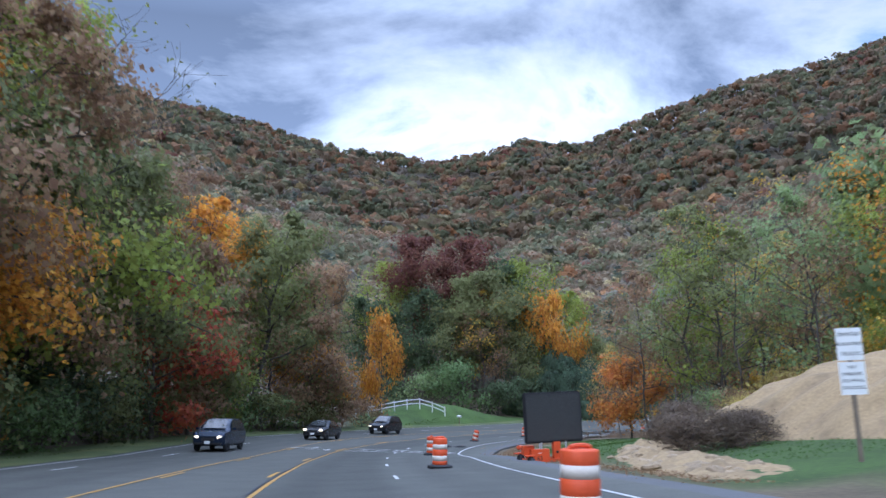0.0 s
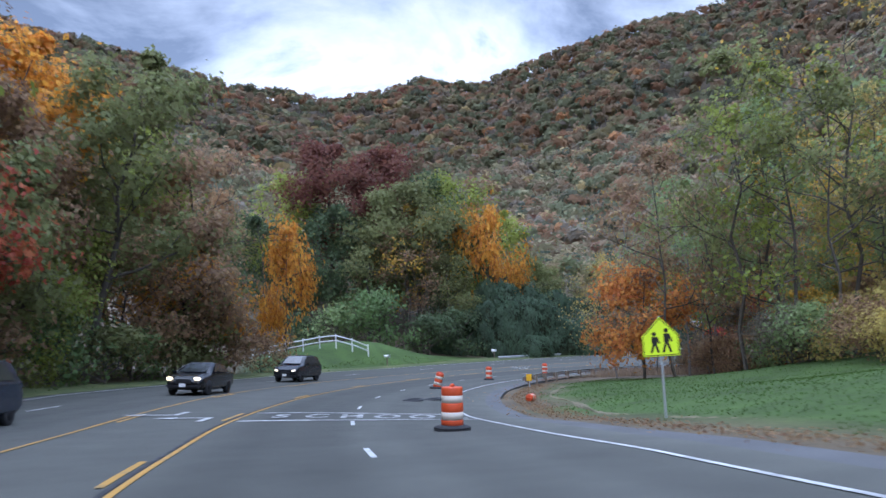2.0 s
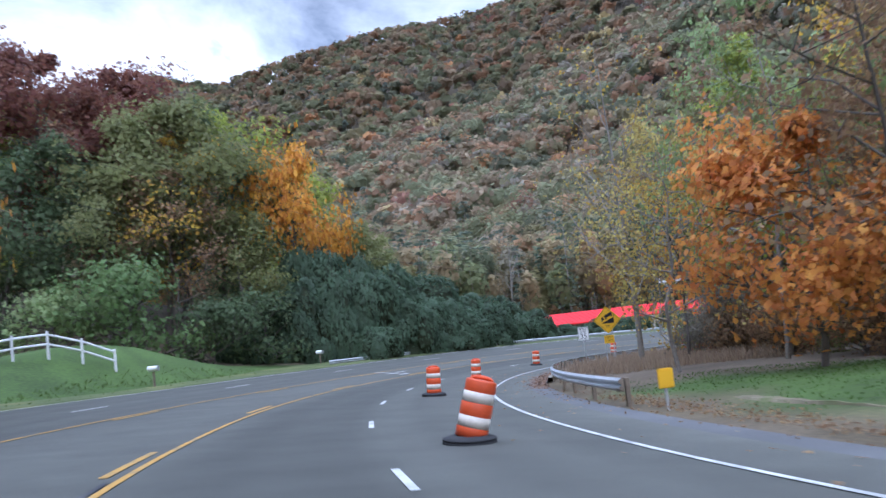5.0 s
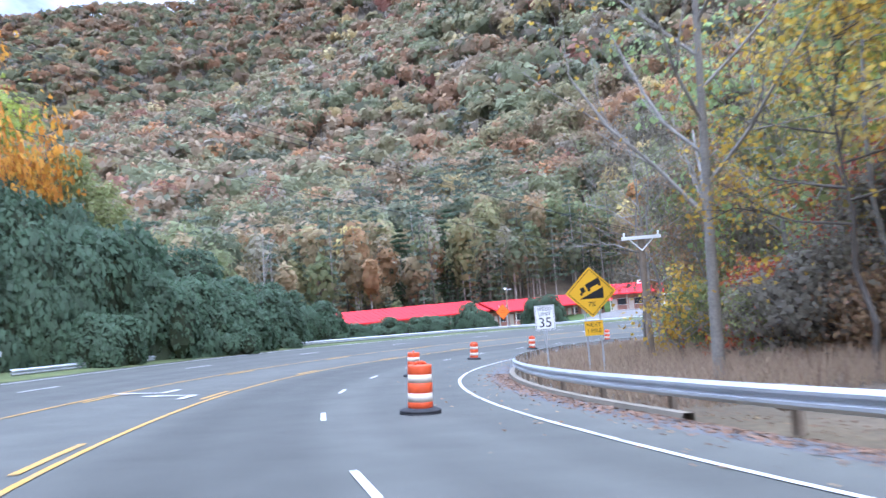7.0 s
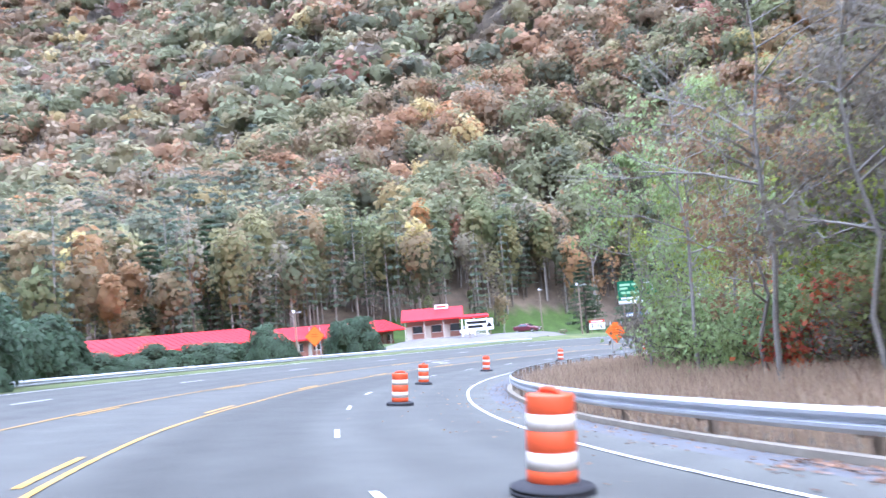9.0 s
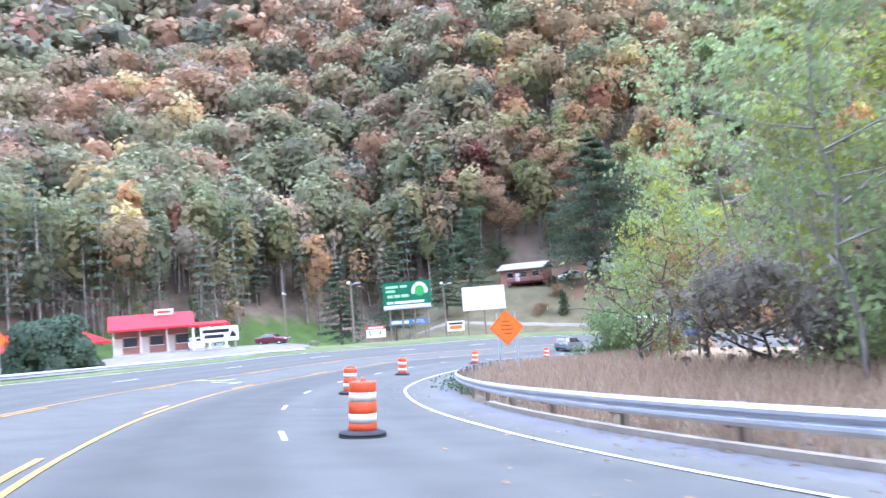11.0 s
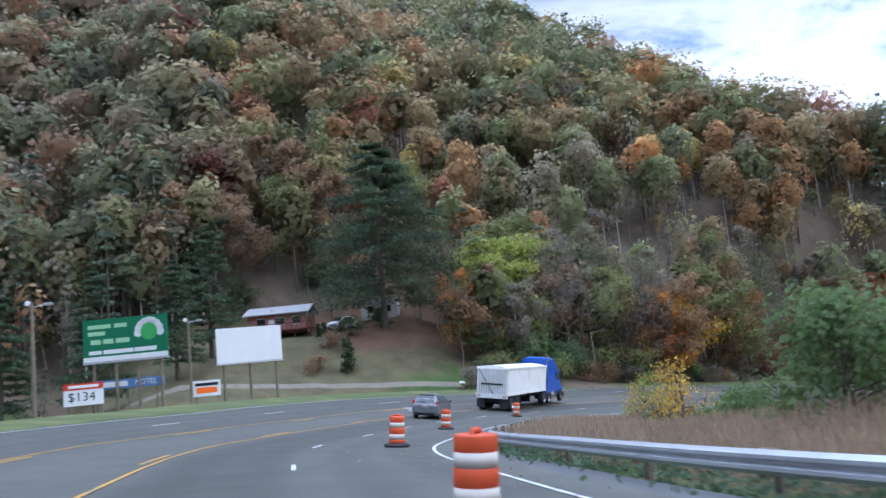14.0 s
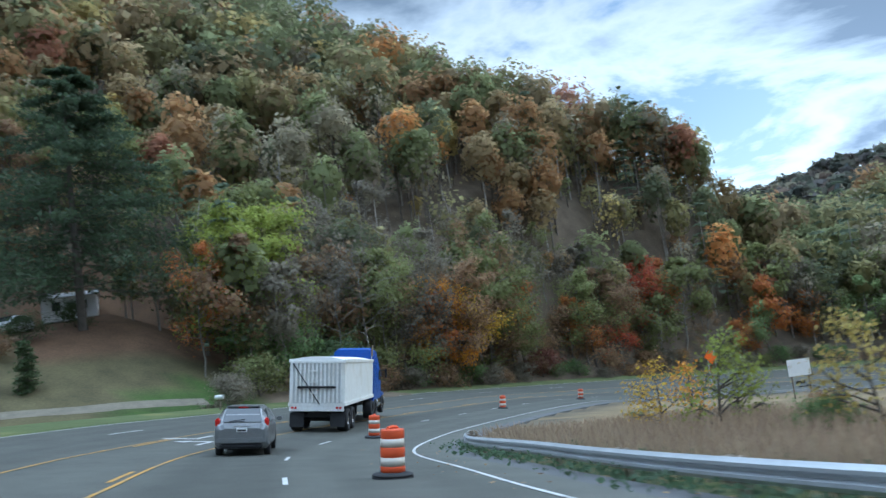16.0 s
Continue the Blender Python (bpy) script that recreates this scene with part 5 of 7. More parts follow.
for cx, sc_ in ((-0.13, 0.85), (0.12, 1.0)):
    fig = bmesh.new()
    zb = 1.86
    bmesh.ops.create_cone(fig, cap_ends=True, segments=16, radius1=0.045, radius2=0.045, depth=0.004, matrix=pose(cx, -0.006, zb + 0.44 * sc_, 90))
    box((0.11, 0.004, 0.17 * sc_), (cx, -0.006, zb + 0.29 * sc_), bm=fig)
    box((0.045, 0.004, 0.22 * sc_), (cx - 0.045, -0.0065, zb + 0.10 * sc_), (0, 18, 0), bm=fig)
    box((0.045, 0.004, 0.22 * sc_), (cx + 0.045, -0.0055, zb + 0.10 * sc_), (0, -18, 0), bm=fig)
    box((0.035, 0.004, 0.17 * sc_), (cx + 0.075, -0.0068, zb + 0.29 * sc_), (0, -24, 0), bm=fig)
    part("walking_symbol", fig, INK, sc)
for o in sc.children:
    if o.name.split(".")[0] != "post":
        o.matrix_local = Matrix.Translation((0, -0.004, 2.1)) @ Matrix.Diagonal((1.24, 1.0, 1.24, 1)) @ Matrix.Translation((0, 0, -2.17))

# speed limit sign
sl = thing("speed_limit_sign", "white rectangular speed limit sign on a steel post", "road sign", at=upright(27.5, 99.5, heading(112.5) - 2))
post(sl, 0, -0.4, 2.35)
part("plate", box((0.61, 0.005, 0.76), (0, 0, 2.05), bevel=0.001), SIGN_W, sl)
edge = bmesh.new()
for a, b in (((-0.28, 1.695), (0.28, 1.695)), ((0.28, 1.695), (0.28, 2.405)), ((0.28, 2.405), (-0.28, 2.405)), ((-0.28, 2.405), (-0.28, 1.695))):
    rod((a[0], -0.005, a[1]), (b[0], -0.005, b[1]), 0.006, seg=6, bm=edge)
part("border", edge, INK, sl)
glyphs("SPEED", 0.165, (0, -0.004, 2.31), INK, sl)
glyphs("LIMIT", 0.165, (0, -0.004, 2.155), INK, sl)
glyphs("35", 0.42, (0, -0.004, 1.89), INK, sl)

# hill sign
hs_ = thing("hill_sign", "yellow diamond steep hill sign with a plate beneath on two posts", "road sign", at=upright(28.4, 98.35, heading(111.5) - 2, ground_z(28.4, 98.35) - 0.19))
post(hs_, -0.22, -0.4, 3.1)
post(hs_, 0.22, -0.4, 3.1)
part("plate", shifted(diamond(0.76), 0, 0, 2.92), SIGN_Y, hs_)
edge = bmesh.new()
for a, b in (((0, 0.70), (0.70, 0)), ((0.70, 0), (0, -0.70)), ((0, -0.70), (-0.70, 0)), ((-0.70, 0), (0, 0.70))):
    rod((a[0], -0.006, a[1] + 2.92), (b[0], -0.006, b[1] + 2.92), 0.009, seg=6, bm=edge)
part("border", edge, INK, hs_)
wedge = panel([(-0.36, -0.20), (0.38, -0.20), (0.38, 0.14)], 0.004)
part("slope_symbol", shifted(wedge, 0, -0.006, 2.92), INK, hs_)
tr_ = bmesh.new()
box((0.46, 0.004, 0.17), (0.08, -0.006, 3.18), (0, -25, 0), bm=tr_)
box((0.13, 0.004, 0.16), (-0.24, -0.0065, 3.00), (0, -25, 0), bm=tr_)
for x, z in ((-0.29, 2.88), (-0.05, 2.99), (0.28, 3.14)):
    bmesh.ops.create_cone(tr_, cap_ends=True, segments=14, radius1=0.045, radius2=0.045, depth=0.004, matrix=pose(x, -0.007, z, 90))
part("lorry_symbol", tr_, INK, hs_)
glyphs("7%", 0.2, (0, -0.005, 2.55), INK, hs_)
part("lower_plate", box((0.56, 0.005, 0.44), (0, 0, 1.82)), SIGN_Y, hs_)
glyphs("NEXT", 0.17, (0, -0.004, 1.92), INK, hs_)
glyphs("1 MILE", 0.16, (0, -0.004, 1.74), INK, hs_)


def work_sign(x, y, yaw, z0, rows, label, size=0.86, legs=True):
    t = thing("work_sign", label, "road sign", "orange work signs", at=upright(x, y, yaw))
    for px in (-0.45, 0.45):
        post(t, px, -0.5, z0 + 0.75, 0.06)
    part("plate", shifted(diamond(size), 0, 0, z0), SIGN_O, t)
    edge = bmesh.new()
    k = size - 0.05
    for a, b in (((0, k), (k, 0)), ((k, 0), (0, -k)), ((0, -k), (-k, 0)), ((-k, 0), (0, k))):
        rod((a[0], -0.006, a[1] + z0), (b[0], -0.006, b[1] + z0), 0.009, seg=6, bm=edge)
    part("border", edge, INK, t)
    for txt, z in rows:
        glyphs(txt, 0.24, (0, -0.005, z0 + z), INK, t)
    return t


work_sign(82.05, 118.25, heading(177.5) - 12, 2.55, (), "orange diamond road work sign on two steel posts")
o_ = bpy.data.objects["work_sign"]
bars(o_, [(0.02 * i, 2.86 - 0.2 * i, w, 0.035) for i, w in enumerate((0.42, 0.62, 0.66, 0.4))], INK, -0.006)
fo_ = work_sign(154.4, 42.4, heading(305), 4.6, (), "orange diamond work sign beside the far bend")
t_ = work_sign(78.2, 142.3, heading(173) + 10, 2.1, (), "orange diamond work sign beyond the outer guard rail")
bars(t_, [(0, 2.25, 0.5, 0.04), (0, 2.05, 0.6, 0.04)], INK, -0.006)

# runaway lorry warning
rw = thing("runaway_sign", "two white warning plates on one wooden post", "road sign", at=upright(10.2, 19.0, heading(20) - 8))
part("post", box((0.09, 0.09, 3.4), (0, 0.05, 1.3), bevel=0.008), WOOD_POST, rw)
part("upper_plate", box((0.61, 0.006, 0.76), (0, 0, 2.72)), SIGN_W, rw, "white plate with worn black warning words")
for txt, z in (("DANGER", 2.95), ("RUNAWAY", 2.72), ("TRUCKS", 2.49)):
    glyphs(txt, 0.125, (0, -0.005, z), INK, rw)
part("lower_plate", box((0.61, 0.006, 0.76), (0, 0, 1.92)), SIGN_W, rw)
for txt, z in (("NO", 2.18), ("PARKING", 2.02), ("STOPPING", 1.86), ("STANDING", 1.70)):
    glyphs(txt, 0.11, (0, -0.005, z), INK, rw)

# school lettering on the asphalt
sch = thing("school_lettering", "worn white SCHOOL lettering painted on the asphalt", "road marking", kind="structure")
for i, ch in enumerate("SCHOOL"):
    cu = bpy.data.curves.new("letter", 'FONT')
    cu.body, cu.size, cu.align_x, cu.align_y, cu.offset = ch, 1.0, 'CENTER', 'CENTER', 0.035
    cu.materials.append(PAINT_WORN)
    tmp = new("letter", cu)
    me = bpy.data.meshes.new_from_object(tmp)
    bpy.data.objects.remove(tmp)
    o = new("letter", me)
    o.parent = sch
    s_, n_ = 49.1, -0.8 + i * 1.02
    nb = np.interp(s_, BANK_S, BANK)
    o.matrix_local = Matrix.Translation(on_road(s_, n_, MARK + 0.004)) @ pose(0, 0, 0, 0, 0, heading(s_)) @ pose(0, 0, 0, math.degrees(math.atan(-0.05)), -math.degrees(math.atan(nb)), 0) @ Matrix.Diagonal((0.98, 2.2, 1, 1))


def turn_arrow(s, n, sign):
    pts = [(-0.10, -1.2), (0.10, -1.2), (0.10, 0.55), (0.95, 0.55), (0.95, 0.25), (1.55, 0.72), (0.95, 1.2), (0.95, 0.85), (-0.10, 0.85)]
    t = thing("turn_arrow", "white turn arrow painted in the centre lane", "road marking", "turn arrows", kind="structure")
    bm = bmesh.new()
    bm.faces.new([bm.verts.new((x * sign, y * 0.8, 0)) for x, y in pts])
    me = bpy.data.meshes.new("turn_arrow")
    bm.to_mesh(me)
    bm.free()
    me.materials.append(PAINT_W)
    t.data = None
    o = part("arrow", me, PAINT_W, t)
    nb = float(np.interp(s, BANK_S, BANK))
    t.matrix_world = Matrix.Translation(on_road(s, n, MARK + 0.012)) @ pose(0, 0, 0, 0, 0, heading(s) + (0 if sign < 0 else 180)) @ pose(0, 0, 0, math.degrees(math.atan(-0.05 * (1 if sign < 0 else -1))), -math.degrees(math.atan(nb)) * (1 if sign < 0 else -1), 0)


for s in (48.2, 109.6, 173.6, 232):
    turn_arrow(s, -2.75 + (-0.5 if s > 150 else 0), -1)
    turn_arrow(s + 2.3, -4.0 + (-0.5 if s > 150 else 0), 1)
# ---- vehicles ----


def loft(rings, close=True):
    """A skin over rings of equal length."""
    bm = bmesh.new()
    vs = [[bm.verts.new(p) for p in ring] for ring in rings]
    for a, b in zip(vs, vs[1:]):
        for i in range(len(a)):
            j = (i + 1) % len(a)
            bm.faces.new((a[i], a[j], b[j], b[i]))
    if close:
        bm.faces.new(vs[0][::-1])
        bm.faces.new(vs[-1])
    return bm


def wheel(parent, x, y, r, w, rim_mat=None):
    side = 1 if x > 0 else -1
    m = pose(x, y, r, 0, 90, 0)
    tyre = part("wheel", lathe([(r * 0.62, -w / 2), (r * 0.93, -w / 2), (r, -w * 0.36), (r, w * 0.36), (r * 0.93, w / 2), (r * 0.62, w / 2), (r * 0.62, -w / 2)], 24, at=m), RUBBER, parent, "black rubber tyre", smooth=True)
    hub = lathe([(0.02, side * w * 0.30), (r * 0.20, side * w * 0.36), (r * 0.24, side * w * 0.28), (r * 0.58, side * w * 0.34), (r * 0.63, side * w * 0.46), (r * 0.63, -side * w * 0.2)], 20, at=m)
    part("rim", hub, rim_mat or CHROME, tyre, smooth=True)
    return tyre


def hatch_body(stations):
    """Car body rings along y: (y, half width, sill z, belt z, roof z, half roof width)."""
    rings = []
    for y, w, z0, zb, zr, wr in stations:
        half = [(w * 0.86, z0), (w * 0.98, z0 + 0.12), (w, (z0 + zb) * 0.52), (w * 0.985, zb - 0.05), (w * 0.95, zb), ((w * 0.95 + wr) / 2 + 0.02, (zb + zr) / 2), (wr, zr - 0.05), (wr * 0.86, zr)]
        rings.append([(x, y, z) for x, z in half] + [(-x, y, z) for x, z in half[::-1]])
    return loft(rings)


def car(name, label, paint, at, stations, wheels, r, glass, lamps, rear=True, group=""):
    t = thing(name, label, "car", group, at=at)
    b = part("body", hatch_body(stations), paint, t)
    md = b.modifiers.new("round", 'BEVEL')
    md.width, md.segments, md.limit_method, md.angle_limit = 0.045, 2, 'ANGLE', radians(25)
    for nm, pts, mat, lab in glass:
        bm = bmesh.new()
        bm.faces.new([bm.verts.new(p) for p in pts])
        ob = part(nm, bm, mat, t, lab)
        so = ob.modifiers.new("thick", 'SOLIDIFY')
        so.thickness, so.offset = 0.012, 0.0
    for x, y in wheels:
        wheel(t, x, y, r, 0.2)
    for nm, size, p, turn, mat in lamps:
        part(nm, box(size, p, turn, bevel=min(size) * 0.3), mat, t)
    return t


HATCH = [(-2.05, 0.72, 0.42, 0.80, 0.86, 0.60), (-2.00, 0.82, 0.30, 0.92, 1.00, 0.66), (-1.86, 0.845, 0.24, 0.98, 1.28, 0.60), (-1.62, 0.85, 0.22, 1.0, 1.49, 0.56), (-1.1, 0.85, 0.22, 0.99, 1.535, 0.58), (-0.3, 0.85, 0.22, 0.97, 1.55, 0.60),
         (0.35, 0.85, 0.22, 0.96, 1.50, 0.58), (0.85, 0.85, 0.22, 0.95, 1.28, 0.60), (1.25, 0.84, 0.22, 0.93, 1.00, 0.66), (1.8, 0.80, 0.24, 0.80, 0.86, 0.60), (2.05, 0.66, 0.36, 0.62, 0.66, 0.5)]


def side_glass(y0, y1, z0, z1, y2, y3, x0, x1):
    return [[(s * x0, y0, z0), (s * x0, y1, z0), (s * x1, y2, z1), (s * x1, y3, z1)] for s in (-1, 1)]


def silver_hatch(at):
    glass = [("rear_window", [(-0.60, -2.005, 1.05), (0.60, -2.005, 1.05), (0.52, -1.735, 1.45), (-0.52, -1.735, 1.45)], GLASS_DARK, "dark tinted rear window"),
             ("windscreen", [(-0.60, 1.22, 1.03), (0.60, 1.22, 1.03), (0.52, 0.42, 1.47), (-0.52, 0.42, 1.47)], GLASS_DARK, "")]
    for q in side_glass(-1.55, -0.35, 1.03, 1.44, -0.35, -1.35, 0.835, 0.64) + side_glass(-0.28, 0.85, 1.02, 1.44, 0.25, -0.28, 0.835, 0.645):
        glass.append(("side_window", q, GLASS_DARK, "dark side window"))
    lamps = []
    for s in (-1, 1):
        lamps += [("tail_lamp", (0.14, 0.20, 0.34), (s * 0.735, -1.90, 1.00), (14, 0, s * 18), TAIL_RED), ("rear_quarter", (0.10, 0.30, 0.30), (s * 0.70, -1.74, 0.62), (0, 0, s * 10), SILVER), ("door_mirror", (0.20, 0.12, 0.15), (s * 0.98, 0.72, 1.05), (0, 0, 0), SILVER), ("head_lamp", (0.26, 0.3, 0.16), (s * 0.58, 1.84, 0.72), (0, 0, -s * 30), HEAD_LAMP)]
    lamps += [("bumper", (1.56, 0.22, 0.26), (0, -1.99, 0.50), (0, 0, 0), SILVER), ("lower_bumper", (1.30, 0.18, 0.14), (0, -2.0, 0.33), (0, 0, 0), BLACK_PLASTIC), ("number_plate", (0.34, 0.02, 0.16), (0, -2.045, 0.80), (6, 0, 0), SIGN_W), ("plate_bar", (0.26, 0.01, 0.05), (0, -2.06, 0.80), (6, 0, 0), BLACK_PLASTIC),
              ("chrome_strip", (0.5, 0.02, 0.03), (0, -2.03, 0.91), (0, 0, 0), CHROME), ("stop_lamp", (0.30, 0.05, 0.035), (0, -1.71, 1.49), (0, 0, 0), TAIL_RED), ("roof_spoiler", (1.02, 0.16, 0.04), (0, -1.64, 1.515), (-8, 0, 0), SILVER), ("wiper", (0.50, 0.02, 0.025), (-0.16, -2.02, 1.10), (0, -8, 0), BLACK_PLASTIC)]
    return car("hatchback_car", "silver-grey small hatchback car driving in the lane", SILVER, at, HATCH, ((-0.74, -1.28), (0.74, -1.28), (-0.74, 1.28), (0.74, 1.28)), 0.30, glass, lamps)


SUV = [(-2.2, 0.75, 0.5, 0.95, 1.02, 0.62), (-2.12, 0.88, 0.34, 1.08, 1.25, 0.66), (-1.85, 0.91, 0.28, 1.12, 1.66, 0.62), (-1.0, 0.92, 0.26, 1.12, 1.72, 0.66), (0.1, 0.92, 0.26, 1.10, 1.70, 0.66), (0.75, 0.92, 0.26, 1.08, 1.36, 0.66), (1.15, 0.91, 0.26, 1.04, 1.12, 0.72), (1.95, 0.87, 0.28, 0.95, 1.02, 0.66), (2.2, 0.76, 0.4, 0.74, 0.8, 0.56)]
SEDAN = [(-2.3, 0.72, 0.42, 0.86, 0.92, 0.6), (-2.2, 0.84, 0.3, 0.94, 1.0, 0.62), (-1.55, 0.88, 0.24, 0.96, 1.06, 0.62), (-0.95, 0.89, 0.22, 0.95, 1.40, 0.58), (0.0, 0.89, 0.22, 0.94, 1.44, 0.6), (0.55, 0.89, 0.22, 0.93, 1.26, 0.6), (1.05, 0.88, 0.22, 0.90, 0.98, 0.66), (1.95, 0.84, 0.24, 0.78, 0.84, 0.6), (2.3, 0.7, 0.36, 0.6, 0.64, 0.5)]


def other_car(name, label, paint, at, stations, tall, lit=True):
    top = max(s[4] for s in stations)
    zb = stations[3][3]
    y_f, y_b = stations[-3][0], stations[2][0]
    glass = [("windscreen", [(-0.62, y_f + 0.02, zb + 0.08), (0.62, y_f + 0.02, zb + 0.08), (0.54, y_f - 0.72, top - 0.06), (-0.54, y_f - 0.72, top - 0.06)], GLASS_DARK, "dark windscreen")]
    for q in side_glass(y_b + 0.35, y_f - 0.25, zb + 0.05, top - 0.10, y_f - 0.85, y_b + 0.6, 0.885, 0.70):
        glass.append(("side_window", q, GLASS_DARK, "dark side window"))
    lamps = [("grille", (0.7, 0.06, 0.20), (0, stations[-1][0] + 0.0, 0.62), (0, 0, 0), BLACK_PLASTIC), ("bumper", (1.5, 0.2, 0.18), (0, stations[-1][0] - 0.06, 0.42), (0, 0, 0), BLACK_PLASTIC), ("number_plate", (0.3, 0.02, 0.15), (0, stations[-1][0] + 0.05, 0.46), (0, 0, 0), SIGN_W)]
    for s in (-1, 1):
        lamps += [("head_lamp", (0.3, 0.16, 0.14), (s * 0.62, stations[-1][0] - 0.06, 0.74), (0, 0, -s * 20), HEAD_LAMP if lit else SIGN_W), ("door_mirror", (0.2, 0.12, 0.15), (s * 1.02, y_f - 0.35, zb + 0.05), (0, 0, 0), paint), ("tail_lamp", (0.16, 0.14, 0.26), (s * 0.70, stations[0][0] + 0.10, zb - 0.14), (0, 0, 0), TAIL_RED)]
    return car(name, label, paint, at, stations, ((-0.78, -1.35), (0.78, -1.35), (-0.78, 1.38), (0.78, 1.38)), 0.34, glass, lamps)


def on_lane(s, n, back=False):
    e = float(np.interp(s, BANK_S, BANK))
    m = Matrix.Translation(on_road(s, n, 0.005)) @ pose(0, 0, 0, 0, 0, heading(s)) @ pose(0, 0, 0, math.degrees(math.atan(-0.05)), -math.degrees(math.atan(e)), 0)
    return m @ pose(0, 0, 0, 0, 0, 180) if back else m


silver_hatch(on_lane(228.3, -0.55) @ pose(0, 0, 0, 0, 0, 7))
other_car("suv_car", "dark blue-grey sport utility car coming the other way", NAVY, on_lane(46, -8.4, True), SUV, True)
other_car("sedan_car", "black saloon car with lit head lamps coming the other way", BLACKCAR, on_lane(63, -7.2, True), SEDAN, False)
other_car("suv_car", "black sport utility car with lit head lamps coming the other way", BLACKCAR, on_lane(79, -8.2, True), SUV, True)


def lorry(at):
    t = thing("dump_lorry", "blue tractor unit pulling a white ribbed dump trailer", "lorry", at=at)
    # dump body
    L0, L1, W, Z0, Z1 = 0.0, 9.4, 1.27, 1.15, 3.28
    shell = bmesh.new()
    box((2 * W, L1 - L0, Z1 - Z0), (0, (L0 + L1) / 2, (Z0 + Z1) / 2), bevel=0.04, bm=shell)
    part("dump_body", shell, TRAILER_WHITE, t, "dusty white ribbed dump body")
    crown = [[(x, y, Z1 - 0.03 + 0.17 * (1 - (x / W) ** 2)) for x in np.linspace(-W, W, 9)] + [(W, y, Z1 - 0.06), (-W, y, Z1 - 0.06)] for y in (L0 + 0.02, L1 - 0.02)]
    part("tarpaulin", loft(crown), BOARD_WHITE, t, "arched pale tarpaulin cover")
    # panel coloured darker than the trailer, for the shade between the ribs
    part("rear_panel", box((2.36, 0.02, 1.84), (0, L0 - 0.012, 2.22)), material("shaded_trailer_panel", (0.56, 0.56, 0.545), 0.6, vary=0.15, scale=1.5, fine=12), t, "recessed tailgate panel, painted darker for the shade between ribs")
    for x in np.linspace(-1.14, 1.14, 13):
        part("rear_rib", box((0.10, 0.09, 1.85), (x, L0 - 0.05, 2.26), bevel=0.012), TRAILER_WHITE, t)
    for z in (1.24, 3.16):
        part("rear_rail", box((2.5, 0.09, 0.13), (0, L0 - 0.035, z), bevel=0.015), TRAILER_WHITE, t)
    part("tail_bar", box((1.75, 0.08, 0.10), (0, L0 - 0.12, 2.02), bevel=0.015), BLACK_PLASTIC, t)
    part("tarp_arm", rod((-1.1, L0 - 0.10, 3.1), (0.15, L0 - 0.10, 1.25), 0.022, seg=8), BLACK_PLASTIC, t, "dark diagonal tarpaulin arm")
    for z in (1.75, 2.25, 2.75):
        part("ladder_rung", box((0.36, 0.04, 0.05), (-0.12, L0 - 0.12, z), bevel=0.008), TRAILER_WHITE, t)
    for s in (-1, 1):
        part("side_rail", box((0.06, L1, 0.14), (s * (W + 0.02), L1 / 2, Z1 - 0.06), bevel=0.012), TRAILER_WHITE, t)
        part("lower_rail", box((0.06, L1, 0.16), (s * (W + 0.02), L1 / 2, Z0 + 0.10), bevel=0.012), TRAILER_WHITE, t)
        for x in (0.95, 1.10):
            part("tail_lamp", lathe([(0.055, 0), (0.055, 0.03), (0.03, 0.04)], 14, at=pose(s * x, L0 - 0.06, 1.10, 90)), TAIL_RED, t)
        part("mudflap", box((0.66, 0.02, 0.62), (s * 0.93, L0 + 0.12, 0.55)), RUBBER, t, "black rubber mudflap")
    part("rear_beam", box((2.5, 0.14, 0.24), (0, L0, 1.06), bevel=0.015), TRAILER_WHITE, t)
    part("number_plate", box((0.34, 0.02, 0.17), (0, L0 - 0.09, 1.05)), SIGN_W, t)
    part("chassis", box((0.9, 9.2, 0.28), (0, 4.8, 0.92)), BLACK_PLASTIC, t)
    part("under_beam", box((2.1, 0.12, 0.12), (0, L0 + 0.3, 0.72)), BLACK_PLASTIC, t)
    for y in (1.0, 2.25):
        for s in (-1, 1):
            wheel(t, s * 1.08, y, 0.52, 0.5)
        part("axle", rod((-1.0, y, 0.52), (1.0, y, 0.52), 0.08), BLACK_PLASTIC, t)
    part("landing_leg", box((1.6, 0.14, 0.7), (0, 6.6, 0.72)), BLACK_PLASTIC, t)
    # tractor unit
    cab = [[(s * 1.22, y, z) for s, z in ((1, 1.0), (1, 2.6), (0.92, zt - 0.15), (0.75, zt), (-0.75, zt), (-0.92, zt - 0.15), (-1, 2.6), (-1, 1.0))] for y, zt in ((10.2, 3.85), (10.9, 3.95), (11.8, 3.9), (12.6, 3.45), (13.3, 2.95))]
    part("sleeper_cab", loft(cab), TRUCK_BLUE, t, "glossy blue sleeper cab with a tall roof fairing")
    hood = [[(s * w, y, z) for s, z in ((1, 0.75), (1, zt - 0.2), (0.8, zt), (-0.8, zt), (-1, zt - 0.2), (-1, 0.75))] for y, w, zt in ((13.2, 1.15, 2.1), (14.4, 1.05, 1.95), (15.3, 0.85, 1.7))]
    part("bonnet", loft(hood), TRUCK_BLUE, t)
    part("bumper", box((2.4, 0.3, 0.4), (0, 15.3, 0.6), bevel=0.05), CHROME, t)
    part("windscreen", panel([(-1.0, 2.05), (1.0, 2.05), (0.9, 2.9), (-0.9, 2.9)], 0.02, at=pose(0, 13.32, 0)), GLASS_DARK, t)
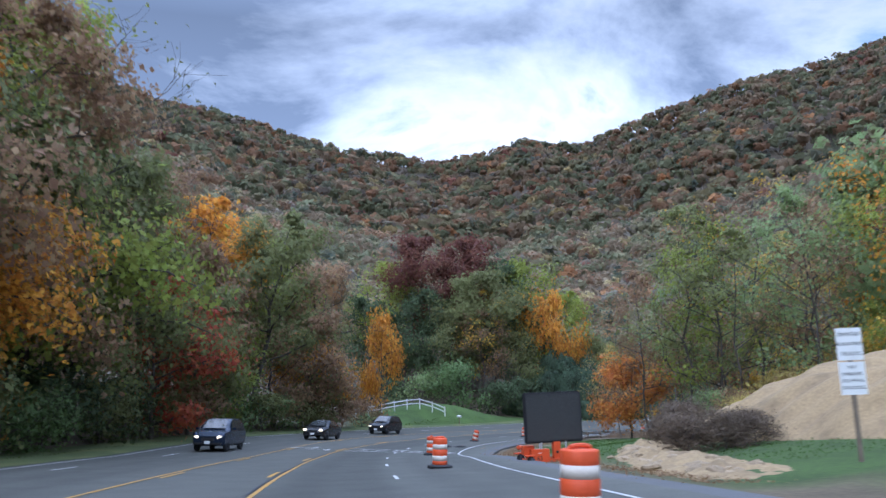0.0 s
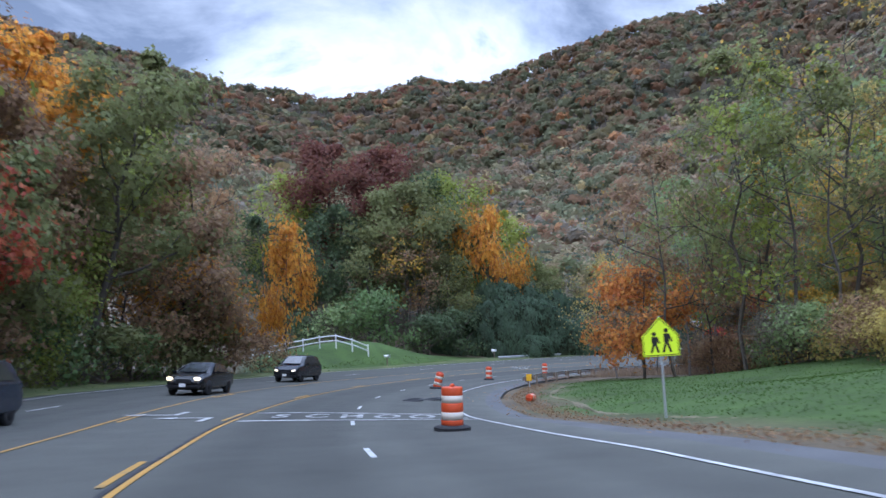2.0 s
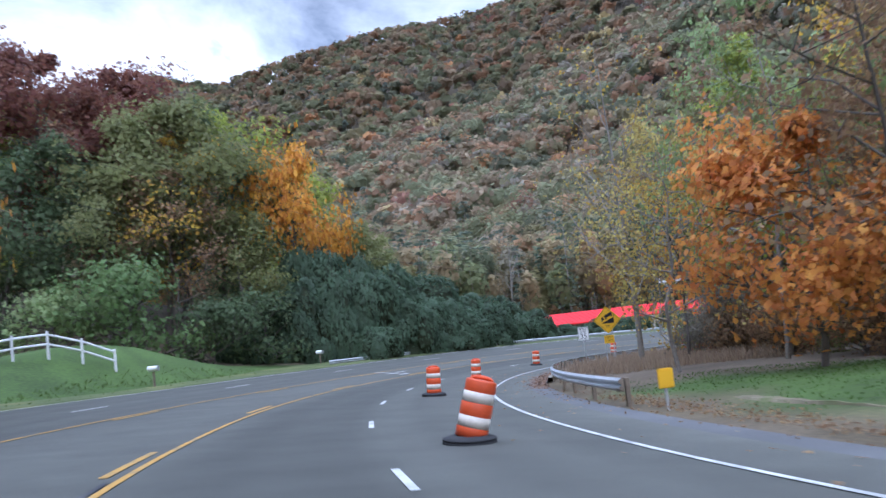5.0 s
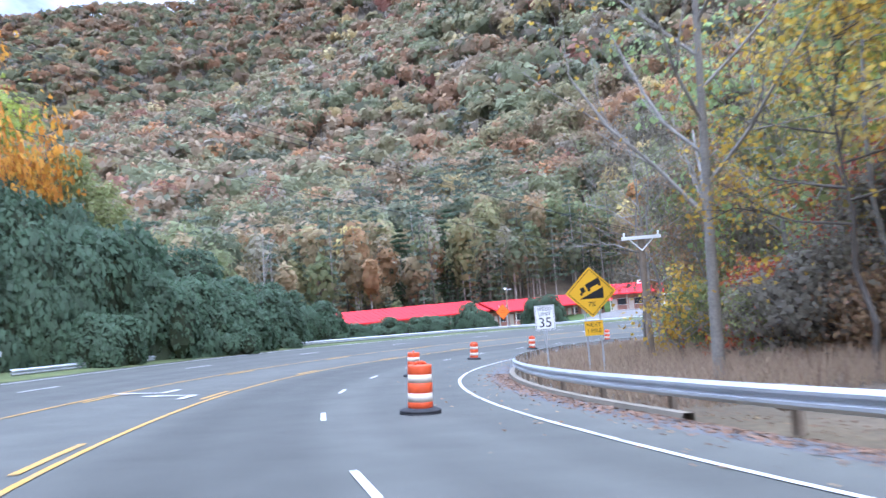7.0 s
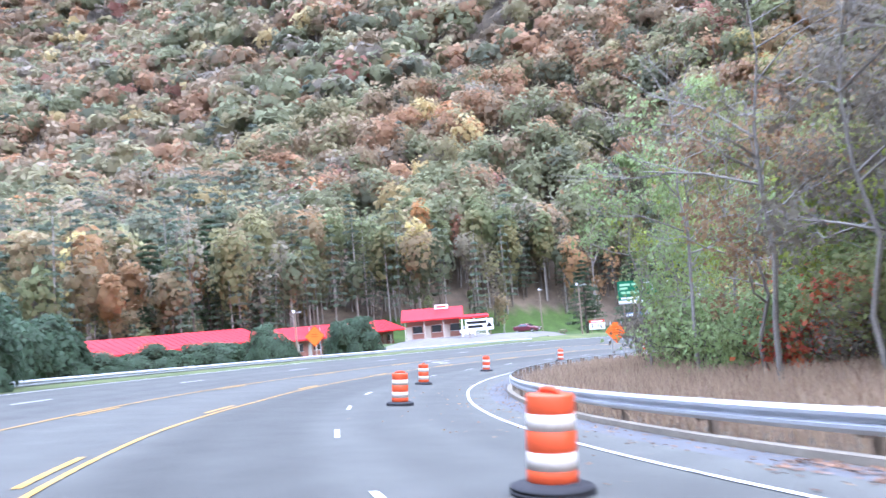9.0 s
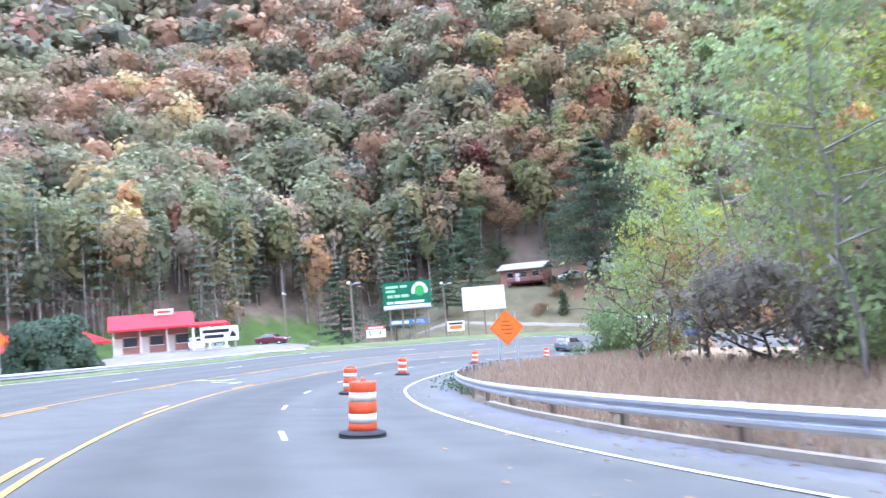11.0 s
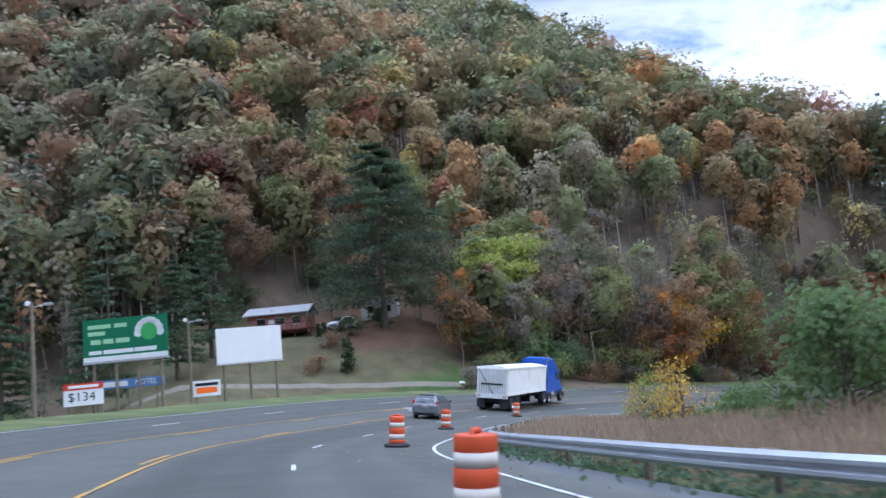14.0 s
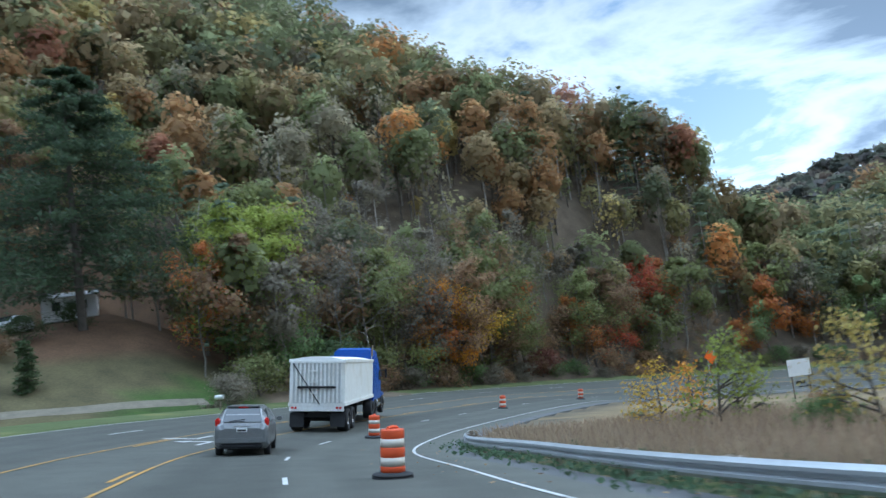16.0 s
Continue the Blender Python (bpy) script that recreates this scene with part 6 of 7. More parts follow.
    for s in (-1, 1):
        part("side_window", box((0.02, 0.8, 0.6), (s * 1.225, 12.7, 2.35)), GLASS_DARK, t)
        part("side_fairing", box((0.06, 1.5, 2.6), (s * 1.24, 10.5, 2.2), bevel=0.02), TRUCK_BLUE, t)
        part("fuel_tank", lathe([(0.3, -0.7), (0.33, -0.66), (0.33, 0.66), (0.3, 0.7)], 18, at=pose(s * 1.0, 11.9, 0.75, 90)), CHROME, t, smooth=True)
        part("door_mirror", box((0.12, 0.2, 0.55), (s * 1.55, 13.2, 2.45), bevel=0.03), BLACK_PLASTIC, t)
        part("mirror_arm", rod((s * 1.2, 13.1, 2.6), (s * 1.55, 13.2, 2.65), 0.02, seg=6), BLACK_PLASTIC, t)
        for y in (9.0, 10.3, 14.2):
            wheel(t, s * 1.08, y, 0.52, 0.5 if y < 12 else 0.3)
        part("wheel_arch", box((0.36, 1.3, 0.25), (s * 1.05, 14.2, 1.15), bevel=0.08), TRUCK_BLUE, t)
    part("exhaust_stack", rod((1.12, 10.0, 1.0), (1.12, 10.0, 4.1), 0.075), CHROME, t, "chrome exhaust stack")
    part("tractor_chassis", box((0.9, 7.0, 0.28), (0, 11.8, 0.85)), BLACK_PLASTIC, t)
    return t


lorry(on_lane(237.9, -0.95) @ pose(0, 0, 0, 0, 0, 8.5))

# ---- message board trailer ----
mb = thing("message_board", "switched-off dark message board on an orange two-wheeled trailer", "message board trailer")
bx, by = 4.93, 30.6
mb.matrix_world = Matrix.Translation((bx, by, ground_z(bx, by) - 0.3)) @ pose(0, 0, 0, 0, 0, 11) @ Matrix.Diagonal((0.82, 0.82, 0.82, 1))
part("display_case", box((2.72, 0.26, 2.24), (0, 0, 2.28), bevel=0.05), BLACK_PLASTIC, mb, "thick dark display case")
part("display_face", box((2.52, 0.02, 2.04), (0, -0.135, 2.28)), LED_PANEL, mb, "dark blank display face")
part("mast", box((0.34, 0.24, 0.9), (0.1, 0, 0.85), bevel=0.02), TRAILER_ORANGE, mb)
part("mast_knob", lathe([(0.06, 0), (0.06, 0.05), (0.02, 0.07)], 12, at=pose(0.1, -0.12, 0.75, 90)), BLACK_PLASTIC, mb)
fr = bmesh.new()
for y in (-0.35, 0.35):
    box((3.0, 0.09, 0.13), (0.1, y, 0.42), bm=fr)
for x in (-1.2, 0.1, 1.3):
    box((0.09, 0.8, 0.12), (x, 0, 0.42), bm=fr)
part("frame", fr, TRAILER_ORANGE, mb, "orange steel trailer frame")
part("battery_box", box((0.85, 0.5, 0.42), (-0.72, 0.05, 0.68), bevel=0.02), TRAILER_ORANGE, mb)
part("side_cabinet", box((0.5, 0.4, 0.4), (-1.15, 0.3, 0.85), bevel=0.02), TRAILER_ORANGE, mb)
part("tool_box", box((0.55, 0.5, 0.42), (1.15, 0.0, 0.68), bevel=0.04), TRAILER_ORANGE, mb)
part("decal", box((0.16, 0.01, 0.18), (-0.75, -0.21, 0.66)), SIGN_W, mb)
for y in (-0.75, 0.75):
    tyre = wheel(mb, -1.35, y, 0.33, 0.2, WHITE_PAINT)
for y in (-0.75, 0.75):
    part("mudguard", box((0.62, 0.28, 0.05), (-1.35, y, 0.70), bevel=0.02), TRAILER_ORANGE, mb)
    part("mudguard_side", box((0.05, 0.28, 0.36), (-1.05, y, 0.54), bevel=0.02), TRAILER_ORANGE, mb)
part("fender_plate", box((0.44, 0.03, 0.42), (-1.02, -0.91, 0.58), bevel=0.01), TRAILER_ORANGE, mb)
glyphs("63", 0.26, (-1.02, -0.93, 0.58), INK, mb)
for x in (-0.62, 0.55):
    part("lift_arm", rod((x, -0.05, 0.5), (x, -0.05, 1.3), 0.045, seg=8), GALV, mb)
part("hazard_label", box((0.2, 0.01, 0.16), (0.62, -0.36, 0.70)), SIGN_W, mb)
part("drawbar", box((0.5, 0.10, 0.12), (1.8, 0, 0.42)), TRAILER_ORANGE, mb)
part("jack", rod((0.75, -0.42, 0.02), (0.75, -0.42, 0.9), 0.03), GALV, mb)

# ---- sand heap of the escape ramp ----
hx, hy = 18.9, 29.5


def heap(x, y):
    u, v = (x - hx) * 0.96 + (y - hy) * 0.28, -(x - hx) * 0.28 + (y - hy) * 0.96
    r = np.sqrt((u / 7.2) ** 2 + (v / 13.5) ** 2)
    h = 3.1 * np.clip(1 - r ** 1.9, 0, 1)
    rill = 0.16 * np.sin(v * 2.3 + 1.1 * np.sin(u * 1.3)) * np.clip(h, 0, 1.2) + 0.07 * np.sin(v * 6.1 + u * 2.0) * np.clip(h, 0, 1)
    return land(x, y) - 0.25 + h + rill


me = grid_mesh("gravel_heap", np.arange(hx - 10, hx + 10.1, 0.25), np.arange(hy - 15, hy + 15.1, 0.25), heap)
me.materials.append(SAND)
thing("gravel_heap", "eroded pale tan gravel heap of the escape ramp", "gravel heap", data=me)


def rock_mesh(seed):
    rnd = random.Random(seed)
    bm = bmesh.new()
    bmesh.ops.create_icosphere(bm, subdivisions=2, radius=1)
    for v in bm.verts:
        f = 1 + 0.35 * noise.noise(v.co * 1.3 + Vector((seed * 7.1, 0, 0))) + rnd.uniform(-0.05, 0.05)
        v.co = Vector((v.co.x * 1.25 * f, v.co.y * f, v.co.z * 0.62 * f))
    me = bpy.data.meshes.new("rock")
    bm.to_mesh(me)
    bm.free()
    me.materials.append(ROCK)
    return me


ROCKS = [rock_mesh(k) for k in range(4)]
rr_ = random.Random(5)
for i in range(70):
    s = rr_.uniform(19, 38)
    n = float(np.interp(s, [18, 24, 30, 36, 39], [9.4, 9.8, 11.0, 13.0, 13.6])) + rr_.gauss(0, 0.6)
    x, y, _ = on_road(s, n)
    sc_ = rr_.uniform(0.08, 0.27)
    o = thing("rock", "pale tan rock at the foot of the gravel heap", "rock", "rocks by the gravel heap", data=ROCKS[i % 4])
    o.matrix_world = Matrix.Translation((x, y, ground_z(x, y) + sc_ * 0.25)) @ pose(0, 0, 0, rr_.uniform(-20, 20), rr_.uniform(-20, 20), rr_.uniform(0, 360)) @ Matrix.Diagonal((sc_, sc_, sc_, 1))

heap_brush = random.Random(21)
for k3 in range(20):
    s = heap_brush.uniform(24, 43)
    roadside("SHRUB", s, float(np.interp(s, [24, 32, 40], [11.6, 13.2, 15.0])) + heap_brush.uniform(-0.7, 1.6), "brush", heap_brush.uniform(0.2, 0.34) + (0.12 if s > 37 else 0), k=k3, group="brush by the gravel heap")

bank_s, bank_o = np.arange(17.5, 39.5, 0.2), np.arange(-1.5, 1.51, 0.15)
bank_rows = []
for s in bank_s:
    mid = float(np.interp(s, [18, 24, 30, 36, 39], [9.4, 9.8, 11.0, 13.0, 13.6]))
    for o in bank_o:
        p = on_road(s, mid + o)
        lump = noise.noise(Vector((s * 0.9, o * 1.4, 3.0))) + 0.6 * noise.noise(Vector((s * 2.3, o * 3.1, 9.0)))
        h = 0.32 * max(0.0, 1 - (o / 1.45) ** 2) * max(0.0, 0.55 + 0.9 * lump) * min(1.0, (s - 17.4) / 2, (39.5 - s) / 2)
        bank_rows.append((p[0], p[1], ground_z(p[0], p[1]) - 0.04 + h))
w_b = len(bank_o)
i_b = (np.arange(len(bank_s) - 1)[:, None] * w_b + np.arange(w_b - 1)).ravel()
me = quads_mesh("gravel_bank", np.array(bank_rows), np.stack([i_b, i_b + 1, i_b + w_b + 1, i_b + w_b], 1), smooth=True)
me.materials.append(SAND)
thing("gravel_bank", "low washed-out bank of pale gravel in the grass", "gravel bank", data=me)

# orange marker by the end of the rail
om = thing("marker_panel", "small orange-yellow marker panel on the grassy corner", "marker", at=upright(11.0, 74.7, heading(78)))
part("panel", box((0.34, 0.06, 0.42), (0, 0, 0.62), bevel=0.02), SIGN_Y, om)
part("post", box((0.05, 0.05, 0.9), (0, 0.06, 0.2)), GALV, om)

# ---- white rail fence ----
fence = thing("rail_fence", "white wooden two-rail fence along a green lawn", "fence")
p0, p1 = np.array([-8.2, 106.6]), np.array([3.4, 110.0])
for i in range(8):
    p = p0 + (p1 - p0) * i / 7
    part("post", box((0.13, 0.13, 1.5), (p[0], p[1], ground_z(*p) + 0.55), bevel=0.01), WHITE_PAINT, fence)
for i in range(7):
    a, b = p0 + (p1 - p0) * i / 7, p0 + (p1 - p0) * (i + 1) / 7
    for h in (0.62, 1.12):
        part("rail", rod((*a, ground_z(*a) + h), (*b, ground_z(*b) + h), 0.06, seg=6), WHITE_PAINT, fence)


def mailbox(x, y, yaw):
    t = thing("mailbox", "white mailbox on a wooden post beside the road", "mailbox", at=upright(x, y, yaw))
    part("post", box((0.09, 0.09, 1.2), (0, 0, 0.5)), WOOD_POST, t)
    b = lathe([(0.001, -0.28), (0.15, -0.28), (0.15, 0.28), (0.001, 0.28)], 16, at=pose(0, 0, 1.2, 90))
    part("box", b, WHITE_PAINT, t)
    part("door", lathe([(0.001, 0), (0.155, 0), (0.155, 0.02), (0.001, 0.02)], 16, at=pose(0, -0.28, 1.2, 90)), SIGN_BACK, t)


x, y, _ = on_road(104, -15.3)
mailbox(x, y, heading(104) + 90)
x, y, _ = on_road(122, -16.6)
mailbox(x, y, heading(122) + 90)
x, y, _ = on_road(254, -15.4)
mailbox(x, y, heading(254) + 90)

# ---- motel ----
A, B = np.array([77.0, 174.0]), np.array([157.0, 168.0])
U = (B - A) / np.linalg.norm(B - A)
yaw_m = math.degrees(math.atan2(U[1], U[0]))


def wing(name, a, b, label, z, tall=2.6, deep=8.0, bays=8, c=None, yaw=None):
    """A low wing from a to b metres along the front; its front looks towards the road."""
    c = A + U * (a + b) / 2 if c is None else np.array(c)
    t = thing(name, label, "motel building", at=Matrix.Translation((*c, z)) @ pose(0, 0, 0, 0, 0, yaw_m if yaw is None else yaw))
    w = b - a
    part("wall", box((w - 0.6, deep - 1.8, tall + 0.4), (0, deep / 2 + 0.9, tall / 2 - 0.2)), BRICK_WALL, t, "brown-red brick wall")
    prof = [(-0.5, tall), (deep / 2, tall + 1.7), (deep + 0.5, tall), (deep + 0.5, tall + 0.16), (deep / 2, tall + 1.88), (-0.5, tall + 0.16)]
    rings = [[(x, y, zz) for y, zz in prof] for x in (-w / 2 - 0.4, w / 2 + 0.4)]
    roof = part("roof", loft(rings), RED_ROOF, t, "bright red metal roof")
    part("fascia", box((w + 0.8, 0.06, 0.22), (0, -0.5, tall + 0.06)), RED_ROOF, roof)
    for x in np.arange(-w / 2, w / 2, 1.0):
        part("seam", box((0.05, deep / 2 + 0.5, 0.05), (x, deep / 4 - 0.25, tall + 1.03), (math.degrees(math.atan2(1.72, deep / 2 + 0.5)), 0, 0)), RED_ROOF, roof)
    part("walkway", box((w, 2.2, 0.5), (0, 0.9, -0.2)), CONCRETE, t)
    step = w / bays
    for i in range(bays):
        x = -w / 2 + step * (i + 0.5)
        part("porch_post", box((0.14, 0.14, tall), (x - step / 2 + 0.15, 0.05, tall / 2)), CREAM, t)
        win = part("window", box((1.5, 0.08, 1.1), (x + 0.5, 1.78, 1.5)), GLASS_DARK, t)
        part("frame", box((1.62, 0.05, 0.08), (x + 0.5, 1.75, 2.08)), WHITE_PAINT, win)
        part("sill", box((1.62, 0.1, 0.07), (x + 0.5, 1.74, 0.92)), WHITE_PAINT, win)
        part("door", box((0.9, 0.08, 2.02), (x - step * 0.28, 1.78, 1.02)), CREAM, t)
    return t


wing("motel_wing", 0, 33, "long low brick motel wing with a bright red roof", ground_z(*(A + U * 15)) + 0.1)
wing("motel_wing", 36, 68, "long low brick motel wing with a red roof", ground_z(*(A + U * 48)) + 0.4)
of = wing("motel_office", 0, 9, "motel office with a raised red gabled roof and white porch", ground_z(138, 158) + 0.25, tall=2.9, deep=7, bays=3, c=(137.2, 159.6), yaw=-66)
part("roof_sign", box((2.2, 0.15, 0.7), (1.5, 2.6, 4.9)), SIGN_W, of)
bars(of, [(1.5, 4.9, 1.6, 0.3)], BOARD_RED, 2.5)
part("porch_roof", box((4.6, 4.6, 0.28), (6.5, 0.6, 3.0), (4, 0, 0), bevel=0.03), RED_ROOF, of, "low red porch roof")
for x in (4.6, 6.5, 8.4):
    part("porch_column", box((0.22, 0.22, 2.9), (x, -1.4, 1.45), bevel=0.02), WHITE_PAINT, of)
part("porch_floor", box((4.6, 4.2, 0.3), (6.5, 0.7, 0.0)), CONCRETE, of)
railing = part("porch_rail", box((4.4, 0.08, 0.08), (6.5, -1.4, 1.0)), WHITE_PAINT, of)
for x in np.linspace(4.5, 8.5, 17):
    part("baluster", box((0.05, 0.05, 0.85), (x, -1.4, 0.56)), WHITE_PAINT, railing)

lot = grid_mesh("forecourt", np.arange(96, 158, 2.0), np.arange(140, 166, 2.0), lambda x, y: land(x, y) + 0.06)
lot.materials.append(DRIVE)
thing("forecourt", "pale gravel forecourt before the motel", "forecourt", kind="structure", data=lot)

# ---- roadside boards ----


def board(name, label, tl, tr, bottom, posts, face):
    """A billboard between two upper corners, with posts down to the ground."""
    tl, tr = np.array(tl), np.array(tr)
    mid = (tl + tr) / 2
    w = float(np.hypot(*(tr - tl)[:2]))
    yaw = math.degrees(math.atan2(tr[1] - tl[1], tr[0] - tl[0]))
    g = ground_z(mid[0], mid[1])
    t = thing(name, label, "billboard", at=Matrix.Translation((mid[0], mid[1], g)) @ pose(0, 0, 0, 0, 0, yaw))
    z1, z0 = mid[2] - g, bottom - g
    part("face", box((w, 0.14, z1 - z0), (0, 0, (z0 + z1) / 2)), face, t)
    part("lower_rail", box((w + 0.1, 0.22, 0.14), (0, 0.02, z0 - 0.08)), SIGN_BACK, t)
    for x in np.linspace(-w * 0.4, w * 0.4, posts):
        part("post", rod((x, 0.2, -0.5), (x, 0.2, z1 - 0.2), 0.13, seg=10), WOOD_POST, t)
    return t, w, z0, z1


gb, w, z0, z1 = board("billboard", "dark green billboard with pale lettering bars and a leafy emblem", (153.3, 133.6, -1.7), (150.4, 126.9, -2.0), -5.4, 4, BOARD_GREEN)
zc = (z0 + z1) / 2
LETTER_GREEN = material("letter_green", (0.36, 0.62, 0.36), 0.5, vary=0.05, bump=0.0)
bars(gb, [(-2.2, zc + 1.15, 2.0, 0.34), (-0.35, zc + 1.15, 1.1, 0.34), (-2.45, zc + 0.58, 1.5, 0.34)], LETTER_GREEN, -0.075)
bars(gb, [(-2.55, zc - 0.12, 0.9, 0.40), (-1.45, zc - 0.12, 0.9, 0.40), (-0.2, zc - 0.12, 1.2, 0.40)], LETTER_GREEN, -0.075)
bars(gb, [(-2.6, zc - 1.0, 1.1, 0.30), (-0.6, zc - 1.0, 2.6, 0.34), (1.75, zc - 1.0, 1.9, 0.34)], WHITE_PAINT, -0.075)
part("footer", box((w, 0.02, 0.42), (0, -0.078, z0 + 0.22)), BOARD_WHITE, gb)
em = bmesh.new()
for i in range(9):
    a = math.pi * i / 8
    bmesh.ops.create_cone(em, cap_ends=True, segments=14, radius1=0.34, radius2=0.34, depth=0.01, matrix=pose(2.1 + math.cos(a) * 0.95, -0.08, zc + 0.35 + math.sin(a) * 0.95, 90))
part("emblem", em, WHITE_PAINT, gb, "white arched leafy emblem")
part("emblem_crown", lathe([(0.001, 0), (0.72, 0), (0.72, 0.012), (0.001, 0.012)], 24, at=pose(2.1, -0.078, zc + 0.42, 90)), material("emblem_green", (0.07, 0.38, 0.10), 0.5, vary=0.1, bump=0.0), gb)
wb, w2, _, _ = board("billboard", "blank white billboard on tall wooden posts", (155.0, 122.8, -3.2), (155.7, 116.9, -3.3), -6.4, 3, BOARD_WHITE)


def small_board(x, y, yaw, w, h, zc, face, label, legs=2, name="roadside_sign"):
    t = thing(name, label, "sign", at=upright(x, y, yaw))
    part("face", box((w, 0.1, h), (0, 0, zc), bevel=0.01), face, t)
    for px in np.linspace(-w * 0.38, w * 0.38, legs):
        part("post", box((0.1, 0.1, zc + h / 2 + 0.3), (px, 0.1, zc / 2 - 0.15 + h / 4)), WOOD_POST, t)
    return t


yb = -95
pr = small_board(129.7, 131.6, yb + 5, 2.1, 1.25, 1.55, SIGN_W, "white price sign with a red heading on two posts")
part("heading", box((2.1, 0.02, 0.36), (0, -0.055, 2.0)), BOARD_RED, pr)
bars(pr, [(0, 2.0, 1.6, 0.16)], SIGN_W, -0.067)
glyphs("$134", 0.72, (-0.1, -0.055, 1.4), INK, pr)
st = small_board(152.3, 130.2, yb - 20, 6.4, 0.75, 3.3, BOARD_BLUE, "long pale blue motel sign on posts under the billboard", 3)
glyphs("MOTEL", 0.62, (1.6, -0.055, 3.3), SIGN_W, st)
bars(st, [(-1.5, 3.3, 3.0, 0.42)], SIGN_W, -0.055)
sm = small_board(152.5, 123.9, yb, 2.3, 1.35, 2.2, SIGN_W, "small white sign with orange and red bars")
bars(sm, [(0, 2.55, 1.9, 0.25)], INK, -0.055)
bars(sm, [(0, 2.05, 1.7, 0.5)], SIGN_O, -0.055)
mbk = small_board(133.0, 150.0, yb + 15, 4.2, 1.7, 1.9, SIGN_W, "white lodge sign with black lettering bars")
bars(mbk, [(-0.4, 2.25, 3.0, 0.4), (-0.6, 1.65, 2.2, 0.4)], INK, -0.055)
tri = panel([(-0.45, 0), (0.45, 0), (0, 0.8)], 0.01)
part("emblem", shifted(tri, 1.5, -0.06, 1.5), INK, mbk)
far_sign = small_board(136.9, 58.1, heading(240) + 8, 1.8, 1.35, 3.1, SIGN_W, "small white sign with a black arrow emblem", 2)
bars(far_sign, [(-0.1, 1.9, 0.7, 0.22), (0.1, 1.55, 0.8, 0.08)], INK, -0.055)


def lamp_post(x, y, h, yaw):
    t = thing("street_lamp", "tall wooden lamp post with a flood lamp", "street lamp", "lamp posts", at=upright(x, y, yaw))
    part("pole", rod((0, 0, -0.4), (0, 0, h), 0.13, 0.10), WOOD_POST, t)
    part("arm", rod((0, 0, h - 0.3), (0.8, 0, h - 0.15), 0.03), GALV, t)
    part("lamp_head", box((0.5, 0.3, 0.18), (0.95, 0, h - 0.15), bevel=0.04), SIGN_BACK, t)
    part("lamp_head", box((0.3, 0.28, 0.3), (-0.22, 0, h - 0.05), (0, 20, 0), bevel=0.04), SIGN_W, t)


lamp_post(133.0, 134.6, 7.4, -100)
lamp_post(152.0, 125.2, 8.2, -100)
lamp_post(103.0, 161.5, 6.5, 0)
lamp_post(163.0, 150.0, 8.0, 0)

# utility pole and its wires
up_ = thing("utility_pole", "weathered wooden utility pole with a pale crossarm", "utility pole", at=upright(35.4, 100.4, heading(119)))
part("pole", rod((0, 0, -0.5), (0, 0, 5.15), 0.15, 0.12), WOOD_POST, up_)
part("crossarm", box((1.5, 0.10, 0.13), (0, -0.14, 4.85), bevel=0.01), WHITE_PAINT, up_)
for s in (-1, 1):
    part("brace", rod((s * 0.45, -0.12, 4.8), (0, -0.13, 4.35), 0.025, seg=6), WHITE_PAINT, up_)
    part("insulator", lathe([(0.03, 0), (0.05, 0.05), (0.03, 0.09), (0.05, 0.13), (0.02, 0.17)], 12, at=pose(s * 0.65, -0.14, 4.91)), SIGN_W, up_)
for i, (dx, zt, end) in enumerate(((-0.65, 5.05, (-14, 122, 17.5)), (0.65, 5.05, (-12, 124, 19)), (0, 4.25, (-15, 121, 13.5)))):
    a = Vector((35.4 + dx * 0.7, 100.4 + dx * 0.5, ground_z(35.4, 100.4) + zt))
    b = Vector(end)
    cu = bpy.data.curves.new("cable", 'CURVE')
    cu.dimensions, cu.bevel_depth, cu.bevel_resolution = '3D', 0.009, 1
    sp = cu.splines.new('POLY')
    sp.points.add(24)
    for j in range(25):
        f = j / 24
        p = a.lerp(b, f)
        sp.points[j].co = (p.x, p.y, p.z - 4 * f * (1 - f) * 1.6, 1)
    cu.materials.append(WIRE)
    tmp = new("cable", cu)
    me = bpy.data.meshes.new_from_object(tmp)
    bpy.data.objects.remove(tmp)
    thing("overhead_cable", "thin dark overhead cable sagging across the road", "cable", "overhead cables", data=me)

# ---- house on the slope ----
hxy = (191.0, 112.0)
hz = ground_z(*hxy)
ho = thing("house", "small brick house with a pale low roof and a wooden deck", "house", at=Matrix.Translation((*hxy, hz)) @ pose(0, 0, 0, 0, 0, -112) @ Matrix.Diagonal((0.8, 0.8, 0.8, 1)))
part("wall", box((10, 7, 3.4), (0, 0, 1.3)), BRICK_WALL, ho, "red brick wall")
prof = [(-4.2, 2.9), (0, 4.3), (4.2, 2.9), (4.2, 3.08), (0, 4.5), (-4.2, 3.08)]
part("roof", loft([[(x, y, z) for y, z in prof] for x in (-5.6, 5.6)]), material("pale_shingle", (0.33, 0.325, 0.32), 0.85, vary=0.15, scale=1, fine=12, bump=0.3), ho, "pale grey shingle roof")
for x in (-2.6, 0.6, 3.4):
    win = part("window", box((1.3, 0.08, 1.2), (x, -3.52, 1.75)), GLASS_DARK, ho)
    part("frame", box((1.45, 0.06, 0.1), (x, -3.55, 2.38)), WHITE_PAINT, win)
    part("sill", box((1.45, 0.1, 0.08), (x, -3.56, 1.12)), WHITE_PAINT, win)
part("door", box((0.95, 0.08, 2.0), (-0.9, -3.52, 1.1)), WHITE_PAINT, ho)
DECK = material("red_stained_wood", (0.16, 0.055, 0.04), 0.8, vary=0.25, scale=2, fine=20, bump=0.2)
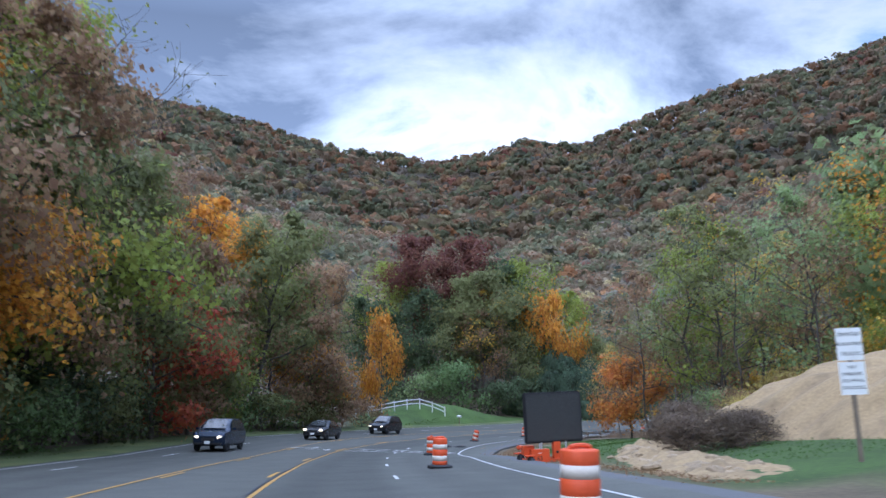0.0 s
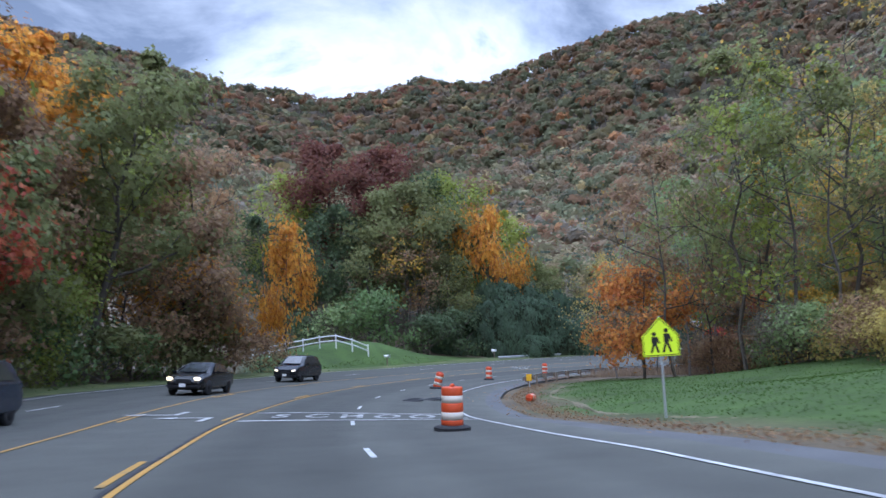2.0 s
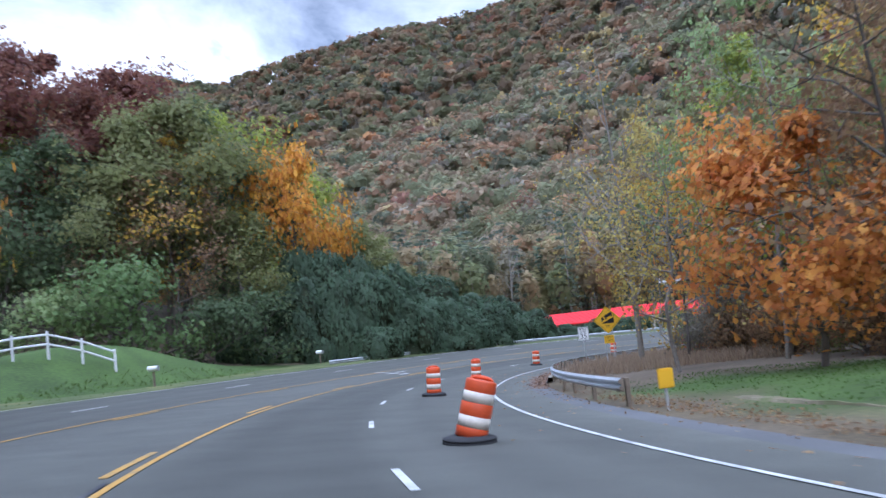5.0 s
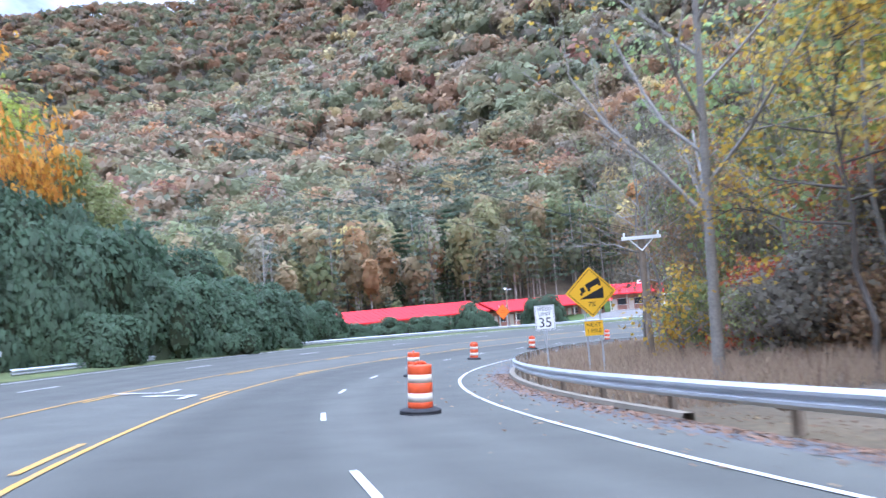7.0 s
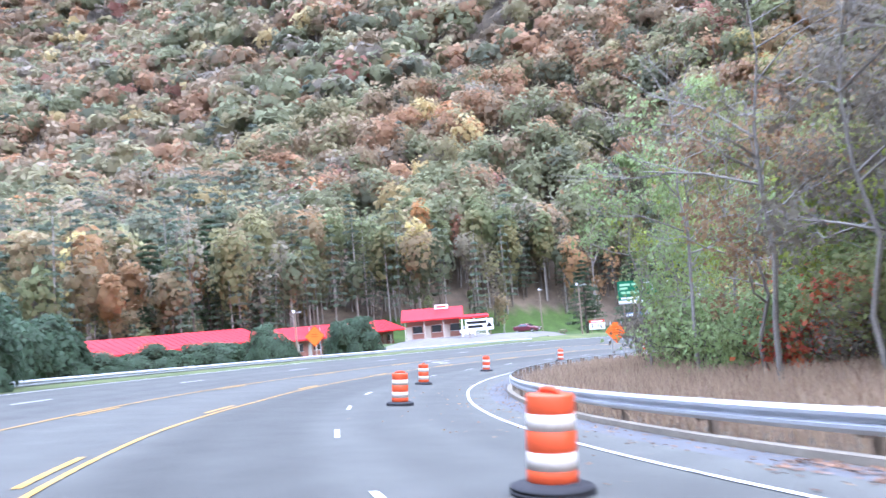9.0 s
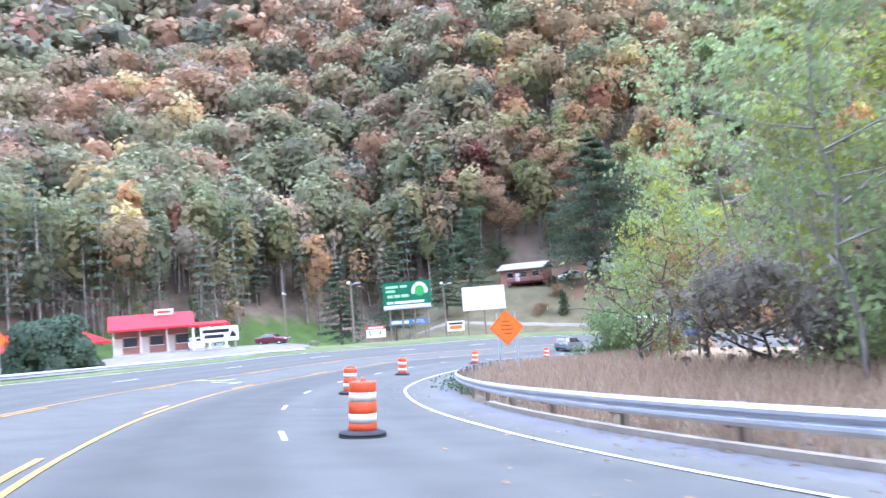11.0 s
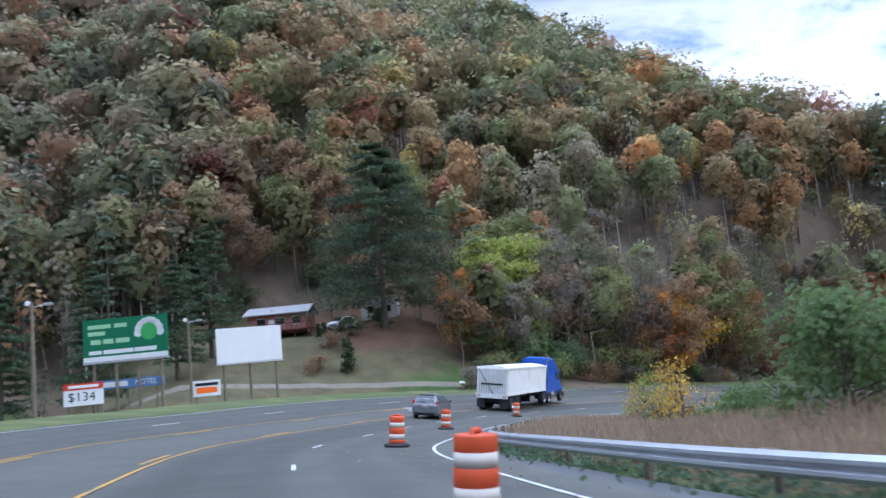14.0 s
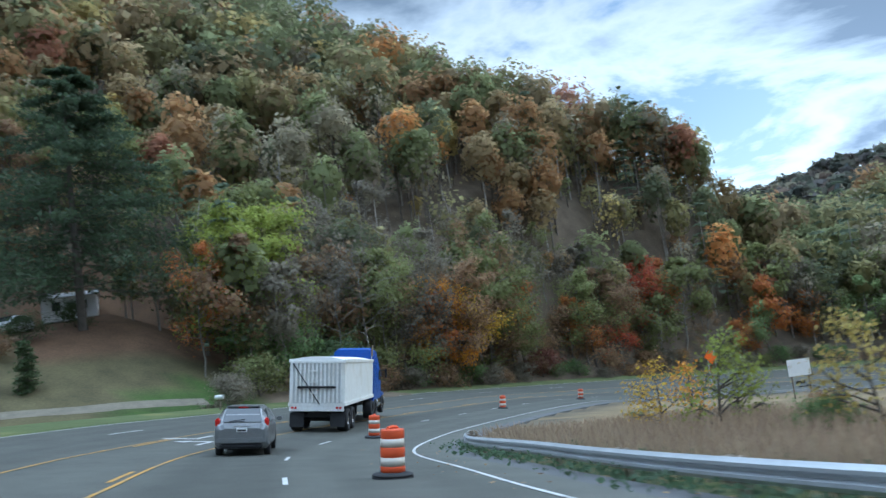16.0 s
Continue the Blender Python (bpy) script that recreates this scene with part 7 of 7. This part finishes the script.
deck = part("deck", box((9, 2.8, 0.2), (2.0, -5.0, 0.15)), DECK, ho, "red-brown stained wooden deck")
for x in np.linspace(-2.4, 6.4, 12):
    part("baluster", box((0.09, 0.09, 1.0), (x, -6.35, 0.7)), DECK, deck)
part("handrail", box((9, 0.1, 0.1), (2, -6.35, 1.22)), DECK, deck)
for x in (-2.2, 0.7, 3.6, 6.2):
    part("deck_post", box((0.14, 0.14, 2.4), (x, -6.2, -1.1)), DECK, deck)
sxy = (193.1, 97.5)
sh = thing("shed", "small white clapboard outbuilding with two windows", "shed", at=Matrix.Translation((*sxy, ground_z(*sxy))) @ pose(0, 0, 0, 0, 0, -112))
part("wall", box((5.2, 3.2, 2.4), (0, 0, 1.05)), WHITE_PAINT, sh)
part("roof", loft([[(x, y, z) for y, z in [(-1.9, 2.2), (0, 2.75), (1.9, 2.2), (1.9, 2.3), (0, 2.87), (-1.9, 2.3)]] for x in (-2.8, 2.8)]), SIGN_BACK, sh)
for x in (-1.2, 1.3):
    part("window", box((0.8, 0.06, 0.9), (x, -1.62, 1.35)), GLASS_DARK, sh)
other_car("parked_car", "white car parked beside the house", WHITECAR, upright(187.5, 104.5, 40), SUV, True, False)
other_car("parked_car", "maroon car parked on the gravel by the motel", MAROONCAR, upright(151.5, 149.0, 170, ground_z(151.5, 149) + 0.03), SEDAN, False, False)
other_car("parked_car", "white car parked by the motel office", WHITECAR, upright(151.0, 160.0, 85, ground_z(151, 160) + 0.07), SUV, True, False)
for k3, (x, y, sc_) in enumerate(((171.4, 107.4, 1.15), (184.5, 107.5, 0.55), (183, 108.5, 0.55))):
    plant(CEDAR[0], x, y, LEAVES["dark"], BARK, "narrow dark green clipped conifer on the lawn", sc_, k3, name="conifer", group="lawn conifers")
for k3, (x, y, sc_) in enumerate(((178, 108, 0.5), (181, 105, 0.6), (172, 111, 0.5), (184, 100, 0.6), (160, 117.5, 0.35))):
    plant(first(SHRUB, k3), x, y, LEAVES["dark" if k3 % 2 else "brown"], BARK, "rounded shrub on the sloping lawn", sc_, k3, name="shrub", category="shrub", group="lawn shrubs")

# ---- picnic table on the motel lawn ----
pt = thing("picnic_table", "small weathered wooden picnic table on the lawn", "picnic table", at=upright(156.3, 144.3, 20))
part("tabletop", box((1.8, 0.75, 0.05), (0, 0, 0.75), bevel=0.01), WOOD_POST, pt)
for y in (-0.65, 0.65):
    part("bench", box((1.8, 0.26, 0.05), (0, y, 0.45), bevel=0.01), WOOD_POST, pt)
for x in (-0.65, 0.65):
    part("cross_beam", box((0.08, 1.5, 0.08), (x, 0, 0.40)), WOOD_POST, pt)
    for y in (-0.4, 0.4):
        part("leg", box((0.08, 0.1, 0.85), (x, y, 0.36), (30 if y < 0 else -30, 0, 0)), WOOD_POST, pt)

# ---- trees of the far bend ----
plant(BIG_PINE, 182.3, 99.8, LEAVES["needles"], BARK, "large dark pine with drooping boughs above the lawn", 1.0, 0.4, tall=1.05, name="pine_tree")
for k3, (x, y, mat, kind, sc_) in enumerate(((178.5, 84, "lime", FULL, 0.92), (174, 90, "green", LOW, 0.75), (176, 79, "grey", BARE, 0.95), (173, 74, "grey", BARE, 1.0), (172.5, 67, "olive", FULL, 0.78), (170, 61, "grey", LOW, 0.9), (173, 56, "brown", FULL, 0.8),
                                           (171, 50, "brown", LOW, 0.95), (173.5, 43, "olive", FULL, 0.72), (172.5, 36, "brown", LOW, 0.9), (175, 31, "olive", FULL, 0.75), (180, 24, "brown", FULL, 0.8), (172, 47, "olive", FULL, 0.7), (176, 72, "olive", FULL, 0.85),
                                           (169, 70, "olive", SHRUB, 1.1), (171, 80, "dark", SHRUB, 1.1), (172, 85, "green", SHRUB, 1.2), (169.5, 56, "brown", SHRUB, 0.9), (170.5, 42, "maroon", SHRUB, 0.9), (170, 76, "dark", SHRUB, 0.9), (184, 92, "olive", THIN, 1.0),
                                           (177, 62, "grey", THIN, 1.2), (180, 76, "grey", THIN, 1.25), (183, 67, "grey", THIN, 1.3), (181, 50, "olive", THIN, 1.3), (184, 41, "grey", THIN, 1.2), (186, 84, "olive", FULL, 0.95))):
    w_ = TREE_WORDS[mat]
    s_, n_ = (float(a[0]) for a in nearest(x, y))
    if s_ > 250 and n_ > -18.5:
        x, y, _ = on_road(s_, -18.5 - (k3 % 3) * 0.8)
    plant(first(kind, k3), x, y, LEAVES[mat], BARK_PALE if kind in (BARE, THIN) else BARK, ("rounded %s shrub at the foot of the wooded slope" if kind is SHRUB else "tree with %s leaves at the foot of the slope") % w_, sc_, k3 * 1.3,
          name="shrub" if kind is SHRUB else "tree", category="shrub" if kind is SHRUB else "tree", group="trees at the foot of the slope")
for s, n, mat, kind, sc_ in ((290, -18.5, "gold", "FULL", 0.72), (294, -20, "yellow", "LOW", 0.95), (314, -19.5, "orange", "FULL", 0.55), (319, -18.5, "red", "LOW", 0.65), (326, -22, "red", "FULL", 0.7), (270, -24, "lime", "FULL", 0.85), (276, -18.5, "grey", "BARE", 0.85), (282, -19, "grey", "BARE", 0.8)):
    roadside(kind, s, n, mat, sc_, k=int(s), bark=BARK_PALE, group="trees at the foot of the slope")
bend = random.Random(12)
for k3, s in enumerate(np.arange(264, 372, 2.6)):
    kind = bend.choice(("THIN", "BACK", "LOW", "THIN", "BARE", "BACK"))
    roadside(kind, s, bend.uniform(-26, -18.5), bend.choice(("olive", "brown", "grey", "olive", "pale", "brown", "grey", "olive", "orange", "grey")), bend.uniform(0.55, 0.85), k=k3, bark=BARK_PALE, group="trees at the foot of the slope")
for k3, s in enumerate(np.arange(258, 372, 3.1)):
    roadside("SHRUB", s, bend.uniform(-19, -16.6), bend.choice(("olive", "brown", "green", "grey", "brown", "grey")), bend.uniform(0.45, 0.9), k=k3, group="brush at the foot of the slope")
inner = random.Random(31)
for x0 in np.arange(36, 66, 5.2):
    for y0 in np.arange(74, 104, 5.2):
        x, y = x0 + inner.uniform(-1.8, 1.8), y0 + inner.uniform(-1.8, 1.8)
        if float(nearest(x, y)[1][0]) > 20:
            k += 1
            plant(first(LOW, k), x, y, LEAVES[inner.choice(("pale", "lime", "yellow", "brown", "yellow"))], BARK, "low tangled tree with thinning brown leaves", inner.uniform(0.5, 0.75), k * 1.3, group="woods inside the curve")
# leaning sycamore and yellow growth behind the inner rail
def upswept(seed, height, lean, limbs, leaves):
    """A tree of slender rising boughs and many fine twigs, almost bare."""
    rnd = np.random.default_rng(seed)
    segs, tips, pts = [], [], []
    r0 = 0.17
    for k in range(11):
        f = k / 10
        pts.append(np.array([lean[0] * f ** 1.3 + 0.10 * math.sin(5 * f), lean[1] * f ** 1.3 + 0.08 * math.sin(4 * f + 1), height * f]))
    for k in range(10):
        segs.append((pts[k], pts[k + 1], r0 * (1 - 0.09 * k), r0 * (1 - 0.09 * (k + 1))))

    def grow(p, d, length, r, level):
        for _ in range(3):
            q = p + d * length / 3
            segs.append((p, q, r, r * 0.78))
            p, r = q, r * 0.78
            d = unit(d + rnd.normal(size=3) * 0.10 + np.array([0, 0, 0.07]))
            tips.append(q)
            if level:
                for _ in range(2):
                    nd = unit(d + rnd.normal(size=3) * 0.5)
                    grow(p, nd, length * rnd.uniform(0.35, 0.55), r * 0.5, level - 1)

    for k in range(limbs):
        f = 0.22 + 0.76 * k / limbs
        p = np.array([np.interp(f * 10, range(11), [q[j] for q in pts]) for j in range(3)])
        a = k * 2.4 + rnd.uniform(-0.5, 0.5)
        grow(p, unit(np.array([math.cos(a), math.sin(a), rnd.uniform(0.5, 1.3)])), (1.15 - 0.8 * f) * height * 0.36, r0 * (1 - 0.85 * f) * 0.5, 2)
    tips = np.array(tips)[rnd.integers(0, len(tips), leaves)]
    return (quads_mesh("trunk", *limb_quads(segs, 5), smooth=True), quads_mesh("crown", *leaf_quads(tips + rnd.normal(size=tips.shape) * 0.15, 0.15)))


plant(upswept(153, 15.5, (-1.6, -1.2), 15, 420), 26.6, 93.6, LEAVES["yellow"], BARK_PALE, "tall grey sycamore with bare rising boughs behind the rail", 1.0, 0.0)
plant(broadleaf(201, 9.4, 6.0, 0.40, 4200, 0.12, 2, 4), 26.2, 90.0, LEAVES["yellow"], BARK, "small tree with drooping bright yellow leaves behind the rail", 1.0, 0.7)
for k3, (x, y, sc_) in enumerate(((34.5, 98.6, 0.75), (36.9, 96.7, 0.8), (31.0, 95.0, 0.5), (39.1, 98.5, 0.9), (35.8, 95.2, 0.7))):
    plant(first(SAPLING, k3), x, y, LEAVES["yellow" if k3 in (0, 4) else "olive"], BARK_PALE, "slender sapling with yellowing leaves behind the guard rail", sc_, k3 * 1.7, name="sapling", group="saplings behind the rail")
# dark woods close behind the house
for k3, (x, y, mat, kind, sc_) in enumerate(((199.5, 121, "dark", FULL, 0.75), (201.5, 116, "brown", FULL, 0.8), (203.5, 111, "olive", FULL, 0.85), (204.5, 106, "brown", FULL, 0.9), (202.5, 101, "brown", FULL, 0.85), (199.5, 92.5, "olive", FULL, 0.9),
                                           (207, 119, "maroon", BACK, 0.9), (208, 109, "brown", BACK, 0.95), (209, 100, "olive", BACK, 0.95), (196.5, 124.5, "dark", FULL, 0.6), (202, 126, "brown", BACK, 0.85), (198.5, 116.5, "dark", SHRUB, 1.0), (201, 104, "dark", SHRUB, 1.1), (200, 98.5, "brown", SHRUB, 1.1))):
    plant(first(kind, k3), x, y, LEAVES[mat], BARK, ("dense %s shrub behind the house" if kind is SHRUB else "tree with a deep %s crown behind the house") % TREE_WORDS[mat], sc_, k3 * 1.9,
          name="shrub" if kind is SHRUB else "tree", category="shrub" if kind is SHRUB else "tree", group="woods behind the house")
# pines and shrubs behind the boards
for k3, (x, y, sc_) in enumerate(((160, 141, 0.62), (172, 126, 0.6), (168, 134, 0.68), (179, 122, 0.72), (121, 190, 0.9), (128, 195, 0.95), (136, 192, 0.85), (112, 193, 0.85))):
    plant(first(PINE, k3), x, y, LEAVES["needles"], BARK, "dark green pine behind the roadside boards", sc_, k3 * 1.1, name="pine_tree", group="pines behind the boards")
for k3, (s, n, r, h) in enumerate(((186.5, -21.5, 3.4, 4.6), (174.5, -20.5, 2.8, 4.0), (169, -21, 3.2, 2.8), (164, -21.5, 3.0, 2.6), (178.5, -23.5, 2.2, 2.6), (160, -22, 2.6, 2.2))):
    bx, by, _ = on_road(s, n)
    mound(bx, by, r, h, label="rounded bush draped in green vines behind the rail", k=k3)

# ---- washed-out path in the lawn ----
ps, po = np.arange(40, 80, 0.5), (-0.28, -0.1, 0.1, 0.28)
path_rows = []
for s in ps:
    for o in po:
        p = on_road(s, 9.4 + 0.25 * math.sin(s * 0.35) + o * (0.7 + 0.5 * math.sin(s * 0.9)))
        path_rows.append((p[0], p[1], ground_z(p[0], p[1]) + (0.085 if abs(o) < 0.2 else -0.06)))
i_p = (np.arange(len(ps) - 1)[:, None] * 4 + np.arange(3)).ravel()
me = quads_mesh("dirt_path", np.array(path_rows), np.stack([i_p, i_p + 1, i_p + 5, i_p + 4], 1))
me.materials.append(material("pale_dirt", (0.19, 0.16, 0.10), 0.95, vary=0.35, scale=1.5, fine=12, bump=0.6, second=(0.10, 0.11, 0.045), spots=0.56))
thing("dirt_path", "narrow pale washed-out dirt strip in the lawn", "path", kind="structure", data=me)

# ---- gravel drive across the lawn below the house ----
dy = np.arange(96.0, 132.0, 1.0)
dx_ = np.interp(dy, [96, 105, 111.5, 118.5, 126, 132], [166.0, 166.8, 168.7, 168.5, 168.1, 167.2])
drive_rows = [(x + o, y, ground_z(x + o, y) + (0.05 if abs(o) < 0.7 else -0.08)) for x, y in zip(dx_, dy) for o in (-0.9, -0.55, 0.55, 0.9)]
i_p = (np.arange(len(dy) - 1)[:, None] * 4 + np.arange(3)).ravel()
me = quads_mesh("driveway", np.array(drive_rows), np.stack([i_p, i_p + 1, i_p + 5, i_p + 4], 1))
me.materials.append(material("drive_gravel", (0.17, 0.15, 0.115), 0.95, vary=0.3, scale=1.2, fine=10, bump=0.5))
thing("driveway", "narrow pale gravel drive across the lawn below the house", "driveway", kind="structure", data=me)

# ---- low kerb under the guard rail ----
kerb = thing("kerb", "low worn tan concrete kerb along the shoulder", "kerb", kind="structure", data=strips("kerb", [(98, 158, 6.72, 6.92, 0.10, 2.0, 0.3)]))
kerb.data.materials.append(material("worn_kerb", (0.27, 0.235, 0.18), 0.9, vary=0.3, scale=1.2, fine=14, bump=0.5))

# ---- vine-grown bushes in the dry grass ----
for k3, (s, n, r, h) in enumerate(((203.5, 16.2, 1.5, 1.7), (207, 15.8, 1.7, 1.9), (210.5, 15.6, 1.5, 1.5), (213.5, 15.2, 1.3, 1.1))):
    bx, by, _ = on_road(s, n)
    mound(bx, by, r, h, "green", label="low bush draped in green vines in dry grass", k=k3)

# ---- verge growth on the inner side ----
for k3, (s, n, mat, kind, sc_) in enumerate(((191, 14.3, "green", "SHRUB", 0.75), (193.5, 15.5, "green", "SHRUB", 0.7), (188, 16, "green", "SHRUB", 0.65), (205, 15.5, "green", "SHRUB", 0.32), (182, 16.5, "pale", "LOW", 0.5), (176, 16.8, "pale", "THIN", 0.62), (171, 17, "lime", "THIN", 0.6), (173, 15, "pale", "SAPLING", 1.1), (179, 19, "brown", "LOW", 0.6),
                                             (205, 13.5, "yellow", "SAPLING", 0.6), (221, 13, "lime", "SAPLING", 0.62), (223, 14.5, "olive", "SAPLING", 0.5), (226, 13, "yellow", "SAPLING", 0.5), (217, 13.5, "green", "SHRUB", 0.26), (230, 14.5, "gold", "SAPLING", 0.5), (210, 15, "green", "SHRUB", 0.3), (234, 13, "olive", "SHRUB", 0.2),
                                             (228, 16, "grey", "SHRUB", 0.22), (219, 15, "brown", "SHRUB", 0.25), (216, 14, "straw_yellow", "SAPLING", 0.62), (200, 15, "green", "SHRUB", 0.4))):
    roadside(kind, s, n, mat, sc_, k=k3, group="growth behind the guard rail")


def blades(name, label, count, region, tall, mat, width=0.03, lean=0.35, dz=0.0):
    """Upright blades of grass over a stretch beside the road."""
    s = rng.uniform(region[0], region[1], count)
    n = rng.uniform(region[2], region[3], count)
    pts = np.array([on_road(a, b) for a, b in zip(s, n)])
    pts[:, 2] = land(pts[:, 0], pts[:, 1]) + dz
    a = rng.uniform(0, 2 * np.pi, count)
    h = tall * rng.uniform(0.5, 1.25, count)
    side = np.stack([np.cos(a), np.sin(a), 0 * a], 1) * width
    top = np.stack([rng.normal(size=count) * lean * h, rng.normal(size=count) * lean * h, h], 1)
    co = np.stack([pts - side, pts + side, pts + top + side * 0.5, pts + top - side * 0.5], 1).reshape(-1, 3)
    me = quads_mesh(name, co, np.arange(4 * count).reshape(-1, 4))
    me.materials.append(mat)
    return thing(name, label, "grass", kind="stuff", data=me)


blades("dry_grass", "tall tawny dry grass behind the guard rail", 60000, (100, 235, 7.35, 17), 0.55, LEAVES["straw"], 0.016)
blades("lawn_grass", "short green grass beside the shoulder", 26000, (20, 92, 8.6, 25), 0.045, LEAVES["lawn"], 0.018)
blades("verge_grass", "rough green grass along the outer verge", 9000, (10, 120, -17.2, -14.1), 0.16, LEAVES["grass"], 0.03)


def litter(name, label, count, region, mat, size, dz, lump=0.0):
    s, n = rng.uniform(region[0], region[1], count), rng.normal((region[2] + region[3]) / 2, (region[3] - region[2]) / 4, count)
    pts = np.array([on_road(a, b) for a, b in zip(s, n)])
    pts[:, 2] = np.maximum(land(pts[:, 0], pts[:, 1]), np.where(n < EDGE_R, pts[:, 2], -1e3)) + dz + lump * rng.uniform(0, 1, count)
    co, f = leaf_quads(pts, size, 0.2)
    co[:, 2] = np.repeat(pts[:, 2], 4) + (co[:, 2] - np.repeat(pts[:, 2], 4)) * (0.25 if not lump else 0.8)
    me = quads_mesh(name, co, f)
    me.materials.append(mat)
    return thing(name, label, "leaf litter", kind="stuff", data=me)


litter("fallen_leaves", "brown fallen leaves drifted along the shoulder", 6000, (82, 150, 5.9, 9.0), LEAVES["leaf_litter"], 0.07, 0.02)
litter("drifted_leaves", "drift of russet fallen leaves against the kerb", 3200, (90, 119, 5.9, 7.1), material("russet_leaves", (0.19, 0.11, 0.068), 0.85, vary=0.3, scale=1.0, fine=20, bump=0.1, island=0.3), 0.085, 0.02)
litter("scattered_leaves", "scattered pale brown leaves on the asphalt", 900, (60, 230, 3.0, 8.0), LEAVES["brown"], 0.09, 0.02)
litter("ground_vines", "low green vines creeping under the guard rail", 9000, (166, 232, 6.2, 9.0), LEAVES["kudzu"], 0.13, 0.03, 0.22)
litter("verge_weeds", "brown-green weeds along the edge of the shoulder", 9000, (16, 84, 6.7, 8.8), LEAVES["brown"], 0.06, 0.01, 0.05)
